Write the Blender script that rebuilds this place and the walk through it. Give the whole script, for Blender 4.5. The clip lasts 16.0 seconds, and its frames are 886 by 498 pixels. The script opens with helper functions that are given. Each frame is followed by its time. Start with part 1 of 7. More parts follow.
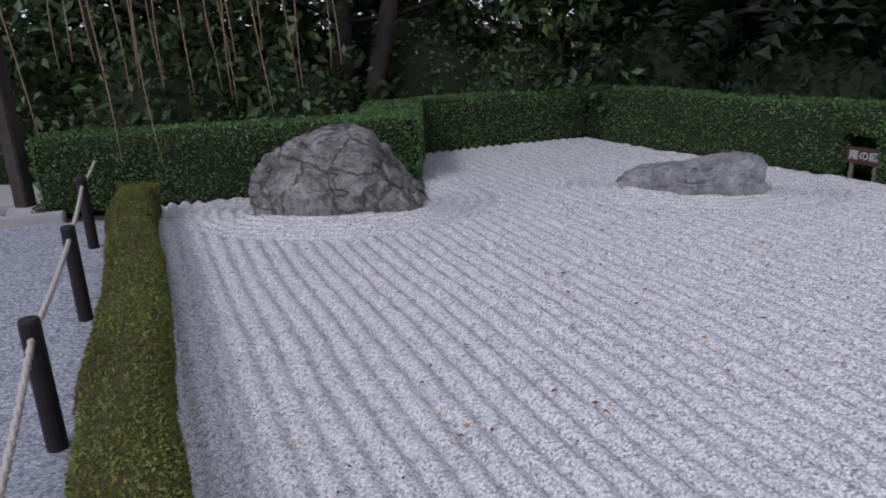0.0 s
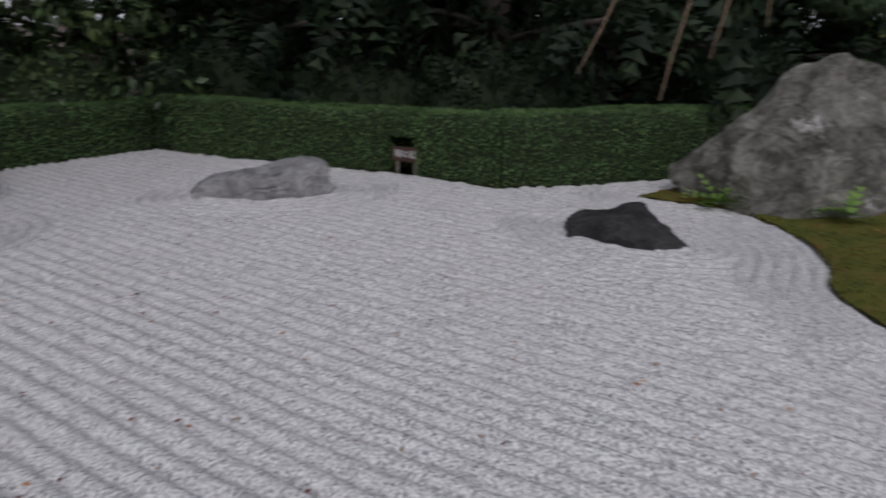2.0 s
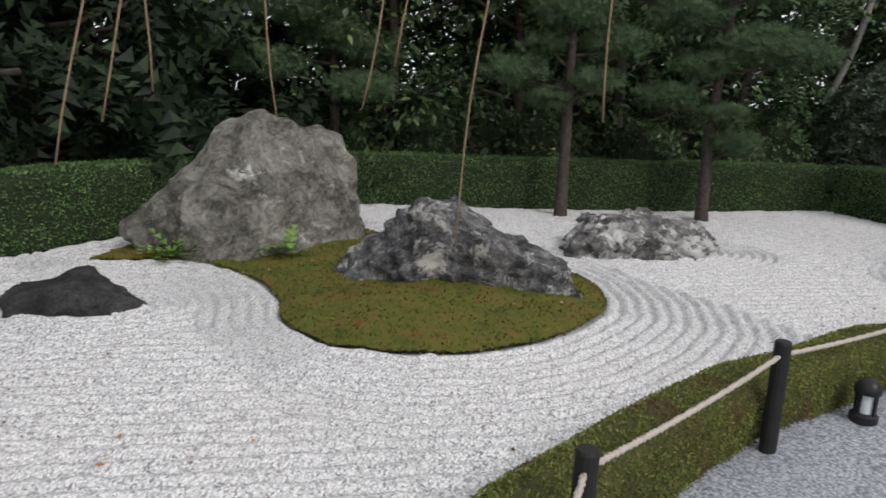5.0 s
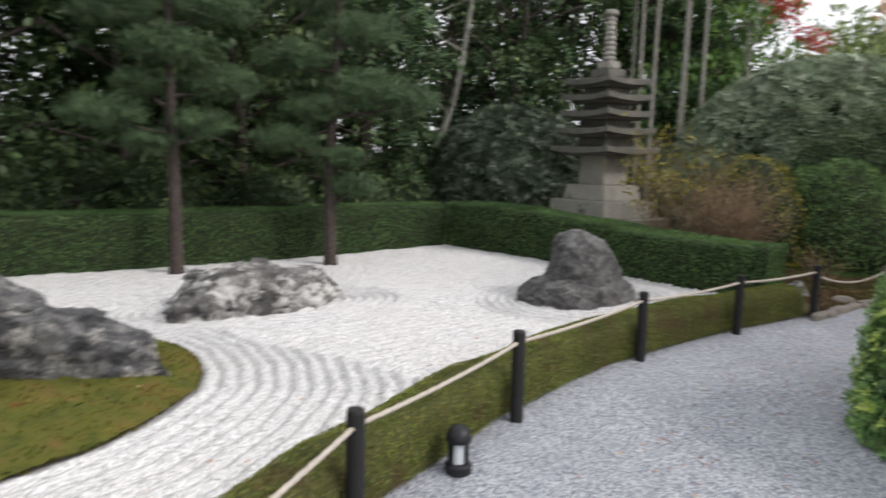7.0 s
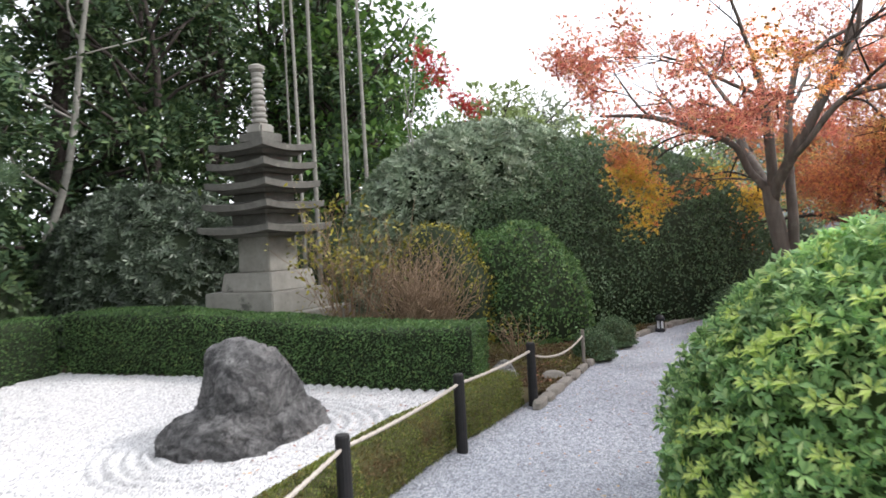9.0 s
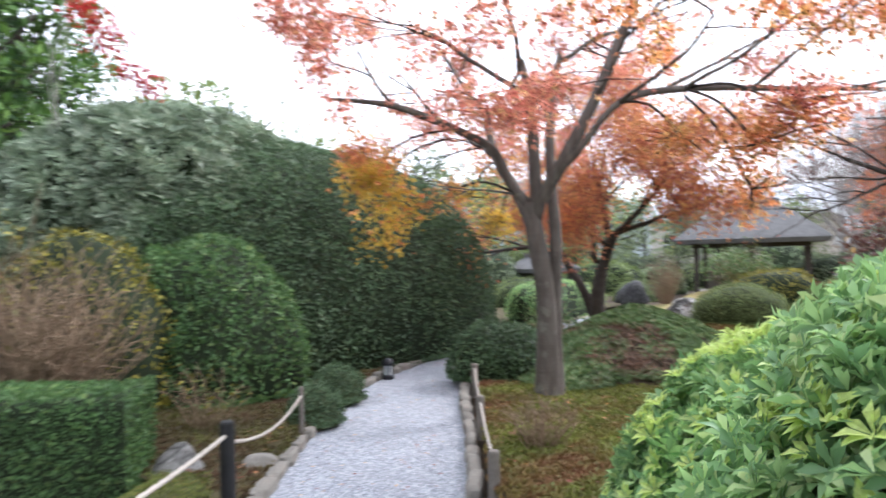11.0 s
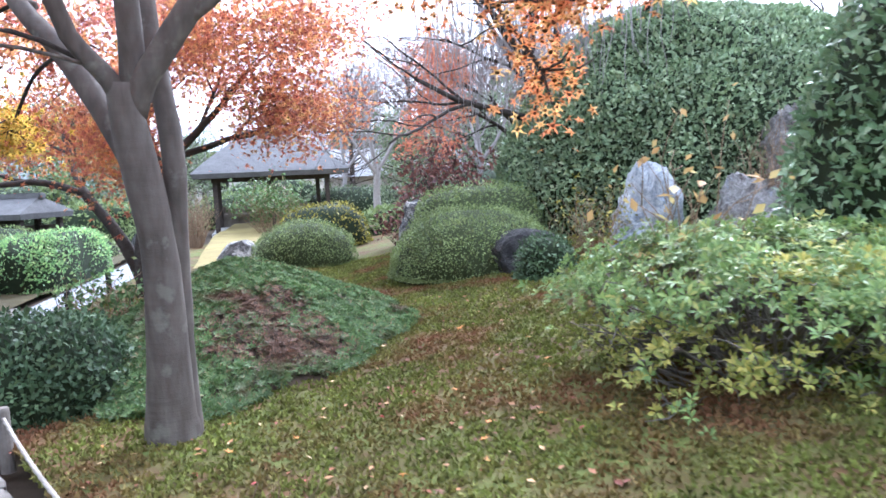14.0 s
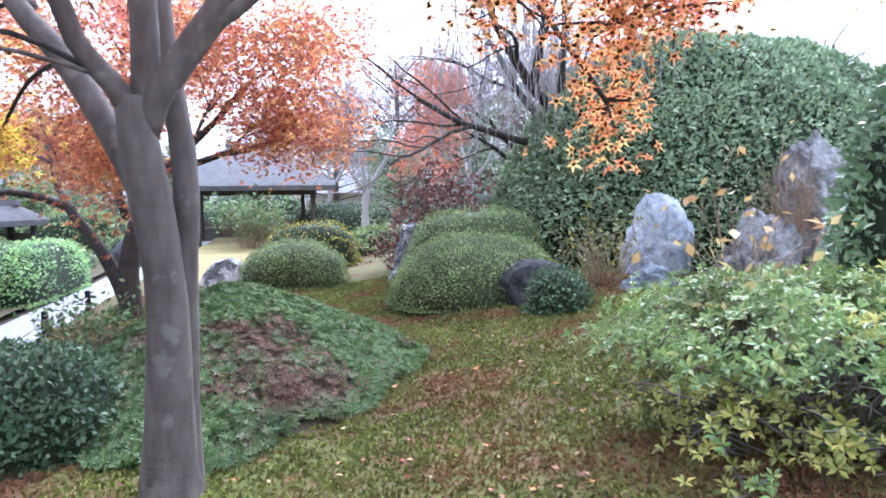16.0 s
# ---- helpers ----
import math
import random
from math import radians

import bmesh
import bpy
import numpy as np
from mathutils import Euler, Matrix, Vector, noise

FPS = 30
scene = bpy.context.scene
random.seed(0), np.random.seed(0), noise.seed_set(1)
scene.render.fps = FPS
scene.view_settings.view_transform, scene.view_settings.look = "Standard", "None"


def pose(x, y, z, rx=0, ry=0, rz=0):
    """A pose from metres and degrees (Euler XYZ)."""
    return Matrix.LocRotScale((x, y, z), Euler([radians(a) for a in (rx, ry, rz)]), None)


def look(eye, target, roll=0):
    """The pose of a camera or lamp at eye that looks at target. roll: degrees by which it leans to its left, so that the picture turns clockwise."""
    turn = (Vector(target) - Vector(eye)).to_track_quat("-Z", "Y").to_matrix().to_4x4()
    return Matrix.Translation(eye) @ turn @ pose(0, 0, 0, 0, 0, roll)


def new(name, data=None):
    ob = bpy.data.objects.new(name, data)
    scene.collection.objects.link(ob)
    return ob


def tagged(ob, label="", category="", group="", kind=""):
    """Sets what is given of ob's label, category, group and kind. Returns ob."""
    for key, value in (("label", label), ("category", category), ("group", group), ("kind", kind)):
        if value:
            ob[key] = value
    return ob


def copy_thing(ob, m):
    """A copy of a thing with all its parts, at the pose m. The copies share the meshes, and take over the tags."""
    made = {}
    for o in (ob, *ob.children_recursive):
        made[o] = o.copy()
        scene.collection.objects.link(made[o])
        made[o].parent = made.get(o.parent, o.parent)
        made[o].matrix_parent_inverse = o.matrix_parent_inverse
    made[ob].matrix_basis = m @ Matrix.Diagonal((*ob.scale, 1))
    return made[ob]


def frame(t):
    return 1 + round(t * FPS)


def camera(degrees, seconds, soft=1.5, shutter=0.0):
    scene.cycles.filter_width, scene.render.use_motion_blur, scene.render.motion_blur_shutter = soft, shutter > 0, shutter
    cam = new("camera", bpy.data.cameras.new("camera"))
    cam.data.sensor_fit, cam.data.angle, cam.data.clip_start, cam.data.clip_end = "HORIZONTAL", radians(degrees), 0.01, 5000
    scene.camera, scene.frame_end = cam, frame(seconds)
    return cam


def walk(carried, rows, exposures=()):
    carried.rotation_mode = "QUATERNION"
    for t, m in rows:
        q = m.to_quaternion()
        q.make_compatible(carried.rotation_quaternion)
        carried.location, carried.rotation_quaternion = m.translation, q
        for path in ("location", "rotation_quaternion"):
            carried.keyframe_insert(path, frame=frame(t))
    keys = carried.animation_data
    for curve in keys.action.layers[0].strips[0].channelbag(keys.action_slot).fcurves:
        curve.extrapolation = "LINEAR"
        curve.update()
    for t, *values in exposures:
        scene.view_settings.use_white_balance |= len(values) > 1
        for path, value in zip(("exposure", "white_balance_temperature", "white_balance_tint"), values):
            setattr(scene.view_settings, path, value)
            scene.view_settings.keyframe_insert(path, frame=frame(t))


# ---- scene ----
cam = camera(65.3, 16.0, soft=1.6, shutter=0.4)
PATH = [
    (0, (-0.594, -0.068, 1.62), (-0.897, 1.809, 1.002), -1.8),
    (0.5, (-0.593, -0.059, 1.612), (-0.767, 1.831, 0.984), -0.2),
    (1, (-0.559, -0.083, 1.628), (-0.502, 1.812, 0.992), -0.4),
    (1.5, (-0.516, -0.101, 1.61), (-0.089, 1.754, 0.997), 1.2),
    (2, (-0.441, -0.157, 1.636), (0.354, 1.575, 1.031), 0.9),
    (2.5, (-0.347, -0.223, 1.651), (0.851, 1.275, 1.085), 1.3),
    (3, (-0.354, -0.247, 1.688), (1.144, 0.968, 1.158), 2.0),
    (3.5, (-0.362, -0.258, 1.692), (1.225, 0.851, 1.19), 2.5),
    (3.7, (-0.364, -0.266, 1.683), (1.267, 0.786, 1.198), 2.3),
    (5.8, (-0.236, -0.358, 1.677), (1.658, 0.145, 1.279), 1.0),
    (6, (-0.16, -0.402, 1.672), (1.76, 0.003, 1.282), 0.3),
    (6.5, (0.1, -0.577, 1.674), (2.063, -0.435, 1.32), 1.6),
    (7, (0.501, -0.735, 1.638), (2.478, -0.887, 1.376), 1.4),
    (7.5, (0.989, -0.908, 1.632), (2.881, -1.513, 1.399), -0.5),
    (8, (1.495, -1.107, 1.612), (3.367, -1.795, 1.459), -0.0),
    (8.5, (2.012, -1.278, 1.605), (3.795, -2.181, 1.515), -0.2),
    (8.7, (2.228, -1.349, 1.605), (3.981, -2.311, 1.542), -1.8),
    (10.8, (4.293, -2.676, 1.471), (5.574, -4.212, 1.5), -0.2),
    (11, (4.452, -2.872, 1.454), (5.571, -4.529, 1.48), -1.3),
    (11.5, (4.837, -3.266, 1.416), (5.737, -5.052, 1.399), -2.6),
    (12, (5.213, -3.702, 1.421), (5.928, -5.569, 1.364), -0.4),
    (12.5, (5.588, -4.09, 1.467), (5.981, -6.049, 1.374), -3.7),
    (13, (5.885, -4.47, 1.455), (6.18, -6.444, 1.322), -1.2),
    (13.5, (6.139, -4.844, 1.45), (6.044, -6.834, 1.276), -1.1),
    (14, (6.356, -5.203, 1.441), (6.1, -7.175, 1.235), -2.7),
    (14.5, (6.515, -5.511, 1.48), (6.436, -7.502, 1.307), -0.5),
    (15, (6.602, -5.605, 1.525), (6.462, -7.594, 1.374), -1.8),
    (15.5, (6.607, -5.612, 1.53), (6.388, -7.594, 1.38), -0.4),
    (16, (6.602, -5.609, 1.528), (6.278, -7.576, 1.372), -0.7),
]
EXPOSURES = [(0.0, -0.34, 5850, 22), (1.0, -0.46, 5950, 21), (1.5, -0.58, 6100, 20), (2.0, -0.64, 6250, 18), (2.5, -0.6, 6350, 16), (3.0, -0.38, 6400, 15), (3.5, -0.15, 6450, 14), (6.0, 0.26, 6600, 12), (7.0, 0.6, 6650, 12), (8.0, 0.83, 6650, 12), (8.7, 1.05, 6500, 13), (11.0, 1.55, 6000, 13), (12.0, 1.68, 5800, 14), (13.0, 1.98, 5500, 14), (16.0, 2.24, 5150, 19)]
walk(cam, [(t, look(eye, aim, roll)) for t, eye, aim, roll in PATH], EXPOSURES)

# ---- world and light: an overcast late afternoon ----
world = bpy.data.worlds.new("overcast_sky")
scene.world = world
world.use_nodes = True
wn, wl = world.node_tree.nodes, world.node_tree.links
sky = wn.new("ShaderNodeTexSky")
sky.sky_type, sky.sun_disc = "NISHITA", False
sky.sun_elevation, sky.sun_rotation = radians(40.5), radians(-152.6)
sky.air_density, sky.dust_density, sky.ozone_density = 1.0, 2.0, 1.0
soft_sky = wn.new("ShaderNodeHueSaturation")
soft_sky.inputs["Saturation"].default_value = 0.22
wl.new(sky.outputs[0], soft_sky.inputs["Color"])
clouds = wn.new("ShaderNodeMix")
clouds.data_type = "RGBA"
clouds.inputs[0].default_value = 0.8
clouds.inputs[7].default_value = (6.5, 6.75, 7.1, 1)
wl.new(soft_sky.outputs[0], clouds.inputs[6])
wl.new(clouds.outputs[2], wn["Background"].inputs["Color"])
wn["Background"].inputs["Strength"].default_value = 0.15
sun = new("sun", bpy.data.lights.new("sun", "SUN"))
sun.data.energy, sun.data.angle, sun.data.color = 1.4, radians(12), (1.0, 0.97, 0.93)
sun.matrix_world = look((-14, -27, 26), (0, 0, 0))


# ---- materials ----
def material(name):
    m = bpy.data.materials.new(name)
    m.use_nodes = True
    return m, m.node_tree.nodes, m.node_tree.links, m.node_tree.nodes["Principled BSDF"]


def ramp(nodes, links, fac, stops):
    r = nodes.new("ShaderNodeValToRGB")
    while len(r.color_ramp.elements) < len(stops):
        r.color_ramp.elements.new(0.5)
    for e, (p, c) in zip(r.color_ramp.elements, stops):
        e.position, e.color = p, (*c, 1)
    links.new(fac, r.inputs[0])
    return r.outputs[0]


def tex_noise(nodes, links, scale, detail=4, rough=0.6, coords="Object"):
    c = nodes.new("ShaderNodeTexCoord")
    n = nodes.new("ShaderNodeTexNoise")
    n.inputs["Scale"].default_value, n.inputs["Detail"].default_value, n.inputs["Roughness"].default_value = scale, detail, rough
    links.new(c.outputs[coords], n.inputs["Vector"])
    return n.outputs["Fac"]


def tex_cells(nodes, links, scale, feature="F1", out="Distance"):
    c = nodes.new("ShaderNodeTexCoord")
    n = nodes.new("ShaderNodeTexVoronoi")
    n.feature = feature
    n.inputs["Scale"].default_value = scale
    links.new(c.outputs["Object"], n.inputs["Vector"])
    return n.outputs[out]


def mix(nodes, links, fac, a, b, mode="MIX"):
    x = nodes.new("ShaderNodeMix")
    x.data_type, x.blend_type = "RGBA", mode
    for value, socket in ((fac, x.inputs[0]), (a, x.inputs[6]), (b, x.inputs[7])):
        if isinstance(value, (int, float)):
            socket.default_value = value
        elif isinstance(value, tuple):
            socket.default_value = (*value, 1)
        else:
            links.new(value, socket)
    return x.outputs[2]


def bump(nodes, links, bsdf, heights):
    last = None
    for h, strength, distance in heights:
        b = nodes.new("ShaderNodeBump")
        b.inputs["Strength"].default_value, b.inputs["Distance"].default_value = strength, distance
        links.new(h, b.inputs["Height"])
        if last:
            links.new(last, b.inputs["Normal"])
        last = b.outputs[0]
    links.new(last, bsdf.inputs["Normal"])


def foliage(name, stops, rough=0.55, through_light=0.25, patch=0.0, patch_colour=(0.1, 0.05, 0.02), patch_scale=3.0):
    """Leaves: every leaf has a tone of its own, with larger patches across the plant."""
    m, n, l, p = material(name)
    geo = n.new("ShaderNodeNewGeometry")
    col = ramp(n, l, geo.outputs["Random Per Island"], stops)
    wide = tex_noise(n, l, 2.2, 3)
    tone = ramp(n, l, wide, [(0.3, (0.62, 0.62, 0.62)), (0.7, (1.2, 1.2, 1.15))])
    col = mix(n, l, 1.0, col, tone, "MULTIPLY")
    if patch:
        spots = ramp(n, l, tex_noise(n, l, patch_scale, 5), [(0.62 - patch, (0, 0, 0)), (0.72 - patch * 0.6, (1, 1, 1))])
        col = mix(n, l, spots, col, patch_colour)
    l.new(col, p.inputs["Base Color"])
    p.inputs["Roughness"].default_value = rough
    p.inputs["Specular IOR Level"].default_value = 0.35
    if through_light:
        t = n.new("ShaderNodeBsdfTranslucent")
        l.new(col, t.inputs["Color"])
        s = n.new("ShaderNodeMixShader")
        s.inputs[0].default_value = through_light
        l.new(p.outputs[0], s.inputs[1])
        l.new(t.outputs[0], s.inputs[2])
        l.new(s.outputs[0], n["Material Output"].inputs["Surface"])
    return m


def surface(name, stops, scale, rough=0.85, relief=0.5, grain=60.0, depth=0.01, stains=None, fine_share=0.4):
    m, n, l, p = material(name)
    a = tex_noise(n, l, scale, 8, 0.65)
    fine = tex_noise(n, l, scale * 5.5, 6, 0.75)
    both = n.new("ShaderNodeMix")
    both.inputs[0].default_value = fine_share
    l.new(a, both.inputs[2])
    l.new(fine, both.inputs[3])
    col = ramp(n, l, both.outputs[0], stops)
    if stains:
        where = ramp(n, l, tex_noise(n, l, stains[1], 6, 0.7), [(stains[2], (0, 0, 0)), (stains[2] + 0.08, (1, 1, 1))])
        col = mix(n, l, where, col, stains[0])
    l.new(col, p.inputs["Base Color"])
    p.inputs["Roughness"].default_value = rough
    p.inputs["Specular IOR Level"].default_value = 0.25
    bump(n, l, p, [(a, relief, depth * 2), (tex_noise(n, l, grain, 5, 0.7), relief, depth * 0.4)])
    return m


def gravel_material(name, stops, cell, dirt):
    """Loose angular chippings: every stone has its own tone and stands proud of the gaps."""
    m, n, l, p = material(name)
    tone = tex_cells(n, l, cell, out="Color")
    split = n.new("ShaderNodeSeparateColor")
    l.new(tone, split.inputs[0])
    col = ramp(n, l, split.outputs[0], stops)
    gaps = ramp(n, l, tex_cells(n, l, cell, "F1"), [(0.45, (1, 1, 1)), (0.95, (0.45, 0.45, 0.46))])
    col = mix(n, l, 1.0, col, gaps, "MULTIPLY")
    wide = ramp(n, l, tex_noise(n, l, 0.9, 5), [(0.35, (0, 0, 0)), (0.75, (1, 1, 1))])
    shade = n.new("ShaderNodeMath")
    shade.operation = "MULTIPLY"
    shade.inputs[1].default_value = 0.35
    l.new(wide, shade.inputs[0])
    col = mix(n, l, shade.outputs[0], col, dirt)
    l.new(col, p.inputs["Base Color"])
    p.inputs["Roughness"].default_value = 0.8
    bump(n, l, p, [(tex_cells(n, l, cell, "F1"), -0.7, 0.006), (tex_noise(n, l, cell * 0.4, 3), 0.3, 0.008)])
    return m


white_gravel = gravel_material("white_gravel", [(0.0, (0.17, 0.168, 0.17)), (0.16, (0.4, 0.4, 0.405)), (0.5, (0.56, 0.56, 0.56)), (1.0, (0.76, 0.75, 0.74))], 90, (0.46, 0.44, 0.42))
path_gravel = gravel_material("grey_path_gravel", [(0.0, (0.13, 0.14, 0.16)), (0.4, (0.27, 0.29, 0.33)), (1.0, (0.5, 0.51, 0.54))], 75, (0.2, 0.21, 0.23))
earth = surface("leaf_littered_earth", [(0.3, (0.035, 0.026, 0.018)), (0.7, (0.085, 0.06, 0.038))], 3.0, 0.95)
moss_green = surface("moss_bed", [(0.38, (0.045, 0.055, 0.010)), (0.5, (0.09, 0.095, 0.016)), (0.62, (0.13, 0.08, 0.025))], 5.0, 0.95, 0.9, 90, 0.012, ((0.15, 0.055, 0.02), 3.1, 0.6))
lawn_moss = surface("mossy_lawn", [(0.38, (0.085, 0.04, 0.02)), (0.48, (0.09, 0.07, 0.024)), (0.6, (0.10, 0.125, 0.028))], 1.4, 0.95, 0.9, 70, 0.012, ((0.13, 0.07, 0.032), 1.2, 0.53))
dry_lawn = surface("dry_winter_lawn", [(0.36, (0.17, 0.13, 0.05)), (0.64, (0.27, 0.22, 0.085))], 0.9, 0.95)
def rock_material(name, dark, mid, light, patch, patch_at, crack_scale=2.6, tone=4.0, rough=0.85, crack=0.2, soft=0.05, gap=0.03):
    """Broken stone: facets, fine grain, sharp-edged pale or dark patches and thin cracks."""
    m, n, l, p = material(name)
    c = n.new("ShaderNodeTexCoord")
    w = n.new("ShaderNodeTexNoise")
    w.inputs["Scale"].default_value, w.inputs["Detail"].default_value = 3.0, 5
    l.new(c.outputs["Object"], w.inputs["Vector"])
    bent = n.new("ShaderNodeMix")
    bent.data_type, bent.blend_type = "RGBA", "LINEAR_LIGHT"
    bent.inputs[0].default_value = 0.16
    l.new(c.outputs["Object"], bent.inputs[6])
    l.new(w.outputs["Color"], bent.inputs[7])

    def grain(scale, detail, roughness):
        t = n.new("ShaderNodeTexNoise")
        t.inputs["Scale"].default_value, t.inputs["Detail"].default_value, t.inputs["Roughness"].default_value = scale, detail, roughness
        l.new(bent.outputs[2], t.inputs["Vector"])
        return t.outputs["Fac"]

    def cells(scale, feature, out):
        t = n.new("ShaderNodeTexVoronoi")
        t.feature = feature
        t.inputs["Scale"].default_value = scale
        l.new(bent.outputs[2], t.inputs["Vector"])
        return t.outputs[out]

    def blend(a, b, f):
        t = n.new("ShaderNodeMix")
        t.inputs[0].default_value = f
        l.new(a, t.inputs[2])
        l.new(b, t.inputs[3])
        return t.outputs[0]

    wide, fine = grain(tone, 10, 0.72), grain(tone * 6, 8, 0.8)
    facet = n.new("ShaderNodeSeparateColor")
    l.new(cells(tone * 2.2, "F1", "Color"), facet.inputs[0])
    value = blend(blend(wide, fine, 0.5), facet.outputs[0], 0.06)
    col = ramp(n, l, value, [(0.42, dark), (0.5, mid), (0.59, light)])
    where = ramp(n, l, grain(tone * 0.7, 12, 0.78), [(patch_at, (0, 0, 0)), (patch_at + soft, (1, 1, 1))])
    col = mix(n, l, where, col, patch)
    split = ramp(n, l, cells(crack_scale, "DISTANCE_TO_EDGE", "Distance"), [(gap * 0.35, (crack, crack, crack)), (gap, (0, 0, 0))])
    col = mix(n, l, split, col, tuple(v * 0.4 for v in dark))
    l.new(col, p.inputs["Base Color"])
    p.inputs["Roughness"].default_value = rough
    p.inputs["Specular IOR Level"].default_value = 0.3
    bump(n, l, p, [(wide, 1.0, 0.09), (cells(tone * 2.2, "F1", "Distance"), 0.6, 0.035), (fine, 0.9, 0.02), (split, -0.8, 0.02)])
    return m


granite_grey = rock_material("grey_cracked_rock", (0.14, 0.135, 0.128), (0.33, 0.318, 0.3), (0.48, 0.46, 0.43), (0.075, 0.072, 0.07), 0.635, 2.3, 3.6, 0.85, 0.7, 0.05, 0.04)
pale_rock = rock_material("pale_smooth_rock", (0.23, 0.23, 0.235), (0.36, 0.356, 0.353), (0.5, 0.495, 0.485), (0.28, 0.28, 0.28), 0.62, 1.4, 4.0)
dark_rock = rock_material("dark_basalt_rock", (0.022, 0.022, 0.024), (0.05, 0.048, 0.048), (0.1, 0.096, 0.094), (0.3, 0.3, 0.3), 0.7, 2.0, 5.0, 0.75)
mossy_rock = rock_material("greenish_grey_rock", (0.065, 0.062, 0.053), (0.18, 0.172, 0.148), (0.34, 0.328, 0.29), (0.62, 0.62, 0.59), 0.575, 1.2, 3.2, 0.8, 0.15, 0.09)
veined_rock = rock_material("dark_rock_with_pale_patches", (0.035, 0.035, 0.039), (0.12, 0.12, 0.125), (0.32, 0.315, 0.305), (0.56, 0.54, 0.5), 0.545, 3.4, 5.2, 0.8, 0.2, 0.04)
bell_rock = rock_material("dark_grey_bell_rock", (0.045, 0.045, 0.046), (0.135, 0.132, 0.13), (0.27, 0.265, 0.26), (0.4, 0.4, 0.385), 0.57, 1.6, 4.0, 0.8, 0.2, 0.1)
white_rock = rock_material("white_and_grey_rock", (0.06, 0.057, 0.057), (0.16, 0.155, 0.15), (0.36, 0.35, 0.34), (0.66, 0.65, 0.63), 0.5, 2.4, 4.6, 0.85, 0.2, 0.05)
blue_rock = rock_material("blue_grey_rock", (0.09, 0.11, 0.14), (0.24, 0.275, 0.31), (0.46, 0.48, 0.5), (0.07, 0.08, 0.095), 0.58, 2.2, 3.6)
pale_blue_rock = rock_material("pale_blue_grey_rock", (0.2, 0.225, 0.26), (0.4, 0.43, 0.46), (0.58, 0.6, 0.61), (0.14, 0.15, 0.165), 0.62, 2.2, 3.6)
brown_rock = rock_material("brown_grey_furrowed_rock", (0.1, 0.09, 0.085), (0.25, 0.235, 0.225), (0.42, 0.41, 0.4), (0.3, 0.32, 0.35), 0.56, 2.6, 4.2)
cut_stone = surface("weathered_cut_granite", [(0.3, (0.19, 0.18, 0.16)), (0.7, (0.34, 0.33, 0.29))], 3.0, 0.9, 0.4, 90, 0.006, ((0.10, 0.10, 0.085), 2.6, 0.6))
dark_stone = surface("lichen_dark_granite", [(0.3, (0.07, 0.068, 0.06)), (0.7, (0.17, 0.165, 0.145))], 4.0, 0.9, 0.4, 90, 0.006, ((0.24, 0.23, 0.2), 5.0, 0.62))
edging_stone = surface("edging_stone", [(0.3, (0.13, 0.12, 0.105)), (0.7, (0.29, 0.265, 0.23))], 6.0, 0.9, 0.6, 40, 0.01)
black_wood = surface("charred_black_post_wood", [(0.3, (0.010, 0.010, 0.011)), (0.75, (0.03, 0.028, 0.027))], 8.0, 0.6, 0.5, 60, 0.004)
grey_wood = surface("weathered_grey_wood", [(0.3, (0.12, 0.105, 0.09)), (0.7, (0.25, 0.22, 0.19))], 8.0, 0.85, 0.5, 60, 0.004)
rope_fibre = surface("pale_rope_fibre", [(0.3, (0.34, 0.30, 0.26)), (0.7, (0.52, 0.47, 0.41))], 40.0, 0.9, 0.6, 220, 0.002)
dark_bark = surface("dark_bark", [(0.3, (0.028, 0.023, 0.02)), (0.7, (0.085, 0.07, 0.06))], 9.0, 0.95, 0.9, 40, 0.015)
pine_bark = surface("red_brown_pine_bark", [(0.36, (0.028, 0.023, 0.021)), (0.64, (0.10, 0.08, 0.07))], 14.0, 0.95, 1.0, 50, 0.015)
pale_bark = surface("pale_grey_bark", [(0.3, (0.16, 0.15, 0.13)), (0.7, (0.34, 0.33, 0.29))], 7.0, 0.9, 0.5, 50, 0.006)
twig_bark = surface("tan_twigs", [(0.3, (0.17, 0.115, 0.075)), (0.7, (0.32, 0.23, 0.15))], 20.0, 0.9, 0.4, 80, 0.003)
thatch = surface("grey_shingle_thatch", [(0.3, (0.08, 0.077, 0.077)), (0.7, (0.16, 0.155, 0.155))], 5.0, 0.95, 0.8, 50, 0.02)
white_roof = surface("pale_roof_sheet", [(0.3, (0.42, 0.44, 0.48)), (0.7, (0.55, 0.57, 0.6))], 2.0, 0.5, 0.2)
plaster = surface("plaster_wall", [(0.3, (0.45, 0.42, 0.37)), (0.7, (0.55, 0.52, 0.47))], 3.0, 0.9, 0.2)
concrete = surface("pale_concrete", [(0.3, (0.3, 0.29, 0.28)), (0.7, (0.42, 0.41, 0.39))], 4.0, 0.9, 0.3)
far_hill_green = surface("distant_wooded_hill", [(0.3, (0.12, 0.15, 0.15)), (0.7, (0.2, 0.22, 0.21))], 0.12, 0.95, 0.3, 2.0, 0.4)


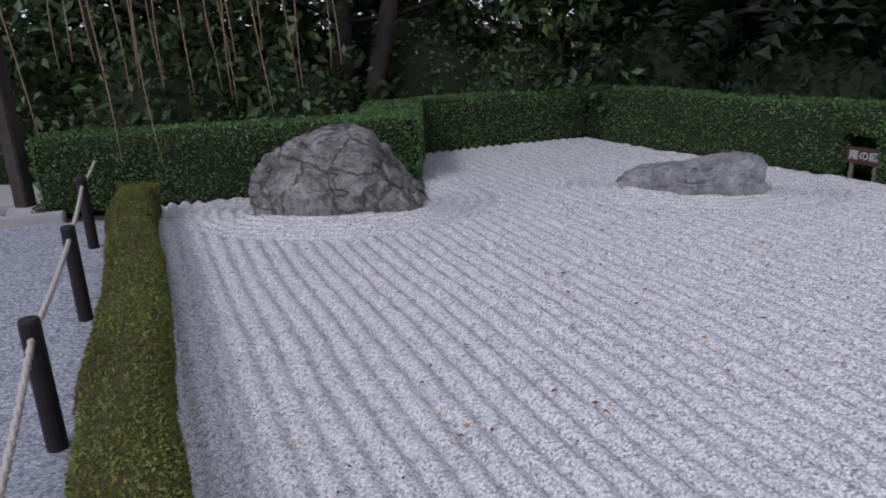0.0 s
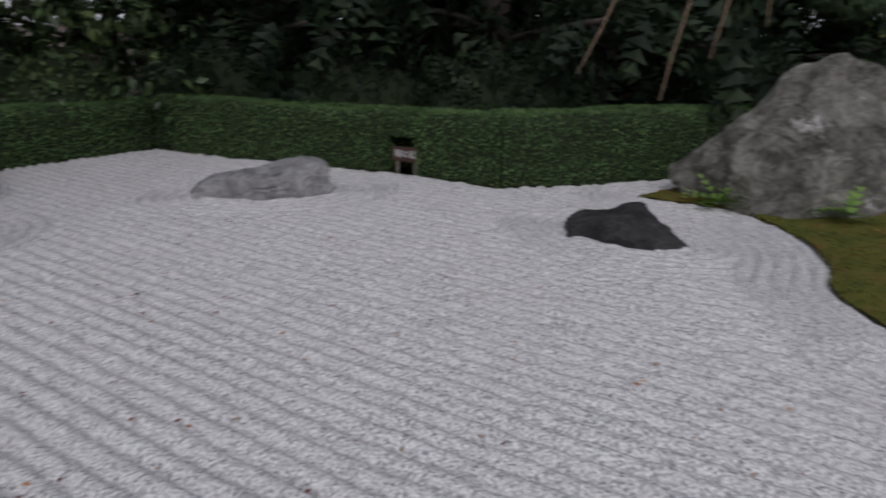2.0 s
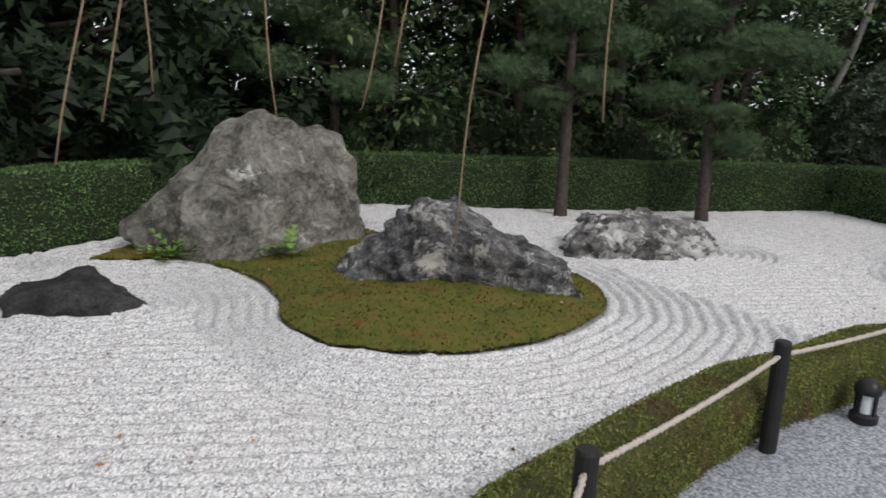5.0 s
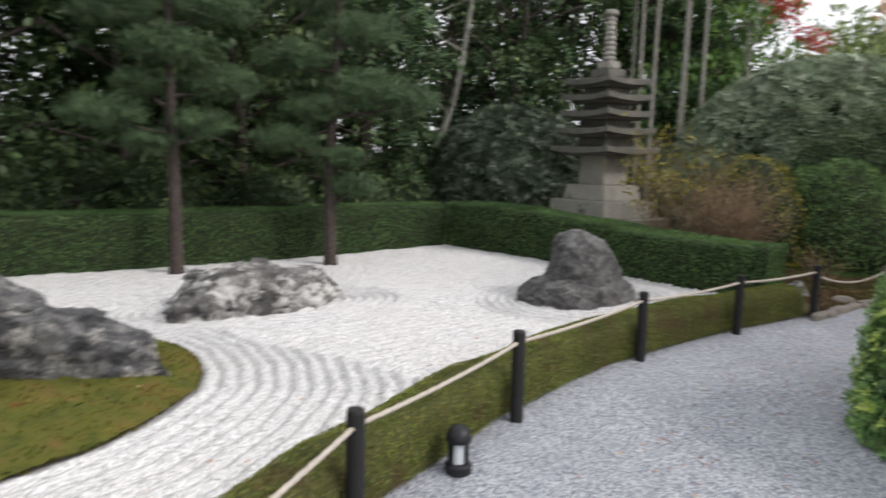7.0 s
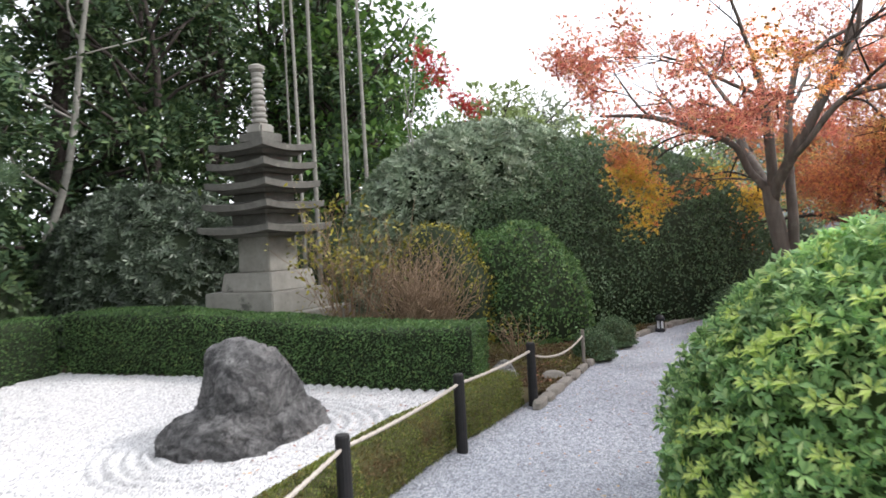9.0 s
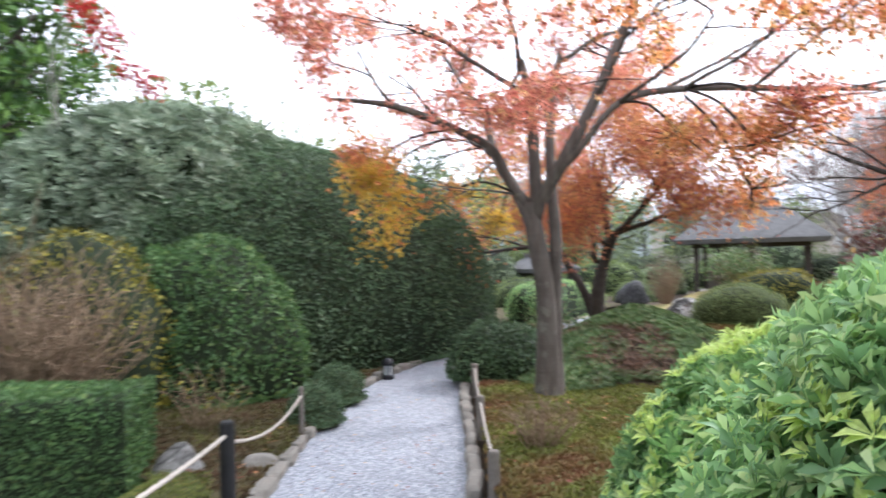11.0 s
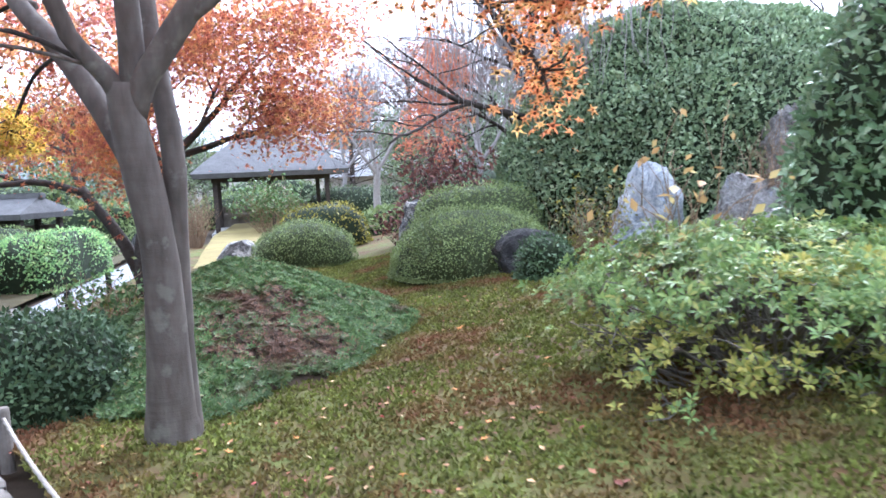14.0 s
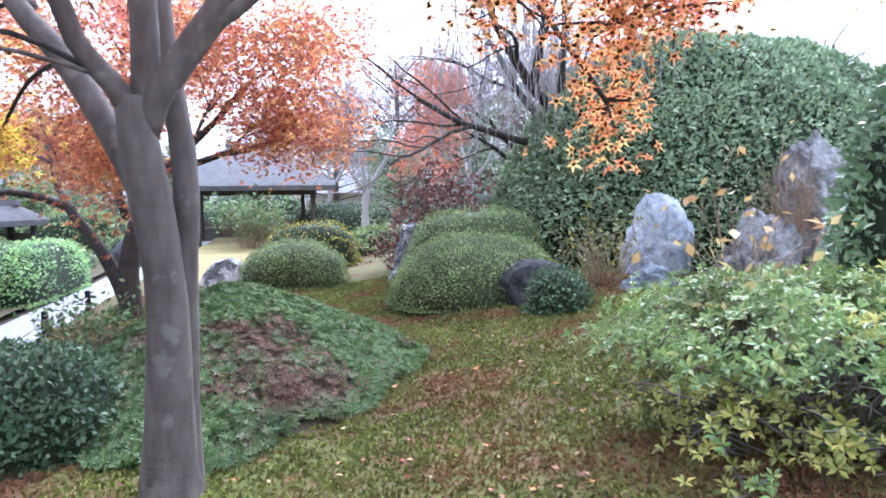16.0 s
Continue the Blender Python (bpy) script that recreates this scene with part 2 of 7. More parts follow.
def maple_bark_material():
    m, n, l, p = material("smooth_maple_bark")
    c = n.new("ShaderNodeTexCoord")
    s = n.new("ShaderNodeMapping")
    s.inputs["Scale"].default_value = (9, 9, 2.4)
    l.new(c.outputs["Object"], s.inputs[0])
    streak = n.new("ShaderNodeTexNoise")
    streak.inputs["Scale"].default_value, streak.inputs["Detail"].default_value = 1.6, 7
    l.new(s.outputs[0], streak.inputs["Vector"])
    col = ramp(n, l, streak.outputs["Fac"], [(0.3, (0.07, 0.056, 0.046)), (0.55, (0.12, 0.1, 0.085)), (0.8, (0.18, 0.158, 0.135))])
    blot = ramp(n, l, tex_noise(n, l, 5.0, 5), [(0.58, (0, 0, 0)), (0.66, (1, 1, 1))])
    col = mix(n, l, blot, col, (0.17, 0.155, 0.13))
    rings = n.new("ShaderNodeMapping")
    rings.inputs["Scale"].default_value = (2.0, 2.0, 16.0)
    l.new(c.outputs["Object"], rings.inputs[0])
    band = n.new("ShaderNodeTexNoise")
    band.inputs["Scale"].default_value, band.inputs["Detail"].default_value = 1.4, 5
    l.new(rings.outputs[0], band.inputs["Vector"])
    col = mix(n, l, ramp(n, l, band.outputs["Fac"], [(0.5, (0, 0, 0)), (0.75, (0.3, 0.3, 0.3))]), col, (0.07, 0.058, 0.05))
    l.new(col, p.inputs["Base Color"])
    p.inputs["Roughness"].default_value = 0.85
    bump(n, l, p, [(band.outputs["Fac"], 0.5, 0.012), (streak.outputs["Fac"], 0.5, 0.01), (tex_noise(n, l, 60, 4), 0.4, 0.004)])
    return m


maple_bark = maple_bark_material()
box_green = foliage("box_hedge_leaf", [(0.0, (0.067, 0.133, 0.048)), (0.5, (0.097, 0.190, 0.063)), (0.9, (0.146, 0.252, 0.085)), (1.0, (0.221, 0.298, 0.093))])
# near-black filler colour: stands for the shade deep between the leaves
hedge_core = surface("hedge_shade_core", [(0.3, (0.012, 0.018, 0.009)), (0.7, (0.026, 0.038, 0.016))], 9.0, 0.95)
strip_green = foliage("azalea_strip_leaf", [(0.0, (0.09, 0.13, 0.028)), (0.5, (0.17, 0.21, 0.042)), (0.85, (0.25, 0.27, 0.058)), (1.0, (0.28, 0.2, 0.075))], patch=0.09, patch_colour=(0.14, 0.085, 0.04))
# filler of the low strip: a softer, more lit tone of the inner shade
strip_core = surface("azalea_shade_core", [(0.3, (0.04, 0.045, 0.015)), (0.7, (0.08, 0.075, 0.028))], 9.0, 0.95)
camellia = foliage("glossy_evergreen_leaf", [(0.0, (0.035, 0.062, 0.025)), (0.6, (0.062, 0.105, 0.042)), (0.92, (0.1, 0.15, 0.055)), (1.0, (0.19, 0.245, 0.08))], 0.45, 0.15)
# Two tones of one cedar: open light in the first, canopy shade in the second
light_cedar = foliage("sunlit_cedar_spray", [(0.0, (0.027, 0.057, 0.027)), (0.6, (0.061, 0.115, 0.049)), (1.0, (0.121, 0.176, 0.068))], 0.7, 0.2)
shaded_cedar = foliage("shaded_cedar_spray", [(0.0, (0.005, 0.014, 0.007)), (0.6, (0.013, 0.028, 0.011)), (1.0, (0.028, 0.051, 0.017))], 0.7, 0.15)
pine_green = foliage("pine_needles", [(0.0, (0.048, 0.090, 0.046)), (0.6, (0.079, 0.134, 0.066)), (1.0, (0.134, 0.198, 0.082))], 0.6, 0.15)
rhodo_green = foliage("grey_green_leathery_leaf", [(0.0, (0.14, 0.205, 0.11)), (0.5, (0.21, 0.285, 0.15)), (0.85, (0.3, 0.38, 0.21)), (1.0, (0.42, 0.49, 0.31))], 0.45, 0.2)
dark_clip = foliage("dark_clipped_leaf", [(0.0, (0.058, 0.1, 0.05)), (0.6, (0.09, 0.15, 0.072)), (1.0, (0.14, 0.21, 0.1))], 0.55, 0.15)
tall_leathery = foliage("pale_leathery_leaf", [(0.0, (0.14, 0.195, 0.12)), (0.6, (0.24, 0.31, 0.205)), (1.0, (0.38, 0.44, 0.32))], 0.36, 0.15)
leathery = foliage("leathery_leaf", [(0.0, (0.045, 0.066, 0.042)), (0.6, (0.08, 0.11, 0.072)), (1.0, (0.14, 0.175, 0.125))], 0.36, 0.12)
bright_green = foliage("fresh_green_leaf", [(0.0, (0.16, 0.31, 0.13)), (0.5, (0.3, 0.5, 0.2)), (0.85, (0.46, 0.68, 0.27)), (1.0, (0.64, 0.76, 0.35))], 0.38, 0.42)
new_shoot = foliage("new_shoot_leaf", [(0.0, (0.45, 0.62, 0.16)), (1.0, (0.72, 0.82, 0.28))], 0.38, 0.45)
mound_green = foliage("ground_cover_leaf", [(0.0, (0.08, 0.14, 0.05)), (0.5, (0.125, 0.205, 0.072)), (0.9, (0.18, 0.275, 0.095)), (1.0, (0.27, 0.2, 0.1))], 0.5, 0.2, 0.08, (0.14, 0.08, 0.05), 1.6)
round_green = foliage("clipped_round_leaf", [(0.0, (0.18, 0.238, 0.092)), (0.5, (0.225, 0.29, 0.11)), (1.0, (0.27, 0.34, 0.128))], 0.55, 0.2)
# filler inside clipped domes, coloured as light shade between small leaves
dome_core = surface("dome_shade_core", [(0.3, (0.035, 0.045, 0.02)), (0.7, (0.06, 0.075, 0.03))], 9.0, 0.95)
olive_yellow = foliage("yellowing_leaf", [(0.0, (0.120, 0.120, 0.024)), (0.5, (0.240, 0.216, 0.036)), (1.0, (0.456, 0.396, 0.060))], 0.5, 0.25)
azalea_green = foliage("azalea_leaf", [(0.0, (0.16, 0.25, 0.09)), (0.5, (0.25, 0.38, 0.13)), (0.9, (0.36, 0.47, 0.15)), (1.0, (0.5, 0.48, 0.16))], 0.45, 0.25, 0.05, (0.17, 0.09, 0.06), 3.0)
azalea_pale = foliage("yellowing_azalea_leaf", [(0.0, (0.22, 0.25, 0.06)), (0.6, (0.4, 0.42, 0.1)), (1.0, (0.6, 0.52, 0.14))], 0.5, 0.25)
clipped_oak = foliage("clipped_oak_leaf", [(0.0, (0.156, 0.245, 0.134)), (0.5, (0.208, 0.320, 0.170)), (0.9, (0.287, 0.400, 0.227)), (1.0, (0.391, 0.489, 0.319))], 0.4, 0.15)
maple_red = foliage("maple_leaf_red_orange", [(0.0, (0.70, 0.20, 0.15)), (0.4, (0.82, 0.31, 0.23)), (0.8, (0.88, 0.40, 0.26)), (1.0, (0.90, 0.56, 0.26))], 0.5, 0.78)
maple_orange = foliage("maple_leaf_orange", [(0.0, (0.9, 0.32, 0.15)), (0.5, (0.93, 0.44, 0.18)), (1.0, (0.94, 0.6, 0.22))], 0.5, 0.8)
maple_rust = foliage("maple_leaf_rust", [(0.0, (0.45, 0.12, 0.08)), (0.5, (0.62, 0.2, 0.12)), (1.0, (0.78, 0.34, 0.16))], 0.5, 0.6)
maple_yellow = foliage("maple_leaf_yellow", [(0.0, (0.86, 0.5, 0.08)), (0.6, (0.89, 0.62, 0.11)), (1.0, (0.89, 0.7, 0.18))], 0.5, 0.78)
scarlet = foliage("scarlet_leaf", [(0.0, (0.45, 0.02, 0.025)), (1.0, (0.75, 0.06, 0.05))], 0.5, 0.3)
russet = foliage("russet_leaf", [(0.0, (0.09, 0.035, 0.035)), (0.6, (0.19, 0.08, 0.07)), (1.0, (0.3, 0.15, 0.11))], 0.6, 0.2)
dry_russet = foliage("dry_russet_leaf", [(0.0, (0.1, 0.06, 0.045)), (0.6, (0.2, 0.12, 0.085)), (1.0, (0.34, 0.2, 0.13))], 0.7, 0.15)
litter = foliage("fallen_leaf", [(0.0, (0.16, 0.04, 0.03)), (0.4, (0.3, 0.1, 0.05)), (0.8, (0.45, 0.24, 0.1)), (1.0, (0.55, 0.4, 0.22))], 0.7, 0.0)
fern_green = foliage("fern_frond", [(0.0, (0.120, 0.240, 0.045)), (1.0, (0.300, 0.495, 0.105))], 0.5, 0.2)
moss_tuft = foliage("moss_tuft", [(0.0, (0.06, 0.068, 0.012)), (0.5, (0.125, 0.14, 0.018)), (1.0, (0.22, 0.23, 0.034))], 0.9, 0.15, 0.13, (0.19, 0.08, 0.025), 1.1)
bed_tuft = foliage("bed_moss_tuft", [(0.0, (0.09, 0.06, 0.03)), (0.5, (0.13, 0.11, 0.04)), (1.0, (0.16, 0.17, 0.05))], 0.9, 0.15, 0.16, (0.13, 0.075, 0.045), 1.4)
lawn_tuft = foliage("lawn_moss_tuft", [(0.0, (0.13, 0.12, 0.034)), (0.5, (0.165, 0.19, 0.04)), (1.0, (0.24, 0.28, 0.06))], 0.9, 0.15, 0.15, (0.21, 0.1, 0.05), 1.0)


# ---- building helpers ----
rng = np.random.default_rng(7)


def thing(name, at=(0, 0, 0), label="", category="", group="", kind=""):
    ob = new(name)
    ob.location = at
    ob.empty_display_size = 0.2
    return tagged(ob, label, category, group, kind)


MASSES = {"leaves", "crown", "leaf_mass", "twig_mass", "needle_pad", "branchwork", "foliage_cluster", "blade_mass", "hanging_twig_mass", "red_leaves", "orange_leaves", "yellow_leaves", "russet_leaves"}


def mesh_part(name, verts, faces, mat, parent=None, label="", smooth=False):
    me = bpy.data.meshes.new(name)
    verts = np.asarray(verts, dtype=np.float32)
    if isinstance(faces, np.ndarray):
        me.vertices.add(len(verts))
        me.vertices.foreach_set("co", verts.ravel())
        k = faces.shape[1]
        me.loops.add(faces.size)
        me.loops.foreach_set("vertex_index", faces.astype(np.int32).ravel())
        me.polygons.add(len(faces))
        me.polygons.foreach_set("loop_start", np.arange(0, faces.size, k, dtype=np.int32))
        me.polygons.foreach_set("loop_total", np.full(len(faces), k, dtype=np.int32))
        me.update(calc_edges=True)
        me.validate()
    else:
        me.from_pydata([tuple(v) for v in verts], [], faces)
        me.update()
    if smooth:
        me.polygons.foreach_set("use_smooth", np.ones(len(me.polygons), dtype=bool))
    me.materials.append(mat)
    ob = new(name, me)
    if name in MASSES:
        tagged(ob, kind="stuff")
    if parent:
        ob.parent = parent
    if label:
        tagged(ob, label)
    return ob


def part(name, bm, mat, parent=None, label="", smooth=False):
    me = bpy.data.meshes.new(name)
    bm.to_mesh(me)
    bm.free()
    if smooth:
        me.polygons.foreach_set("use_smooth", np.ones(len(me.polygons), dtype=bool))
    me.materials.append(mat)
    ob = new(name, me)
    if parent:
        ob.parent = parent
    if label:
        tagged(ob, label)
    return ob


def unit(v):
    return v / np.maximum(np.linalg.norm(v, axis=-1, keepdims=True), 1e-9)


def scatter(shape, pos, axis, normal, size):
    """Copies of a small shape (verts, triangles), laid at pos with y along axis and z along normal, as one vertex and face array."""
    tv, tf = shape
    pos, size = np.asarray(pos, float), np.broadcast_to(np.asarray(size, float), (len(pos),))
    y = unit(np.asarray(axis, float))
    x = unit(np.cross(y, np.asarray(normal, float)) + 1e-6)
    z = np.cross(x, y)
    v = pos[:, None, :] + size[:, None, None] * (tv[None, :, 0:1] * x[:, None] + tv[None, :, 1:2] * y[:, None] + tv[None, :, 2:3] * z[:, None])
    f = tf[None] + (np.arange(len(pos)) * len(tv))[:, None, None]
    return v.reshape(-1, 3), f.reshape(-1, tf.shape[1])


def joined(pieces):
    vs, fs, k = [], [], 0
    for v, f in pieces:
        vs.append(v)
        fs.append(f + k)
        k += len(v)
    return np.concatenate(vs), np.concatenate(fs)


LEAF = (np.array([(0, 0, 0), (-0.26, 0.45, 0.07), (0, 1, -0.02), (0.26, 0.45, 0.07)]), np.array([(0, 1, 2), (0, 2, 3)]))
LONG_LEAF = (np.array([(0, 0, 0), (-0.15, 0.5, 0.05), (0, 1, -0.06), (0.15, 0.5, 0.05)]), np.array([(0, 1, 2), (0, 2, 3)]))


def star_leaf():
    v, f = [], []
    for k in range(5):
        t = radians(-125 + 62.5 * k)
        v.append((0.26 * math.sin(t - 0.54), 0.26 * math.cos(t - 0.54), 0.0))
    v.append((0.26 * math.sin(radians(125) + 0.54), 0.26 * math.cos(radians(125) + 0.54), 0.0))
    for k, r in enumerate((0.7, 0.95, 1.05, 0.95, 0.7)):
        t = radians(-125 + 62.5 * k)
        v.append((r * math.sin(t), r * math.cos(t), -0.14 * r))
        f.append((k, k + 1, 6 + k))
    f += [(0, 1, 5), (1, 4, 5), (1, 2, 4), (2, 3, 4)]
    return np.array(v), np.array(f)


STAR = star_leaf()


def whorl(count, lift, width):
    v, f = [], []
    for i in range(count):
        a = 2 * math.pi * i / count
        c, s = math.cos(a), math.sin(a)
        k = len(v)
        for r, w, h in ((0.05, 0, 0), (0.55, -width, lift * 0.75 + 0.05), (1.0, 0, lift), (0.55, width, lift * 0.75 + 0.05)):
            v.append((r * c - w * s, h, r * s + w * c))
        f += [(k, k + 1, k + 2), (k, k + 2, k + 3)]
    return np.array(v), np.array(f)


def long_whorl(count, lift, width):
    """A whorl of arching, pointed leaves, folded along the midrib."""
    v, f = [], []
    for i in range(count):
        a = 2 * math.pi * i / count + 0.35 * math.sin(i * 2.3)
        c, s = math.cos(a), math.sin(a)
        up = lift * (1.25 if i % 2 else 0.75)
        k = len(v)
        for r, w, h in ((0.04, 0, 0), (0.45, -width, up * 0.7 + 0.06), (0.5, 0, up * 0.72), (0.45, width, up * 0.7 + 0.06), (1.0 - 0.12 * (i % 3), 0, up * 0.85)):
            v.append((r * c - w * s, h, r * s + w * c))
        f += [(k, k + 1, k + 2), (k, k + 2, k + 3), (k + 1, k + 4, k + 2), (k + 2, k + 4, k + 3)]
    return np.array(v), np.array(f)


ROSETTE = whorl(7, 0.35, 0.17)
LONG_ROSETTE = long_whorl(8, 0.4, 0.16)
TUFT = (np.array([p for k in range(8) for p in ((0.04 * math.cos(k * 0.785 + 1.5), 0, 0.04 * math.sin(k * 0.785 + 1.5)), (math.cos(k * 0.785), 0.9, math.sin(k * 0.785)), (-0.04 * math.cos(k * 0.785 + 1.5), 0.02, -0.04 * math.sin(k * 0.785 + 1.5)))]),
        np.array([(3 * k, 3 * k + 1, 3 * k + 2) for k in range(8)]))


def frond():
    v, f = [], []
    for i in range(4):
        y = i / 4
        w = 0.36 * (1 - 0.75 * y) * (0.55 if i == 0 else 1)
        for s in (-1, 1):
            k = len(v)
            v += [(0, y, -0.25 * y * y), (s * w, y + 0.22, -0.25 * y * y - 0.1 * w), (0, y + 0.2, -0.25 * y * y)]
            f.append((k, k + 1, k + 2))
    return np.array(v), np.array(f)


SPRAY = frond()


def tube(points, radii, sides=8):
    p = np.asarray(points, float)
    r = np.broadcast_to(np.asarray(radii, float), (len(p),))
    d = unit(np.gradient(p, axis=0))
    ref = np.array([[0, 0, 1.0]])
    ref = np.repeat(ref[:1] if abs(d[0, 2]) < 0.95 else np.array([[1.0, 0, 0]]), len(p), 0)
    u = unit(np.cross(d, ref))
    w = np.cross(d, u)
    a = np.linspace(0, 2 * np.pi, sides, endpoint=False)
    v = p[:, None] + r[:, None, None] * (np.cos(a)[None, :, None] * u[:, None] + np.sin(a)[None, :, None] * w[:, None])
    i, j = np.meshgrid(np.arange(len(p) - 1), np.arange(sides), indexing="ij")
    a0, a1 = i * sides + j, i * sides + (j + 1) % sides
    quads = np.stack([a0, a1, a1 + sides, a0 + sides], -1).reshape(-1, 4)
    v = np.concatenate([v.reshape(-1, 3), p[:1], p[-1:]])
    k = len(p) * sides
    tris = np.concatenate([quads[:, [0, 1, 2]], quads[:, [0, 2, 3]],
                           np.stack([np.full(sides, k), (np.arange(sides) + 1) % sides, np.arange(sides)], -1),
                           np.stack([np.full(sides, k + 1), k - sides + np.arange(sides), k - sides + (np.arange(sides) + 1) % sides], -1)])
    return v, tris


def smooth_line(points, step):
    """A rounded line through the points, with a point every step metres."""
    p = np.asarray(points, float)
    out = []
    for i in range(len(p) - 1):
        a, b, c, d = p[max(i - 1, 0)], p[i], p[i + 1], p[min(i + 2, len(p) - 1)]
        n = max(2, int(np.linalg.norm(c - b) / step))
        for t in np.linspace(0, 1, n, endpoint=False):
            out.append(0.5 * (2 * b + (c - a) * t + (2 * a - 5 * b + 4 * c - d) * t * t + (3 * b - a - 3 * c + d) * t ** 3))
    out.append(p[-1])
    return np.array(out)


def fbm(p, scale, octaves=4):
    """Cheap smooth noise for arrays of points, from sums of turned sine waves; about -1 to 1."""
    p = np.asarray(p, float) * scale
    g = np.random.default_rng(11)
    total, amp, norm = np.zeros(len(p)), 1.0, 0.0
    for _ in range(octaves):
        k = unit(g.normal(size=(5, p.shape[1])))
        ph = g.uniform(0, 6.28, 5)
        warp = np.sin(p @ unit(g.normal(size=(p.shape[1], p.shape[1]))) * 1.3 + 1.7)
        total += amp * np.sin((p + 0.6 * warp) @ k.T * 2.2 + ph).sum(1) / 3.2
        norm += amp
        amp *= 0.55
        p = p * 2.07 + 3.1
    return total / norm


def inside(poly, x, y):
    poly = np.asarray(poly)
    hit = np.zeros(len(x), bool)
    for (x0, y0), (x1, y1) in zip(poly, np.roll(poly, -1, 0)):
        cross = ((y0 > y) != (y1 > y)) & (x < (x1 - x0) * (y - y0) / (y1 - y0 + 1e-12) + x0)
        hit ^= cross
    return hit


def edge_distance(poly, x, y, closed=True):
    poly = np.asarray(poly, float)
    best = np.full(len(x), 1e9)
    ends = np.roll(poly, -1, 0) if closed else poly[1:]
    for (x0, y0), (x1, y1) in zip(poly, ends):
        dx, dy = x1 - x0, y1 - y0
        t = np.clip(((x - x0) * dx + (y - y0) * dy) / (dx * dx + dy * dy + 1e-12), 0, 1)
        best = np.minimum(best, np.hypot(x - x0 - t * dx, y - y0 - t * dy))
    return best


def box_bm(bm, size, at, bevel=0.0, turn=0.0, taper=1.0):
    made = bmesh.ops.create_cube(bm, size=1.0)["verts"]
    for v in made:
        k = taper if v.co.z > 0 else 1.0
        v.co = Vector((v.co.x * size[0] * k, v.co.y * size[1] * k, v.co.z * size[2]))
    if bevel:
        edges = list({e for v in made for e in v.link_edges})
        made = list({v for f in bmesh.ops.bevel(bm, geom=edges, offset=bevel, segments=2, affect="EDGES")["faces"] for v in f.verts} | {v for v in made if v.is_valid})
    bmesh.ops.transform(bm, matrix=pose(*at, 0, 0, turn), verts=[v for v in made if v.is_valid])
    return bm


# ---- plan of the garden ----
HEDGE_WEST = [(-5.25, 5.55), (-4.34, 6.03), (-3.1, 6.55), (-1.97, 7.08)]
HEDGE_NORTH = [(-2.22, 8.8), (-1.17, 9.46), (-0.07, 10.06)]
HEDGE_EAST = [(-0.07, 10.06), (0.54, 9.2), (1.51, 8.2), (2.39, 7.3), (3.15, 6.2)]
HEDGE_BACK = [(3.15, 6.2), (3.93, 6.02), (5.14, 5.94), (7.0, 5.8), (8.6, 5.3), (9.0, 4.9), (9.77, 3.35), (11.19, 0.9), (13.3, -1.75)]
HEDGE_SOUTH = [(13.3, -1.8), (11.6, -3.15), (9.9, -4.15), (9.0, -4.72), (8.45, -5.25)]
FENCE = [(-4.95, 6.0), (-4.22, 4.75), (-3.35, 3.4), (-2.6, 2.14), (-1.88, 1.08), (-0.95, 0.12), (0.4, -0.02), (1.78, 0.05), (3.33, -0.6), (4.68, -1.55), (6.0, -2.84), (6.9, -4.14), (7.62, -5.38)]
STRIP = [(-4.5, 5.55), (-4.12, 4.8), (-3.24, 3.44), (-2.5, 2.18), (-1.8, 1.13), (-1.35, 0.62), (-0.92, 0.3), (-0.3, 0.14), (0.4, 0.08), (1.1, 0.12), (1.75, 0.09), (2.5, -0.2), (3.36, -0.56), (4.05, -1.03), (4.72, -1.51), (5.4, -2.12), (6.04, -2.81), (6.5, -3.45), (6.93, -4.08), (7.35, -4.8), (7.6, -5.25)]
GRAVEL = ([(-4.5, 5.95)] + HEDGE_WEST[1:] + HEDGE_NORTH + HEDGE_EAST[1:] + HEDGE_BACK[1:] + HEDGE_SOUTH[1:] + [(8.2, -5.4), (7.8, -5.2)] + [(p[0] + 0.1, p[1] + 0.1) for p in STRIP[::-1][1:-1]] + [(-4.5, 5.5)])
MOSS = [(4.3, 5.35), (4.52, 4.95), (4.8, 4.53), (4.72, 3.95), (4.45, 3.4), (4.15, 3.02), (3.78, 2.75), (3.62, 2.5), (3.45, 2.08), (3.6, 1.52), (3.85, 1.15), (4.2, 0.88), (4.7, 0.68),
        (5.2, 0.58), (5.65, 0.66), (6.05, 0.85), (6.4, 1.2), (6.55, 1.8), (6.7, 2.8), (7.0, 3.6), (7.15, 4.4), (6.6, 5.1), (5.5, 5.5)]
PATH_LEFT = [(2.6, -0.5), (3.25, -0.72), (4.05, -1.25), (4.69, -1.7), (5.35, -2.3), (5.89, -2.95), (6.5, -3.7), (7.13, -4.6), (7.44, -5.3), (8.38, -6.66), (8.9, -7.5), (9.5, -8.52), (9.85, -9.47), (10.2, -11.0), (10.45, -12.4), (10.6, -14.5), (10.75, -17.5), (11.1, -22)]
PATH_RIGHT = [(6.0, -5.45), (6.67, -6.42), (7.52, -7.72), (8.38, -9.0), (9.0, -10.1), (9.4, -11.2), (9.6, -12.6), (9.75, -14.5), (9.95, -17.5), (10.2, -22)]


def lawn_height(x, y):
    return 0.12 + 0.13 * np.clip(6.6 - np.asarray(x, float), 0, 3.2) + 0.0 * np.asarray(y, float)


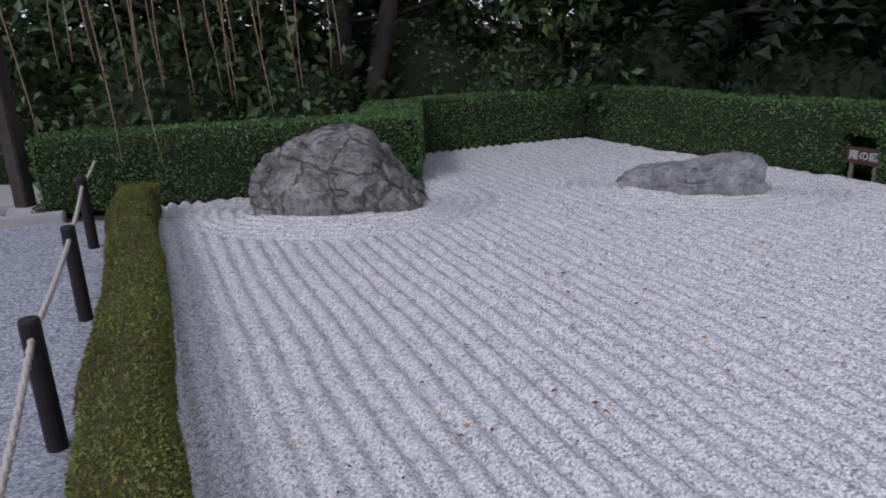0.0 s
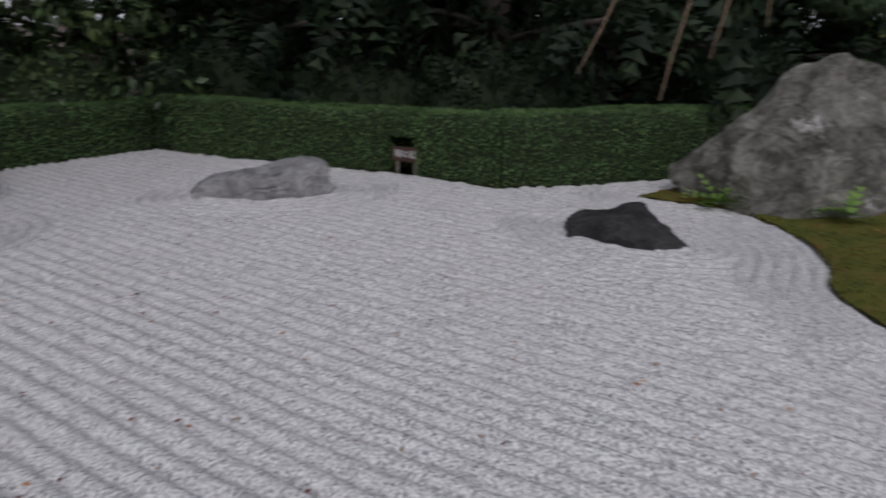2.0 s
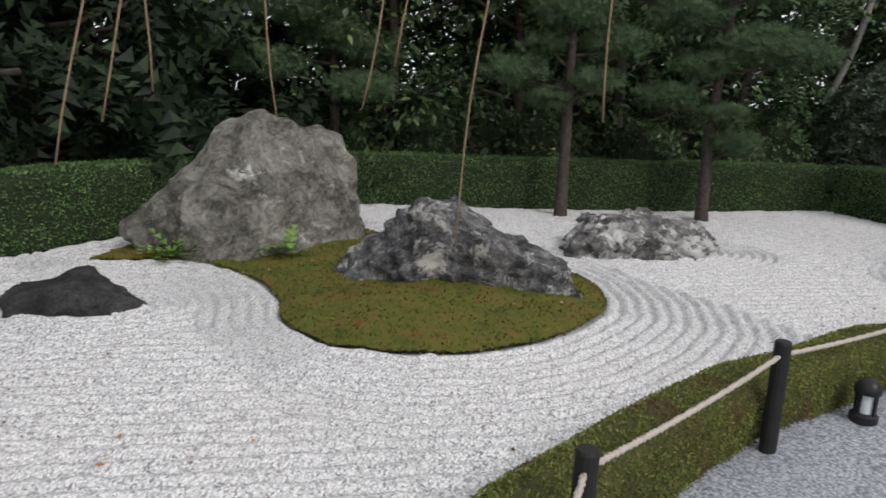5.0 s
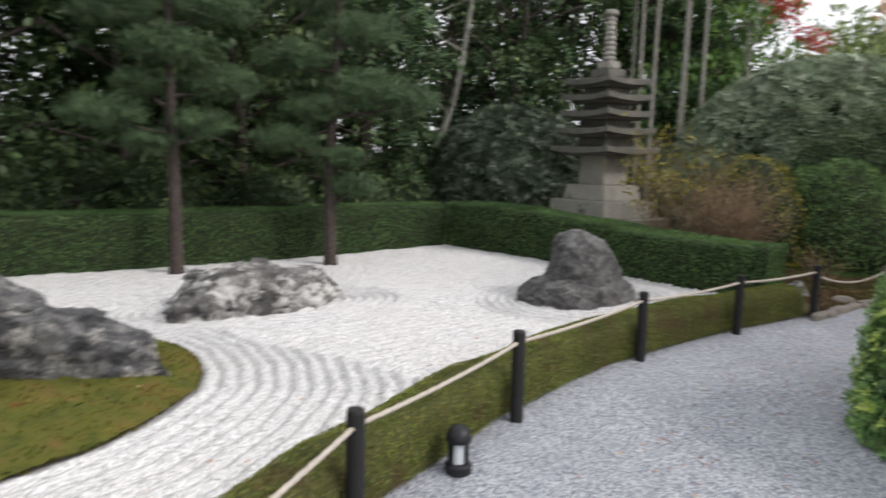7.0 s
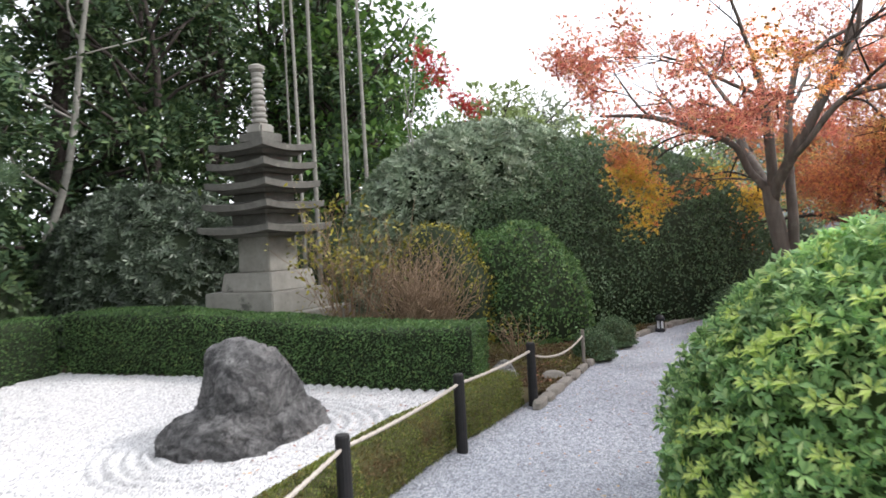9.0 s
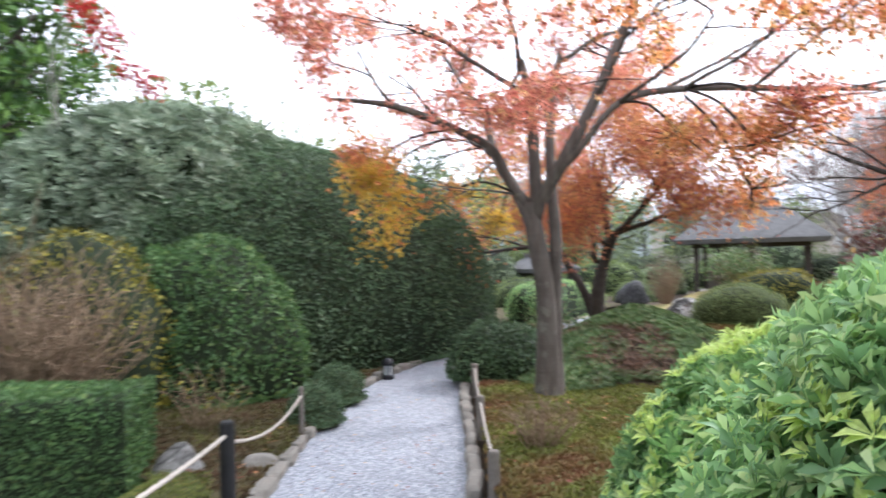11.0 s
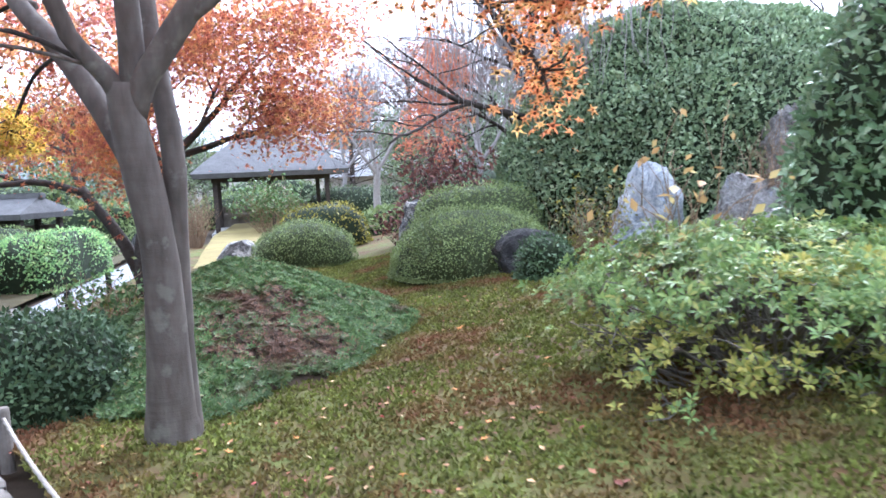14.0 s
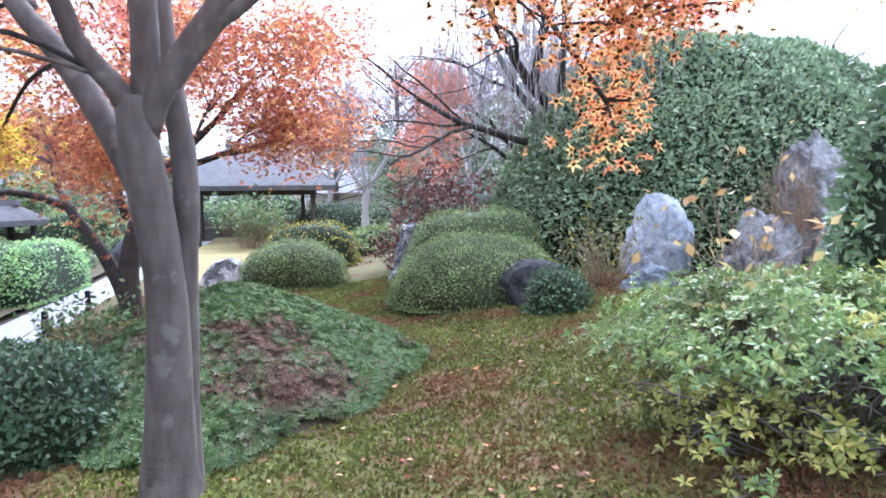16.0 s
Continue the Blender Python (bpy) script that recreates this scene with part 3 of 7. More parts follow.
# ---- ground ----
def ground_sheet():
    n = 60
    a = np.linspace(-1, 1, n)
    g = np.sign(a) * np.abs(a) ** 3 * 900
    x, y = np.meshgrid(g + 4, g - 2, indexing="ij")
    z = np.full(x.shape, -0.045)
    v = np.stack([x, y, z], -1).reshape(-1, 3)
    i, j = np.meshgrid(np.arange(n - 1), np.arange(n - 1), indexing="ij")
    k = (i * n + j).ravel()
    return tagged(mesh_part("ground", v, np.stack([k, k + n, k + n + 1, k + 1], -1), earth), "dark earth under the garden and woods", "ground", kind="structure")


def nearest_edge(poly, p):
    best, spot = np.full(len(p), 1e9), p.copy()
    for a, c in zip(poly, np.roll(poly, -1, 0)):
        d = c - a
        t = np.clip(((p - a) @ d) / (d @ d + 1e-12), 0, 1)
        q = a + t[:, None] * d
        r = np.hypot(*(p - q).T)
        near = r < best
        best[near], spot[near] = r[near], q[near]
    return spot


def height_sheet(name, poly, step, height, mat, skirt=0.12):
    """A ground sheet over the inside of poly, with height(x, y)."""
    poly = np.asarray(poly)
    x0, y0 = poly.min(0) - step
    x1, y1 = poly.max(0) + step
    xs, ys = np.arange(x0, x1, step), np.arange(y0, y1, step)
    x, y = np.meshgrid(xs, ys, indexing="ij")
    keep = inside(poly, x.ravel(), y.ravel())
    z = height(x.ravel(), y.ravel())
    i, j = np.meshgrid(np.arange(len(xs) - 1), np.arange(len(ys) - 1), indexing="ij")
    k = (i * len(ys) + j).ravel()
    quads = np.stack([k, k + len(ys), k + len(ys) + 1, k + 1], -1)
    quads = quads[keep[quads].any(1)]
    used = np.unique(quads)
    remap = np.full(x.size, -1)
    remap[used] = np.arange(len(used))
    v = np.stack([x.ravel(), y.ravel(), z], -1)[used]
    out = ~keep[used]
    v[out, :2] = nearest_edge(poly, v[out, :2])
    return mesh_part(name, v, remap[quads], mat, smooth=True)


ROCK_RINGS = [((-2.55, 6.1), (0.85, 0.5), 15), ((0.85, 6.9), (0.75, 0.34), -5), ((3.3, 4.2), (0.6, 0.3), -62), ((7.95, 0.6), (1.0, 0.5), -62), ((8.35, -3.0), (0.72, 0.55), -60)]


def raked(x, y):
    """Ridges of the rake: straight across the court, and in rings about the rocks and the moss island."""
    across = np.array([0.84, 0.54])
    phase = x * across[0] + y * across[1]
    ring = np.full(len(x), 9.0)
    for (cx, cy), (a, b), turn in ROCK_RINGS:
        c, s = math.cos(radians(turn)), math.sin(radians(turn))
        u, w = (x - cx) * c + (y - cy) * s, -(x - cx) * s + (y - cy) * c
        r = np.hypot(u / a, w / b)
        ring = np.minimum(ring, (r - 1) * np.hypot(u, w) / np.maximum(r, 1e-6))
    island = np.where(inside(MOSS, x, y), 0, edge_distance(MOSS, x, y))
    spread = 0.62 + 1.2 * np.clip((2.3 - y) / 1.2, 0, 1) * np.clip((6.4 - x) / 1.2, 0, 1) * np.clip((x - 1.6) / 1.2, 0, 1)
    wobble = 0.014 * fbm(np.stack([x, y], -1), 1.1, 2) + 0.006 * fbm(np.stack([x, y], -1), 6.0, 2)
    near_rock = 1 / (1 + np.exp((ring - 0.62) * 60))
    near_moss = 1 / (1 + np.exp((island - spread) * 60))
    spacing = 0.125

    def comb(d):
        return np.abs(np.sin((d + wobble) * math.pi / spacing)) ** 0.75

    ridge = near_moss * comb(island) + (1 - near_moss) * (near_rock * comb(ring) + (1 - near_rock) * comb(phase))
    clump = fbm(np.stack([x, y], -1), 9.0, 3)
    along = 1 + 0.25 * fbm(np.stack([x, y], -1), 9.0, 2)
    foot = np.clip(1 - island / 0.07, 0, 1)
    return (0.052 * ridge * along + 0.0018 * clump + 0.0012 * rng.normal(size=len(x))) * (1 - 0.2 * foot) - 0.022


ground_sheet()
tagged(height_sheet("raked_gravel", GRAVEL, 0.0255, raked, white_gravel), "white gravel raked into ridges and rings", "gravel", kind="structure")
PATH_POLY = [(-9, 7.2), (-5.3, 5.4)] + [(p[0] + 0.05, p[1] + 0.05) for p in STRIP] + PATH_LEFT[9:] + PATH_RIGHT[::-1] + [(5.2, -5.2), (3.4, -3.4), (1.4, -2.8), (-1, -3.2), (-5, -3.5), (-9, -3)]
tagged(height_sheet("gravel_path", PATH_POLY, 0.06, lambda x, y: -0.012 + 0.006 * fbm(np.stack([x, y], -1), 3.0, 3) + 0.004 * rng.normal(size=len(x)), path_gravel), "blue-grey gravel footpath between hedges and lawn", "path", kind="structure")
LAWN = [(p[0] - 0.14, p[1] - 0.08) for p in PATH_RIGHT] + [(8.0, -23), (-3, -23), (-4, -12), (-3, -6), (1, -4.2), (3.2, -4.0), (5.3, -5.2)]
tagged(height_sheet("mossy_lawn", LAWN, 0.08, lambda x, y: lawn_height(x, y) + 0.018 * fbm(np.stack([x, y], -1), 1.3, 4) + 0.004 * rng.normal(size=len(x)), lawn_moss), "brown and green mossy lawn with fallen leaves", "lawn", kind="structure")
FAR_LAWN = [(9.0, -17), (10, -24), (12, -60), (-30, -60), (-30, -24), (0, -19), (5.5, -18)]
tagged(height_sheet("far_lawn", FAR_LAWN, 0.5, lambda x, y: 0.14 + 0.06 * np.clip((-18 - y) / 12, 0, 1) + 0.05 * fbm(np.stack([x, y], -1), 0.3, 3), dry_lawn), "straw-coloured winter lawn beyond the shrubs", "lawn", kind="structure")
LEFT_BED = [(p[0] + 0.12, p[1] + 0.05) for p in PATH_LEFT[8:]] + [(14, -22), (20, -12), (18, -2), (13.8, -2.2), (11.7, -3.8), (9.1, -5.4), (8.3, -5.6)]
tagged(height_sheet("planting_bed", LEFT_BED, 0.1, lambda x, y: 0.05 + 0.45 * np.clip((x - 8.8) / 3.5, 0, 1) * np.clip((y + 8.5) / 3, 0, 1) + 0.02 * fbm(np.stack([x, y], -1), 1.5, 3), surface("bed_soil_with_moss", [(0.3, (0.04, 0.03, 0.018)), (0.7, (0.08, 0.07, 0.025))], 2.0, 0.95)), "brown planting bed with patches of moss", "soil", kind="structure")


def moss_height(x, y):
    d = edge_distance(MOSS, x, y)
    return 0.012 + 0.05 * np.clip(d / 0.12, 0, 1) ** 0.5 + 0.16 * np.clip((d - 0.1) / 1.3, 0, 1) ** 1.2 + 0.014 * fbm(np.stack([x, y], -1), 5.0, 4) + 0.004 * rng.normal(size=len(x))


moss_island = tagged(height_sheet("moss_island", smooth_line(MOSS + MOSS[:1], 0.06)[:-1, :2], 0.03, moss_height, moss_green), "mound of green and rusty moss ringed by gravel", "moss", kind="structure")


# ---- hedges ----
def hedge(name, line, width, height, leaf, mat, density, label, side=1, group="", round_edge=0.1, top_wave=0.02, ends=(True, True), base=0.0, onto=None, fall=0.0, core=None):
    """A clipped hedge. line: its front foot; the body lies to the left of the line's direction (side=1) or to its right (-1)."""
    h = onto or thing(name, (0, 0, 0), label, "hedge", group)
    c = smooth_line(np.array(line), 0.12)
    d = unit(np.gradient(c, axis=0))
    nrm = np.stack([-d[:, 1], d[:, 0]], -1) * side
    prof = []
    r = round_edge
    for t in np.linspace(0, 1, 5):
        prof.append((0.02, base + t * (height - r - base)))
    prof += [(0.02 + r * (1 - math.cos(a)), height - r + r * math.sin(a)) for a in (0.5, 1.0, 1.57)]
    prof += [(width * t, height) for t in (0.35, 0.65)]
    prof += [(width - 0.02 - r * (1 - math.cos(a)), height - r + r * math.sin(a)) for a in (1.57, 1.0, 0.5)]
    prof += [(width - 0.02, base + t * (height - r - base)) for t in np.linspace(1, 0, 4)]
    if base:
        prof.append((0.02, base))
    prof = np.array(prof)
    k = len(prof)

    def place(u, i, inset=0.0):
        w, z = prof[:, 0], prof[:, 1]
        q = np.array([np.interp(u, np.arange(k), w), np.interp(u, np.arange(k), z)]).T
        base = c[0] * 0 + np.stack([np.interp(i, np.arange(len(c)), c[:, 0]), np.interp(i, np.arange(len(c)), c[:, 1])], -1)
        nn = np.stack([np.interp(i, np.arange(len(c)), nrm[:, 0]), np.interp(i, np.arange(len(c)), nrm[:, 1])], -1)
        mid = np.array([width / 2, height * 0.55])
        q = mid + (q - mid) * (1 - inset)
        out = np.concatenate([base + nn * q[:, :1], q[:, 1:]], -1)
        out[:, 2] *= 1 - fall * np.clip((i / len(c) - 0.25) / 0.5, 0, 1)
        out[:, 2] += top_wave * fbm(out[:, :2], 1.2, 2) * q[:, 1] / height
        push = 0.022 * fbm(out, 3.5, 3)
        out[:, :2] -= nn * (push * np.where(q[:, 0] < width / 2, 1, -1))[:, None]
        return out

    ii, uu = np.meshgrid(np.arange(len(c)), np.arange(k), indexing="ij")
    v = place(uu.ravel().astype(float), ii.ravel().astype(float), 0.05)
    i, j = np.meshgrid(np.arange(len(c) - 1), np.arange(k - 1), indexing="ij")
    b = (i * k + j).ravel()
    quads = np.stack([b, b + 1, b + k + 1, b + k], -1)
    tris = np.concatenate([quads[:, [0, 1, 2]], quads[:, [0, 2, 3]]])
    caps = []
    for e in (0, len(c) - 1):
        caps += [(e * k, e * k + t, e * k + t + 1) for t in range(1, k - 1)]
    # solid filler body, coloured as the shaded depth behind the leaf shell
    mesh_part("shade_core", v, np.concatenate([tris, np.array(caps)]), core or hedge_core, h)
    seg = np.linalg.norm(np.diff(c, axis=0), axis=1)
    length = seg.sum()
    plen = np.linalg.norm(np.diff(prof, axis=0), axis=1)
    count = int(length * plen.sum() * density)
    cum = np.concatenate([[0], np.cumsum(plen)])
    u = np.interp(rng.uniform(0, cum[-1], count), cum, np.arange(k))
    t = np.interp(rng.uniform(0, length, count), np.concatenate([[0], np.cumsum(seg)]), np.arange(len(c)))
    pos = place(u, t, 0.02)
    up = place(np.clip(u + 0.3, 0, k - 1), t) - place(np.clip(u - 0.3, 0, k - 1), t)
    along = place(u, np.clip(t + 0.3, 0, len(c) - 1)) - place(u, np.clip(t - 0.3, 0, len(c) - 1))
    out = unit(np.cross(up, along)) * -side
    for e, flip in ((0, -1), (len(c) - 1, 1)):
        if ends[0 if e == 0 else 1]:
            n_end = int(width * height * density * 1.1)
            w, z = rng.uniform(0, width, n_end), rng.uniform(base, height * (1 - fall * (e > 0)), n_end)
            p = np.concatenate([c[e] + nrm[e] * w[:, None] + d[e] * flip * 0.02, z[:, None]], -1)
            pos = np.concatenate([pos, p])
            out = np.concatenate([out, np.repeat([[d[e][0] * flip, d[e][1] * flip, 0.1]], n_end, 0)])
    n_all = len(pos)
    axis = unit(out * 0.5 + rng.normal(size=(n_all, 3)) * 0.65 + np.array([0, 0, 0.25]))
    face = unit(out + rng.normal(size=(n_all, 3)) * 0.5)
    v, f = scatter(LEAF, pos, axis, face, leaf * rng.uniform(0.6, 1.3, n_all))
    mesh_part("leaves", v, f, mat, h)
    return h


HL = "tall clipped dark green box hedge beside raked gravel"
hedge("clipped_hedge", HEDGE_WEST, 0.75, 0.71, 0.034, box_green, 2200, "clipped green box hedge behind the cracked rock", 1, "court hedges")
hedge("clipped_hedge", [(-1.97, 7.08), (-2.1, 8.0), (-2.22, 8.8)], 0.8, 0.71, 0.034, box_green, 1900, "short clipped hedge return turning a corner", 1, "court hedges")
hedge("clipped_hedge", HEDGE_NORTH, 0.75, 0.67, 0.034, box_green, 1900, "clipped green box hedge closing the gravel court", 1, "court hedges")
hedge("clipped_hedge", HEDGE_EAST[:3] + [(1.95, 7.76), (2.12, 7.6), (2.27, 7.43)], 0.7, 0.72, 0.034, box_green, 1900, HL, 1, "court hedges")
niched = hedge("clipped_hedge", [(2.54, 7.1), (2.75, 6.8), (3.08, 6.25)], 0.7, 0.74, 0.034, box_green, 1900, "clipped box hedge with a niche cut for a sign", 1, "court hedges")
hedge("", [(2.25, 7.46), (2.41, 7.27), (2.57, 7.06)], 0.7, 0.73, 0.034, box_green, 2200, "", base=0.46, onto=niched)
hedge("", [(2.53, 7.67), (2.67, 7.5), (2.83, 7.28)], 0.36, 0.6, 0.034, box_green, 1500, "", onto=niched)
hedge("clipped_hedge", HEDGE_BACK[:6], 0.7, 0.79, 0.034, box_green, 1700, "clipped hedge curving behind the tall rock", 1, "court hedges")
hedge("clipped_hedge", HEDGE_BACK[5:], 0.75, 0.79, 0.034, box_green, 1700, "long clipped hedge behind two pine trunks", 1, "court hedges")
hedge("clipped_hedge", HEDGE_SOUTH, 0.85, 0.81, 0.034, box_green, 2400, "clipped hedge below the stone pagoda", 1, "court hedges", top_wave=0.03, fall=0.2)
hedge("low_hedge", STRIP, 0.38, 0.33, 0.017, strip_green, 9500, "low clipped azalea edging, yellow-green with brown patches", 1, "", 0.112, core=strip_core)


# ---- rocks ----
def rock(name, at, turn, ru, rv, profile, mat, label, rough=0.08, cuts=6, seed=1, box=0.65, lean=0.0, sub=6, cracks=0.0, group="court rocks", facets=0.0, facet_scale=3.4):
    """A boulder. profile: heights along its long axis, from one end to the other."""
    g = np.random.default_rng(seed)
    bm = bmesh.new()
    bmesh.ops.create_icosphere(bm, subdivisions=sub, radius=1.0)
    p = np.array([v.co[:] for v in bm.verts])
    a = np.sign(p[:, 0]) * np.abs(p[:, 0]) ** box
    b = np.sign(p[:, 1]) * np.abs(p[:, 1]) ** box
    c = np.sign(p[:, 2]) * np.abs(p[:, 2]) ** (box * 0.9)
    top = np.interp(a, np.linspace(-1, 1, len(profile)), profile)
    q = np.stack([a * ru, b * rv + lean * np.maximum(c, 0), np.where(c > 0, c * top, c * 0.12)], -1)
    size = max(ru, rv, max(profile))
    for _ in range(cuts):
        n = unit(g.normal(size=3) * np.array([1, 1, 0.5]) + np.array([0, 0, 0.25]))
        dist = q @ n
        limit = np.quantile(dist, g.uniform(0.74, 0.93))
        over = np.maximum(dist - limit, 0)
        q -= over[:, None] * n * 0.92
    off = g.uniform(-9, 9, 3)
    grain = np.array(Euler(g.uniform(-0.9, 0.9, 3)).to_matrix())
    nr = unit(q * np.array([1, 1, 0.8]) + 1e-5)
    big = np.array([noise.fractal(Vector(x), 1.0, 2.0, 4) for x in (q / size * 2.2 + off)])
    ridge = np.array([noise.ridged_multi_fractal(Vector(x), 0.9, 2.1, 5, 1.0, 2.0) for x in (q / size * 3.0 + off)])
    fine = np.array([noise.fractal(Vector(x), 0.9, 2.2, 5) for x in (q / size * 11 + off)])
    layers = np.array([noise.fractal(Vector(x), 1.0, 2.0, 3) for x in (q @ grain / size * np.array([1.5, 1.5, 7.0]) + off)])
    shift = rough * size * (0.6 * big + 0.5 * (ridge - 1.0) + 0.5 * fine + 0.5 * layers)
    if cracks:
        cells = np.array([(lambda dd: dd[1] - dd[0])(noise.voronoi(Vector(x))[0]) for x in (q / size * 2.6 + 0.25 * np.stack([big, fine, ridge], -1) + off)])
        shift -= cracks * size * np.exp(-(cells / 0.05) ** 2)
    if facets:
        chips = np.zeros(len(q))
        for octave, weight in ((1.0, 1.0), (2.3, 0.45)):
            for k, x in enumerate(q / size * facet_scale * octave + off + 0.12 * np.stack([fine, big, ridge], -1)):
                middle = noise.voronoi(Vector(x))[1][0]
                tilt = noise.cell_vector(middle * 9.7)
                chips[k] += weight / octave * ((tilt.x - 0.5) * 0.5 + (Vector(x) - middle).dot(tilt - Vector((0.5, 0.5, 0.5))) * 1.4)
        shift += facets * size * chips
    q = q + nr * shift[:, None]
    q[:, 2] = np.maximum(q[:, 2], -0.1)
    for v, co in zip(bm.verts, q):
        v.co = co
    ob = part(name, bm, mat, smooth=True)
    ob.matrix_world = pose(*at, 0, 0, turn)
    return tagged(ob, label, "rock", group)


rock("boulder", (-2.58, 6.25, 0), 12, 0.79, 0.56, [0.44, 0.55, 0.6, 0.65, 0.69, 0.71, 0.71, 0.66, 0.42, 0.24, 0.1], granite_grey, "large grey boulder split by dark cracks", 0.04, 2, 7, 0.46, cracks=0.035, facets=0.1, facet_scale=1.7)
rock("boulder", (0.83, 6.92, 0), -4, 0.76, 0.36, [0.14, 0.21, 0.22, 0.23, 0.24, 0.33, 0.36, 0.37, 0.34], pale_rock, "low smooth pale grey rock in raked gravel", 0.035, 4, 5, 0.5, cracks=0.015, facets=0.05)
rock("boulder", (3.28, 4.36, 0), -60, 0.58, 0.38, [0.09, 0.14, 0.13, 0.16, 0.25, 0.26, 0.18, 0.1, 0.05], dark_rock, "low dark basalt rock ringed by gravel", 0.05, 5, 8, 0.7)
rock("boulder", (5.66, 4.38, 0), -55, 1.68, 0.8, [0.22, 0.37, 0.64, 0.97, 1.3, 1.5, 1.36, 1.42, 1.38, 1.1, 0.72], mossy_rock, "tall twin-peaked greenish grey rock with white veins", 0.05, 9, 12, 0.7, lean=0.1, facets=0.03, facet_scale=3.0)
rock("boulder", (5.36, 1.84, 0.02), -60, 1.2, 0.72, [0.3, 0.5, 0.66, 0.76, 0.72, 0.56, 0.44, 0.34, 0.25, 0.16], veined_rock, "jagged dark rock with pale patches on moss", 0.075, 7, 21, 0.7, facets=0.08, facet_scale=4.2)
rock("boulder", (7.98, 0.66, 0), -62, 1.26, 0.56, [0.1, 0.3, 0.4, 0.42, 0.46, 0.4, 0.36, 0.3, 0.22], white_rock, "low white and grey mottled rock", 0.07, 6, 33, 0.7, facets=0.11, facet_scale=4.0)
rock("boulder", (8.5, -2.97, 0), -65, 0.48, 0.44, [0.5, 0.72, 0.8, 0.82, 0.79, 0.64, 0.4], bell_rock, "dark bell-shaped rock beside fallen leaves", 0.04, 3, 41, 0.68, facets=0.05)
rock("flat_rock", (8.34, -2.96, 0), -65, 0.68, 0.52, [0.24, 0.29, 0.3, 0.3, 0.3, 0.32, 0.34, 0.26], bell_rock, "low flat rock at the foot of a bell-shaped one", 0.045, 5, 42, 0.55, facets=0.06)


# ---- posts and ropes ----
def post(at, height, mat, radius=0.042, label="short black round post with a rope hole", name="fence_post"):
    top = thing(name, at, label, "post", "rope fence posts")
    n = 14
    a = np.linspace(0, 2 * np.pi, n, endpoint=False)
    rings = [(radius * 1.02, -0.05), (radius, height * 0.5), (radius * 0.98, height - 0.012), (radius * 0.86, height)]
    v = np.concatenate([np.stack([r * np.cos(a), r * np.sin(a), np.full(n, z)], -1) for r, z in rings] + [np.array([[0, 0, height + 0.003]])])
    f = []
    for k in range(len(rings) - 1):
        f += [(k * n + i, k * n + (i + 1) % n, (k + 1) * n + (i + 1) % n, (k + 1) * n + i) for i in range(n)]
    f += [((len(rings) - 1) * n + i, (len(rings) - 1) * n + (i + 1) % n, len(rings) * n) for i in range(n)]
    mesh_part("shaft", v, f, mat, top, smooth=False)
    return top


def rope(a, b, sag, radius=0.014, label="pale twisted rope slung between black posts", mat=None):
    a, b = np.array(a), np.array(b)
    n = max(24, int(np.linalg.norm(b - a) / 0.03))
    t = np.linspace(0, 1, n)
    line = a + (b - a) * t[:, None]
    line[:, 2] -= sag * 4 * t * (1 - t)
    d = unit(b - a)
    u = unit(np.cross(d, [0, 0, 1.0]))
    w = np.cross(u, d)
    bits = []
    for k in range(3):
        ph = t * np.linalg.norm(b - a) / 0.07 * 2 * np.pi + k * 2.094
        bits.append(tube(line + 0.5 * radius * (np.cos(ph)[:, None] * u + np.sin(ph)[:, None] * w), radius * 0.62, 6))
    v, f = joined(bits)
    return tagged(mesh_part("rope", v, f, mat or rope_fibre, smooth=True), label, "rope", "rope fence")


for x, y in FENCE:
    post((x, y, 0), 0.575, black_wood)
for (x0, y0), (x1, y1) in zip(FENCE, FENCE[1:]):
    d = unit(np.array([x1 - x0, y1 - y0])) * 0.03
    rope((x0 + d[0], y0 + d[1], 0.5), (x1 - d[0], y1 - d[1], 0.5), 0.018)


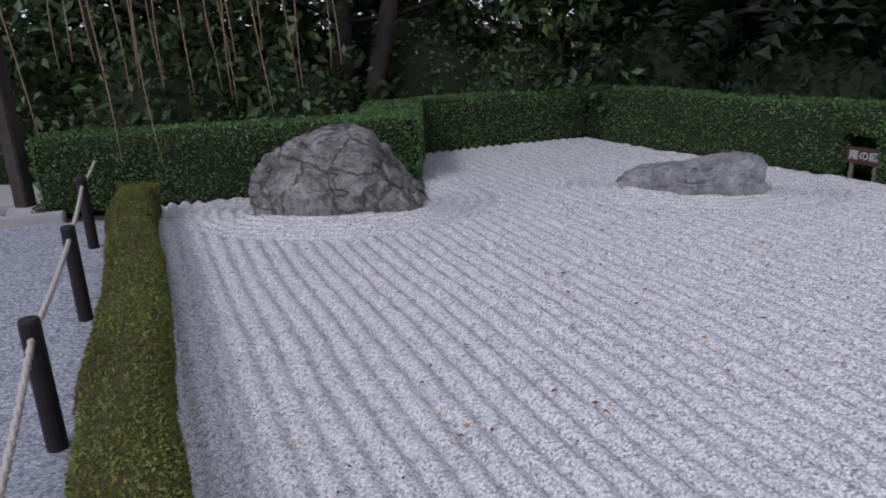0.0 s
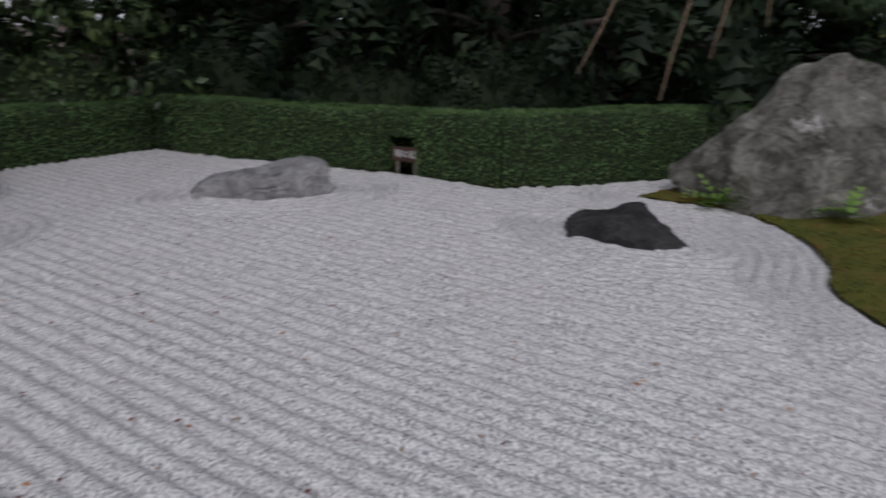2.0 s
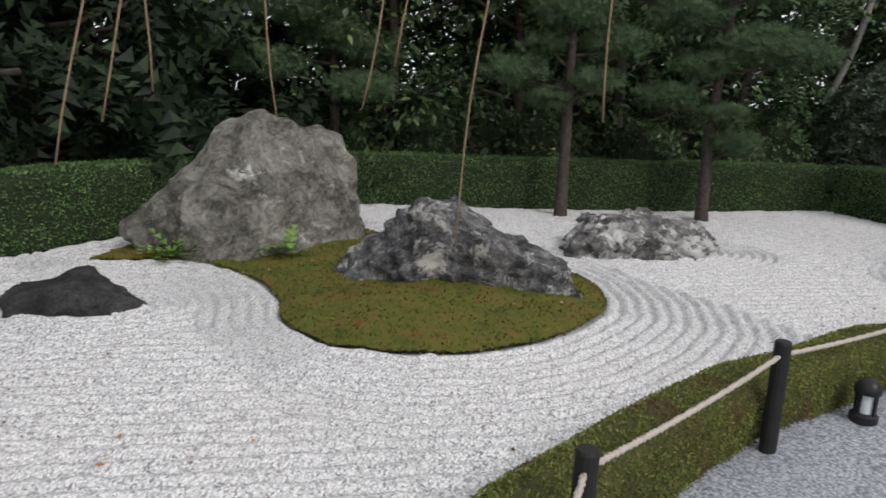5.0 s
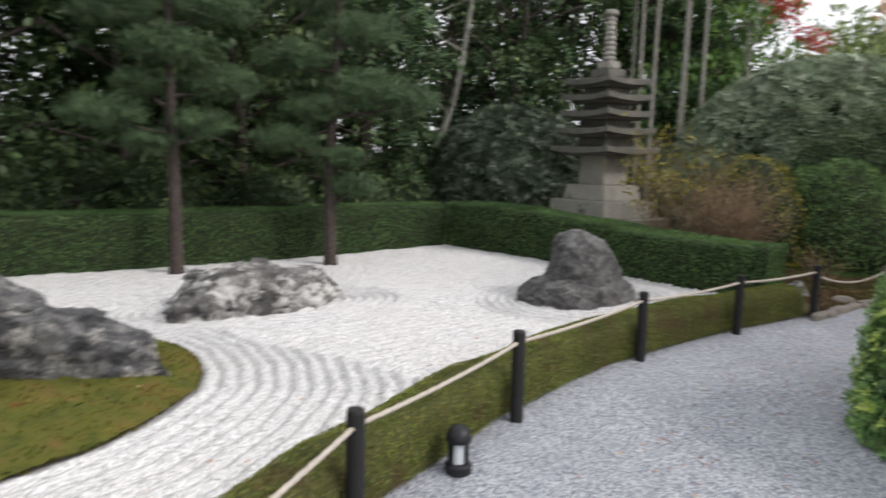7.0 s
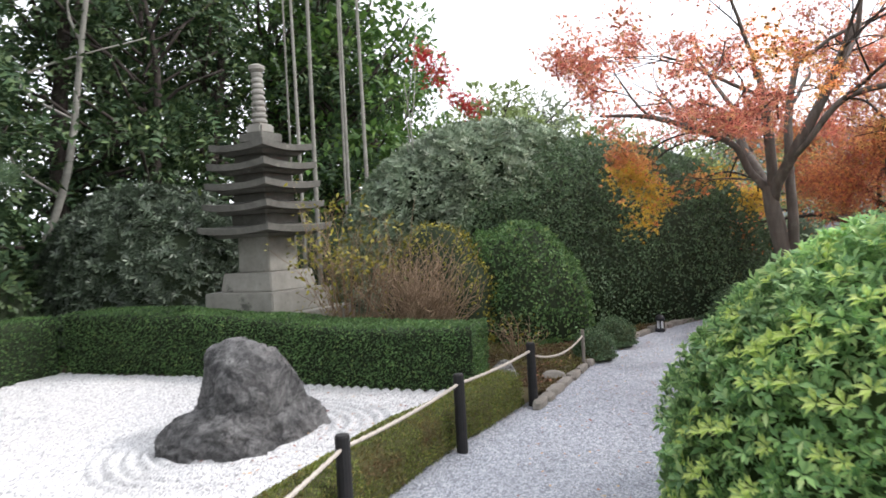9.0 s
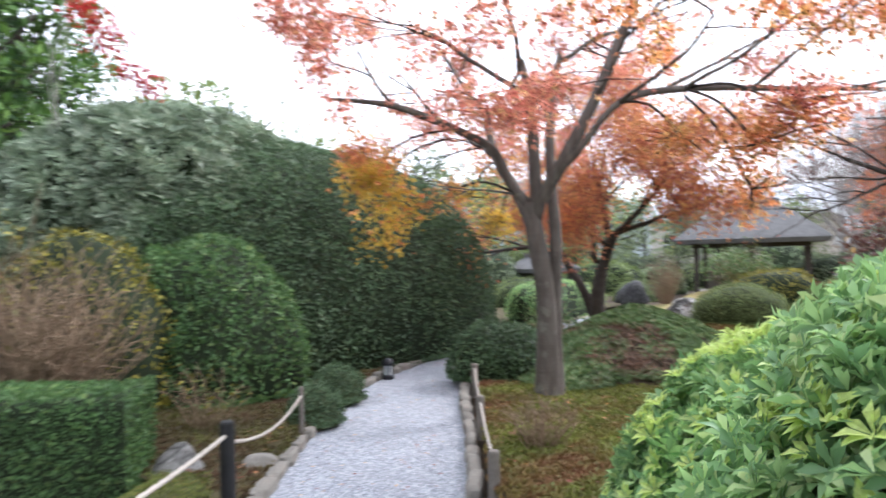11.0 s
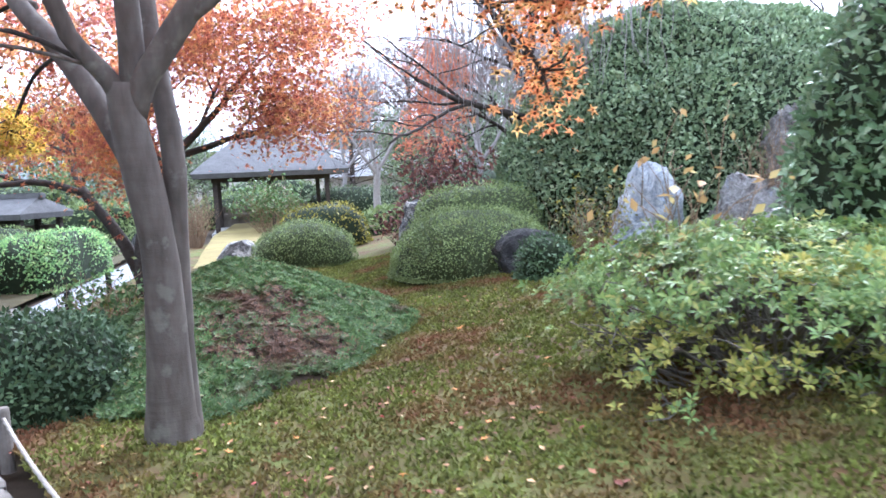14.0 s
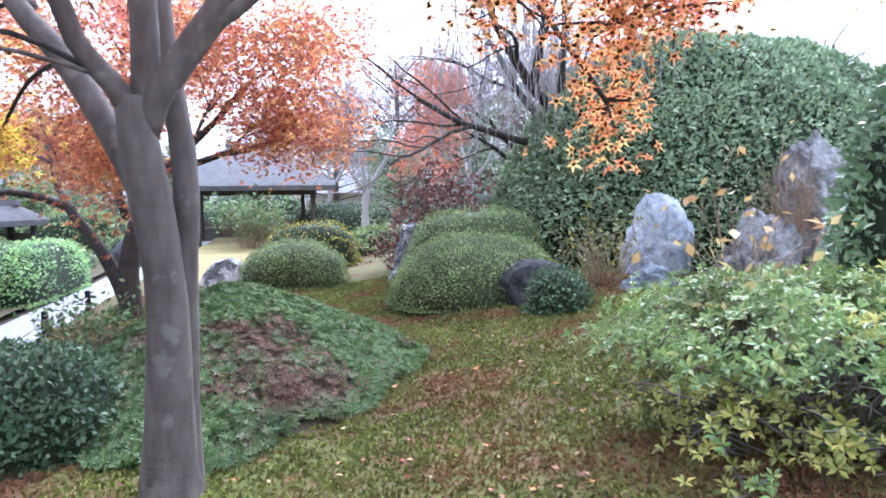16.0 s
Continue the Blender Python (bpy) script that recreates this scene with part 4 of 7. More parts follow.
# ---- stone pagoda ----
def stone_pagoda(x, y, z, turn):
    p = thing("stone_pagoda", (x, y, z), "weathered five-roofed granite pagoda with a ringed spire", "pagoda")
    p.rotation_euler, p.scale = (0, 0, radians(turn)), (0.95, 0.95, 0.95)
    for nm, w, h, at, mat, tp in (("footing", 1.75, 0.3, 0.15, cut_stone, 1.0), ("lower_plinth", 1.3, 0.3, 0.45, cut_stone, 0.99), ("upper_plinth", 0.98, 0.27, 0.735, cut_stone, 0.92), ("body", 0.6, 0.55, 1.145, cut_stone, 0.97)):
        part(nm, box_bm(bmesh.new(), (w, w, h), (0, 0, at), 0.015, 0, tp), mat, p)

    def roof(width, z0, thick, rise):
        n = 9
        s = np.linspace(-1, 1, n)
        u, w = np.meshgrid(s, s, indexing="ij")
        r = np.maximum(np.abs(u), np.abs(w))
        lift = 0.05 * (np.abs(u * w)) ** 2
        upper = np.stack([u * width / 2, w * width / 2, z0 + thick + rise * (1 - r) ** 1.25 + lift], -1).reshape(-1, 3)
        lower = np.stack([u * width / 2 * 0.985, w * width / 2 * 0.985, z0 + lift * 0.9 + 0 * r], -1).reshape(-1, 3)
        f = []
        for i in range(n - 1):
            for j in range(n - 1):
                k = i * n + j
                f.append((k, k + n, k + n + 1, k + 1))
                k += n * n
                f.append((k, k + 1, k + n + 1, k + n))
        rim = [i for i in range(n)] + [i * n + n - 1 for i in range(1, n)] + [(n - 1) * n + i for i in range(n - 2, -1, -1)] + [i * n for i in range(n - 2, 0, -1)]
        for a, b in zip(rim, rim[1:] + rim[:1]):
            f.append((a, b, b + n * n, a + n * n))
        return np.concatenate([upper, lower]), f

    z0 = 1.42
    for i, (w, gap) in enumerate(((1.36, 0.33), (1.24, 0.3), (1.18, 0.28), (1.12, 0.27), (1.05, 0.24))):
        v, f = roof(w, z0, 0.085, 0.12)
        mesh_part("roof", v, f, dark_stone, p)
        part("corbel", box_bm(bmesh.new(), (w * 0.72, w * 0.72, 0.05), (0, 0, z0 - 0.02), 0.012, 0, 1.12), dark_stone, p)
        if i < 4:
            part("storey", box_bm(bmesh.new(), (w * 0.5, w * 0.5, gap - 0.06), (0, 0, z0 + 0.08 + (gap - 0.06) / 2), 0.012), dark_stone, p)
        z0 += gap
    part("spire_base", box_bm(bmesh.new(), (0.44, 0.44, 0.13), (0, 0, z0 - 0.02), 0.012), dark_stone, p)
    part("spire_bowl", box_bm(bmesh.new(), (0.3, 0.3, 0.15), (0, 0, z0 + 0.11), 0.03), cut_stone, p)
    n = 20
    a = np.linspace(0, 2 * np.pi, n, endpoint=False)
    rings = []
    for k in range(9):
        zz = z0 + 0.19 + k * 0.085
        rr = 0.115 - k * 0.0035
        rings += [(rr * 0.82, zz), (rr, zz + 0.02), (rr, zz + 0.05), (rr * 0.82, zz + 0.07)]
    zt = z0 + 0.19 + 9 * 0.085
    rings += [(0.09, zt), (0.12, zt + 0.03), (0.12, zt + 0.08), (0.06, zt + 0.11), (0.005, zt + 0.12)]
    v = np.concatenate([np.stack([r * np.cos(a), r * np.sin(a), np.full(n, zz)], -1) for r, zz in rings])
    f = [(k * n + i, k * n + (i + 1) % n, (k + 1) * n + (i + 1) % n, (k + 1) * n + i) for k in range(len(rings) - 1) for i in range(n)]
    mesh_part("ringed_spire", v, f, cut_stone, p)
    return p


stone_pagoda(12.12, -4.33, 0.42, 30)


# ---- shrubs ----
def dome_points(count, rx, ry, h, seed, lumps=0.08, low=0.0, flat=1.0):
    """Points and normals on a clipped, slightly lumpy dome."""
    g = np.random.default_rng(seed)
    d = unit(g.normal(size=(count * 2, 3)))
    d = d[d[:, 2] > low - 0.35][:count]
    e = np.sign(d) * np.abs(d) ** flat
    p = e * np.array([rx, ry, h])
    r = 1 + lumps * fbm(d * 2.0 + seed, 1.3, 3)
    p = p * r[:, None]
    n = unit(d / np.array([rx, ry, h]))
    p[:, 2] = np.maximum(p[:, 2], 0.02)
    return p, n


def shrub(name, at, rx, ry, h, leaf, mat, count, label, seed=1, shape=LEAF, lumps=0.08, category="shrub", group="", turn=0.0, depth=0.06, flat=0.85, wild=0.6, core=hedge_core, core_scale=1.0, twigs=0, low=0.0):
    s = thing(name, at, label, category, group)
    s.rotation_euler = (0, 0, radians(turn))
    bm = bmesh.new()
    bmesh.ops.create_icosphere(bm, subdivisions=3, radius=1.0)
    p = np.array([v.co[:] for v in bm.verts])
    d = unit(p)
    e = np.sign(d) * np.abs(d) ** flat * np.array([rx, ry, h]) * (1 + lumps * fbm(d * 2.0 + seed, 1.3, 3))[:, None]
    e = e * core_scale - unit(d / np.array([rx, ry, h])) * depth * 0.8
    e[:, 2] = np.maximum(e[:, 2], -0.03)
    for v, co in zip(bm.verts, e):
        v.co = co
    # added core; its dark colour gives the shade in the gaps between leaves
    part("shade_core", bm, core, s, smooth=True)
    pos, nrm = dome_points(count, rx, ry, h, seed, lumps, low, flat)
    g = np.random.default_rng(seed + 5)
    pos = pos - nrm * g.uniform(-0.3, 1, (len(pos), 1)) * depth
    flatter = 0.35 if shape is LEAF else 0.9
    axis = unit(nrm * flatter + g.normal(size=pos.shape) * wild + np.array([0, 0, 0.2]))
    face = unit(nrm + g.normal(size=pos.shape) * 0.5)
    v, f = scatter(shape, pos, axis, face, leaf * g.uniform(0.65, 1.3, len(pos)))
    mesh_part("leaves", v, f, mat, s)
    if twigs:
        bits = []
        for _ in range(twigs):
            a, r = g.uniform(0, 6.28), g.uniform(0.5, 0.95)
            foot = np.array([0.35 * rx * math.cos(a), 0.35 * ry * math.sin(a), -0.02])
            tip = np.array([r * rx * math.cos(a), r * ry * math.sin(a), h * math.sqrt(max(0.05, 1 - r * r)) * 0.95])
            mid = (foot + tip) / 2 + g.normal(size=3) * 0.06
            bits.append(tube(smooth_line([foot, mid, tip], 0.1), 0.008, 5))
        v, f = joined(bits)
        mesh_part("twig_mass", v, f, twig_bark, s)
    return s


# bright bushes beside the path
# filler inside the bushes; green half-shade of the gaps is its colour
bush_core = surface("bush_shade_core", [(0.3, (0.035, 0.055, 0.018)), (0.7, (0.07, 0.1, 0.035))], 9.0, 0.95)
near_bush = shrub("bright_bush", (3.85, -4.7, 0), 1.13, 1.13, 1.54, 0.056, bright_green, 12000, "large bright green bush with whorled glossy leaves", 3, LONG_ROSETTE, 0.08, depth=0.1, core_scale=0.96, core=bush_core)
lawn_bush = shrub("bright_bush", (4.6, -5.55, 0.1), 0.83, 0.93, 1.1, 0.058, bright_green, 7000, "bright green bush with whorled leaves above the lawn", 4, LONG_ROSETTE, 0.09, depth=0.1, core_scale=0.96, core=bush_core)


def azalea_bush(x, y, z, rx, ry, h, seed):
    """An old, gappy azalea: leafy shoots over the crown, a few lower tufts, bare stems in the hollow below."""
    g = np.random.default_rng(seed)
    s = thing("azalea_bush", (x, y, z), "open azalea bush with bare twigs and yellowing leaves", "shrub")
    twigs, leaves, pale = [], [], []
    for k in range(360):
        a = g.uniform(0, 6.28)
        top = k < 170
        r = g.uniform(0, 1) ** 0.5 * 0.97 if top else g.uniform(0.5, 0.98)
        lump = 1 + 0.1 * math.sin(3 * a + 1) + g.normal() * 0.03
        e = np.array([rx * r * math.cos(a) * lump, ry * r * math.sin(a) * lump, h * (1 - 0.36 * r ** 3) * g.uniform(0.9, 1.06) if top else h * g.uniform(0.0, 0.5)])
        foot = np.array([0.3 * e[0] + g.normal() * 0.05, 0.3 * e[1] + g.normal() * 0.05, -0.03])
        elbow = foot * 0.45 + e * 0.55 + np.array([0, 0, -0.06]) + g.normal(size=3) * 0.05
        way = smooth_line([foot, elbow, e], 0.08)
        twigs.append(tube(way, np.linspace(0.011, 0.004, len(way)), 5))
        for _ in range(4):
            i = g.integers(len(way) // 3, len(way))
            w = way[i] + g.normal(size=3) * np.array([0.1, 0.1, 0.06])
            twigs.append(tube(np.array([way[i], (way[i] + w) / 2 + g.normal(size=3) * 0.01, w]), (0.005, 0.004, 0.002), 4))
        n = int(g.uniform(16, 34)) if top else int(g.uniform(0, 13))
        p = e + g.normal(size=(n, 3)) * np.array([0.1, 0.1, 0.045])
        n_up = unit(np.array([e[0] / rx, e[1] / ry, 0.9]) + g.normal(size=(n, 3)) * 0.35)
        (pale if (not top and k % 3) or k % 9 == 0 else leaves).append(scatter(LONG_ROSETTE, p, n_up, unit(g.normal(size=(n, 3))), 0.052 * g.uniform(0.6, 1.2, n)))
    mesh_part("twig_mass", *joined(twigs), grey_wood, s)
    mesh_part("leaves", *joined(leaves), azalea_green, s)
    mesh_part("leaf_mass", *joined(pale), azalea_pale, s, "yellow-green leaves of the lower shoots")
    return s


azalea_bush(4.13, -8.66, 0.36, 1.0, 1.16, 0.67, 6)
shrub("round_bush", (8.42, -9.9, 0.08), 0.58, 0.6, 0.62, 0.046, dark_clip, 7200, "rounded dark evergreen bush beside the maple trunk", 7)


def cover_height(x, y):
    """The swell under the ground cover, steeper towards the tree than towards the open lawn."""
    dx, dy = np.asarray(x, float) - 7.45, np.asarray(y, float) + 11.7
    r = np.hypot(dx / np.where(dx < 0, 1.5, 1.2), dy / np.where(dy > 0, 2.35, 1.5))
    return 0.62 * (1 - np.clip(r, 0, 1) ** 1.45)


def ground_cover():
    g = np.random.default_rng(8)
    s = thing("ground_cover_mound", (7.45, -11.7, 0), "wide low mound of green ground cover with russet patches", "ground cover")
    t, r = np.meshgrid(np.linspace(0, 2 * math.pi, 48, endpoint=False), np.linspace(0.0, 1.0, 14), indexing="ij")
    dx, dy = np.cos(t) * r, np.sin(t) * r
    dx, dy = dx * np.where(dx < 0, 1.5, 1.2), dy * np.where(dy > 0, 2.35, 1.5)
    z = lawn_height(7.45 + dx, 0) - 0.02 + cover_height(7.45 + dx, -11.7 + dy)
    i, j = np.meshgrid(np.arange(48), np.arange(13), indexing="ij")
    a, b = i * 14 + j, ((i + 1) % 48) * 14 + j
    mesh_part("soil_mound", np.stack([dx, dy, z], -1).reshape(-1, 3), np.stack([a, a + 1, b + 1, b], -1).reshape(-1, 4), earth, s, smooth=True)
    n = 19000
    t, r = g.uniform(0, 2 * math.pi, n), g.uniform(0, 1, n) ** 0.5 * 1.02
    edge = 1 + 0.05 * np.sin(5 * t) + 0.04 * np.sin(11 * t + 1)
    x, y = np.cos(t) * r * edge, np.sin(t) * r * edge
    x, y = x * np.where(x < 0, 1.5, 1.2), y * np.where(y > 0, 2.35, 1.5)
    bare = np.hypot((x + 0.5) / 0.62, (y - 1.35) / 0.6) + 0.45 * fbm(np.stack([x, y], -1), 2.4, 3)
    p = np.stack([x, y, lawn_height(7.45 + x, 0) + cover_height(7.45 + x, -11.7 + y) + g.uniform(0.0, 0.05, n) + 0.02 * fbm(np.stack([x, y], -1), 3.5, 2)], -1)
    up = unit(np.array([0, 0, 1.0]) + np.stack([x, y, 0 * x], -1) * 0.25 + g.normal(size=(n, 3)) * 0.45)
    for name, mat, pick, size in (("leaves", mound_green, (bare > 0.8) | (g.uniform(size=n) < 0.3), 0.04), ("russet_leaves", dry_russet, (bare <= 1.0) & (g.uniform(size=n) < 0.5), 0.032)):
        v, f = scatter(ROSETTE, p[pick], up[pick], unit(g.normal(size=(int(pick.sum()), 3))), size * g.uniform(0.6, 1.25, int(pick.sum())))
        mesh_part(name, v, f, mat, s)
    return s


ground_cover()
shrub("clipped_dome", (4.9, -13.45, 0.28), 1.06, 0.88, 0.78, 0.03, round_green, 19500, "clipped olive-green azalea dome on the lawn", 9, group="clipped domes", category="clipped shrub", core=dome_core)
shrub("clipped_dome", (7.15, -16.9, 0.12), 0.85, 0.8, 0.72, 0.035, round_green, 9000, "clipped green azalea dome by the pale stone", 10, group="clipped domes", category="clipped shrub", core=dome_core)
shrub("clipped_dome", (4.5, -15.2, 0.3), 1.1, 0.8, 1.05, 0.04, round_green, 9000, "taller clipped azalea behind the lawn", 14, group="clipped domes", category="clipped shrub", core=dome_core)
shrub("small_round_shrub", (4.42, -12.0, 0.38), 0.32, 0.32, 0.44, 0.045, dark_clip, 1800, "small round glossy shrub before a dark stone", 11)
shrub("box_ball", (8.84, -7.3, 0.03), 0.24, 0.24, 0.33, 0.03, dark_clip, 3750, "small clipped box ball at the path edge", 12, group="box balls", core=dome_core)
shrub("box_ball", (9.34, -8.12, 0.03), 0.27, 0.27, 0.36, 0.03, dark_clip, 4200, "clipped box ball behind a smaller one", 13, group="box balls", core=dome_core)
shrub("great_clipped_hedge", (12.9, -10.6, 0), 2.75, 4.4, 3.25, 0.055, dark_clip, 135000, "great domed dark evergreen hedge along the path", 15, flat=0.8, lumps=0.04, category="hedge")
shrub("leathery_shrub", (13.3, -8.7, 0.3), 2.55, 2.6, 3.3, 0.12, tall_leathery, 11000, "huge rounded shrub with grey-green leathery leaves", 16, ROSETTE, 0.06)
shrub("clipped_dome", (10.7, -7.55, 0.1), 1.0, 1.05, 1.62, 0.055, box_green, 14000, "dark green clipped dome beside dry twigs", 17, group="bed shrubs", category="clipped shrub")
shrub("yellowing_bush", (10.85, -6.35, 0.2), 0.9, 0.75, 1.5, 0.05, olive_yellow, 4000, "olive and yellow azalea behind dry twigs", 18, LEAF, 0.1)
shrub("leathery_shrub", (15.6, -3.4, 0.3), 1.9, 1.9, 2.5, 0.12, leathery, 5600, "broad grey-green shrub behind the pagoda", 19, ROSETTE, 0.07)
shrub("great_clipped_hedge", (0.6, -16.3, 0.3), 3.3, 3.0, 3.75, 0.085, rhodo_green, 90000, "great rounded clipped hedge above the rockery", 20, LEAF, 0.05, category="hedge", flat=0.85)
shrub("great_clipped_hedge", (2.7, -9.05, 0.45), 0.86, 0.86, 2.3, 0.07, clipped_oak, 13000, "dense leafy evergreen shrub beside the rockery", 22, LEAF, 0.07, category="hedge", flat=0.85)
shrub("clipped_hedge_block", (11.3, -17.4, 0), 0.55, 1.6, 0.85, 0.06, bright_green, 5000, "fresh green clipped hedge at the path bend", 23, LEAF, 0.04, category="hedge", flat=0.55)
shrub("yellowing_bush", (6.9, -19.6, 0.2), 0.95, 0.8, 0.85, 0.06, olive_yellow, 2500, "yellow-green loose bush on the far lawn", 24, LEAF, 0.12, wild=0.9)
for k, (x, y, r, h) in enumerate(((12.5, -21.5, 0.9, 0.7), (13.6, -20.2, 0.8, 0.75), (11.6, -24.5, 0.8, 0.6), (14.8, -22.8, 1.1, 0.8), (3.6, -20.0, 1.0, 0.9), (2.4, -22.0, 1.6, 1.6), (0.5, -24.0, 2.2, 2.4))):
    shrub("clipped_dome", (x, y, -0.03 if x > 11 else 0.12), r, r * 0.9, h, 0.06, round_green if k < 4 else dark_clip, 2200, "low clipped shrub on the distant lawn", 30 + k, group="far shrubs", category="clipped shrub")

for k, (x, y, r, h) in enumerate(((15.2, -0.6, 1.2, 1.7), (16.6, 0.6, 1.4, 2.0), (17.4, -1.6, 1.3, 1.9), (15.6, 1.9, 1.3, 1.7))):
    shrub("evergreen_shrub", (x, y, -0.04), r, r, h, 0.11, camellia, 2600, "dark evergreen undergrowth behind the court hedge", 170 + k, LEAF, 0.14, group="undergrowth", wild=0.9)


def leaf_whorls(bush, rx, ry, h, count, size, mat, side, seed):
    """The outermost whorls of a near bush, each a piece of its own."""
    g = np.random.default_rng(seed)
    me = bpy.data.meshes.new("leaf_whorl")
    me.from_pydata([tuple(v) for v in LONG_ROSETTE[0]], [], [tuple(int(i) for i in f) for f in LONG_ROSETTE[1]])
    me.materials.append(mat)
    made = 0
    while made < count:
        d = unit(g.normal(size=3))
        if d[2] < 0.05 or d[:2] @ side < 0.1:
            continue
        e = np.sign(d) * np.abs(d) ** 0.85 * np.array([rx, ry, h]) * 1.02
        n = unit(unit(d / np.array([rx, ry, h])) + g.normal(size=3) * 0.25 + np.array([0, 0, 0.25]))
        ob = new("leaf_whorl", me)
        ob.parent = bush
        ob.matrix_local = Matrix.Translation(e) @ Vector(n).to_track_quat("Y", "Z").to_matrix().to_4x4() @ Matrix.Scale(size * g.uniform(0.8, 1.25), 4)
        made += 1


leaf_whorls(near_bush, 1.13, 1.13, 1.54, 260, 0.06, new_shoot, np.array([0.5, 0.86]), 5)
leaf_whorls(lawn_bush, 0.83, 0.93, 1.1, 140, 0.064, new_shoot, np.array([0.7, 0.7]), 6)


# ---- trees ----
def blob_leaves(g, centre, radii, count, shape, leaf, droop=0.0, wild=0.8):
    d = unit(g.normal(size=(count, 3)))
    r = g.uniform(0.55, 1.0, (count, 1)) ** 0.5
    p = np.asarray(centre) + d * r * np.asarray(radii)
    axis = unit(d + g.normal(size=d.shape) * wild + np.array([0, 0, -droop]))
    face = unit(np.array([0, 0, 1.0]) + g.normal(size=d.shape) * 0.6)
    return scatter(shape, p, axis, face, leaf * g.uniform(0.6, 1.35, count))


def broadleaf_tree(height, spread, clumps, per, leaf, mat, seed, label, bark=dark_bark, low=0.12, shape=LEAF, droop=0.0, squash=0.75, name="evergreen_tree", cone=0.0):
    g = np.random.default_rng(seed)
    t = thing(name, (0, 0, 0), label, "tree", "woods round the garden")
    line = smooth_line([(0, 0, -0.1), (g.normal() * 0.1, g.normal() * 0.1, height * 0.35), (g.normal() * 0.2, g.normal() * 0.2, height * 0.7), (0, 0, height * 0.95)], 0.4)
    v, f = tube(line, np.linspace(0.16, 0.03, len(line)) * height / 7, 10)
    mesh_part("trunk", v, f, bark, t, smooth=True)
    bits, limbs = [], []
    for k in range(clumps):
        z = height * (low + (1 - low) * (k + g.uniform(0, 1)) / clumps)
        rel = (z / height - low) / (1 - low)
        reach = spread * ((1 - rel) ** 0.8 if cone else math.sqrt(max(0.05, 1 - (rel * 1.05 - 0.35) ** 2 * 1.4)))
        a = g.uniform(0, 6.28)
        r = reach * g.uniform(0.35, 1.0)
        c = np.array([r * math.cos(a), r * math.sin(a), z])
        s = spread * g.uniform(0.28, 0.46) * (0.7 if cone else 1)
        bits.append(blob_leaves(g, c, (s, s, s * squash), per, shape, leaf, droop))
        base = np.array([0, 0, z * 0.82])
        limbs.append(tube(smooth_line([base, (base + c) / 2 + g.normal(size=3) * 0.1, c], 0.3), np.linspace(0.045, 0.012, len(smooth_line([base, (base + c) / 2, c], 0.3)))[0:1].mean() * 0.7, 6))
    v, f = joined(limbs)
    mesh_part("branchwork", v, f, bark, t, smooth=True)
    v, f = joined(bits)
    mesh_part("crown", v, f, mat, t)
    return t


def plant_copies(first, spots, z=-0.03):
    g = np.random.default_rng(len(spots))
    for k, (x, y, s) in enumerate(spots):
        m = pose(x, y, z, 0, 0, g.uniform(0, 360)) @ Matrix.Scale(s, 4)
        if k == 0:
            first.matrix_world = m
        else:
            setup_copy(first, m)


def setup_copy(first, m):
    keep = first.scale.copy()
    first.scale = (1, 1, 1)
    c = copy_thing(first, m)
    first.scale = keep
    return c


camellia_tree = broadleaf_tree(6.0, 1.9, 34, 185, 0.15, camellia, 51, "dark glossy evergreen tree behind the hedge", low=0.05)
plant_copies(camellia_tree, [(-6.6, 8.6, 1.0), (-5.0, 8.9, 1.0), (-3.6, 9.9, 1.05), (-2.0, 11.4, 1.1), (-0.6, 12.4, 1.15), (-8.2, 9.8, 1.1), (-4.6, 11.3, 1.25), (9.4, 7.4, 1.0), (10.9, 5.6, 1.05), (12.2, 3.6, 1.05), (13.3, 2.0, 1.1), (11.5, 8.5, 1.3), (14.2, 5.2, 1.3), (15.6, 3.0, 1.3), (-9.5, 12.0, 1.3), (-6.6, 11.6, 1.3), (-7.8, 8.2, 0.9), (-3.0, 13.6, 1.3), (-10.5, 9.0, 1.2)])
# near-black sprays: the shade of the closed canopy is put into their colour
cedar_tree = broadleaf_tree(8.5, 2.3, 52, 54, 0.46, shaded_cedar, 52, "tall cedar with drooping sprays, canopy shade in its colour", low=0.06, shape=SPRAY, droop=0.7, squash=0.5, name="cedar_tree", cone=1)
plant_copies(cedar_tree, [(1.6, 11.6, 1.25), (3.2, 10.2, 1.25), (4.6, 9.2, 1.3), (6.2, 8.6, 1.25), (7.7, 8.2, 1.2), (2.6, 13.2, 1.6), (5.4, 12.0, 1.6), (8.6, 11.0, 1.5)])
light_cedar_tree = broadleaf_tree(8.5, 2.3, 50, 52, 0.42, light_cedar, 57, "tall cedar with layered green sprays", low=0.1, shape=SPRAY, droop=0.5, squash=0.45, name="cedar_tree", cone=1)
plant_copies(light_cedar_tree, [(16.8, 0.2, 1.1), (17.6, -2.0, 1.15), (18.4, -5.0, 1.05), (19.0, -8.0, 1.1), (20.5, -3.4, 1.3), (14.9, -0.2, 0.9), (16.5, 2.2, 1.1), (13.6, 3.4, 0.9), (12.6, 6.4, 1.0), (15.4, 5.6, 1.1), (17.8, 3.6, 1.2)])
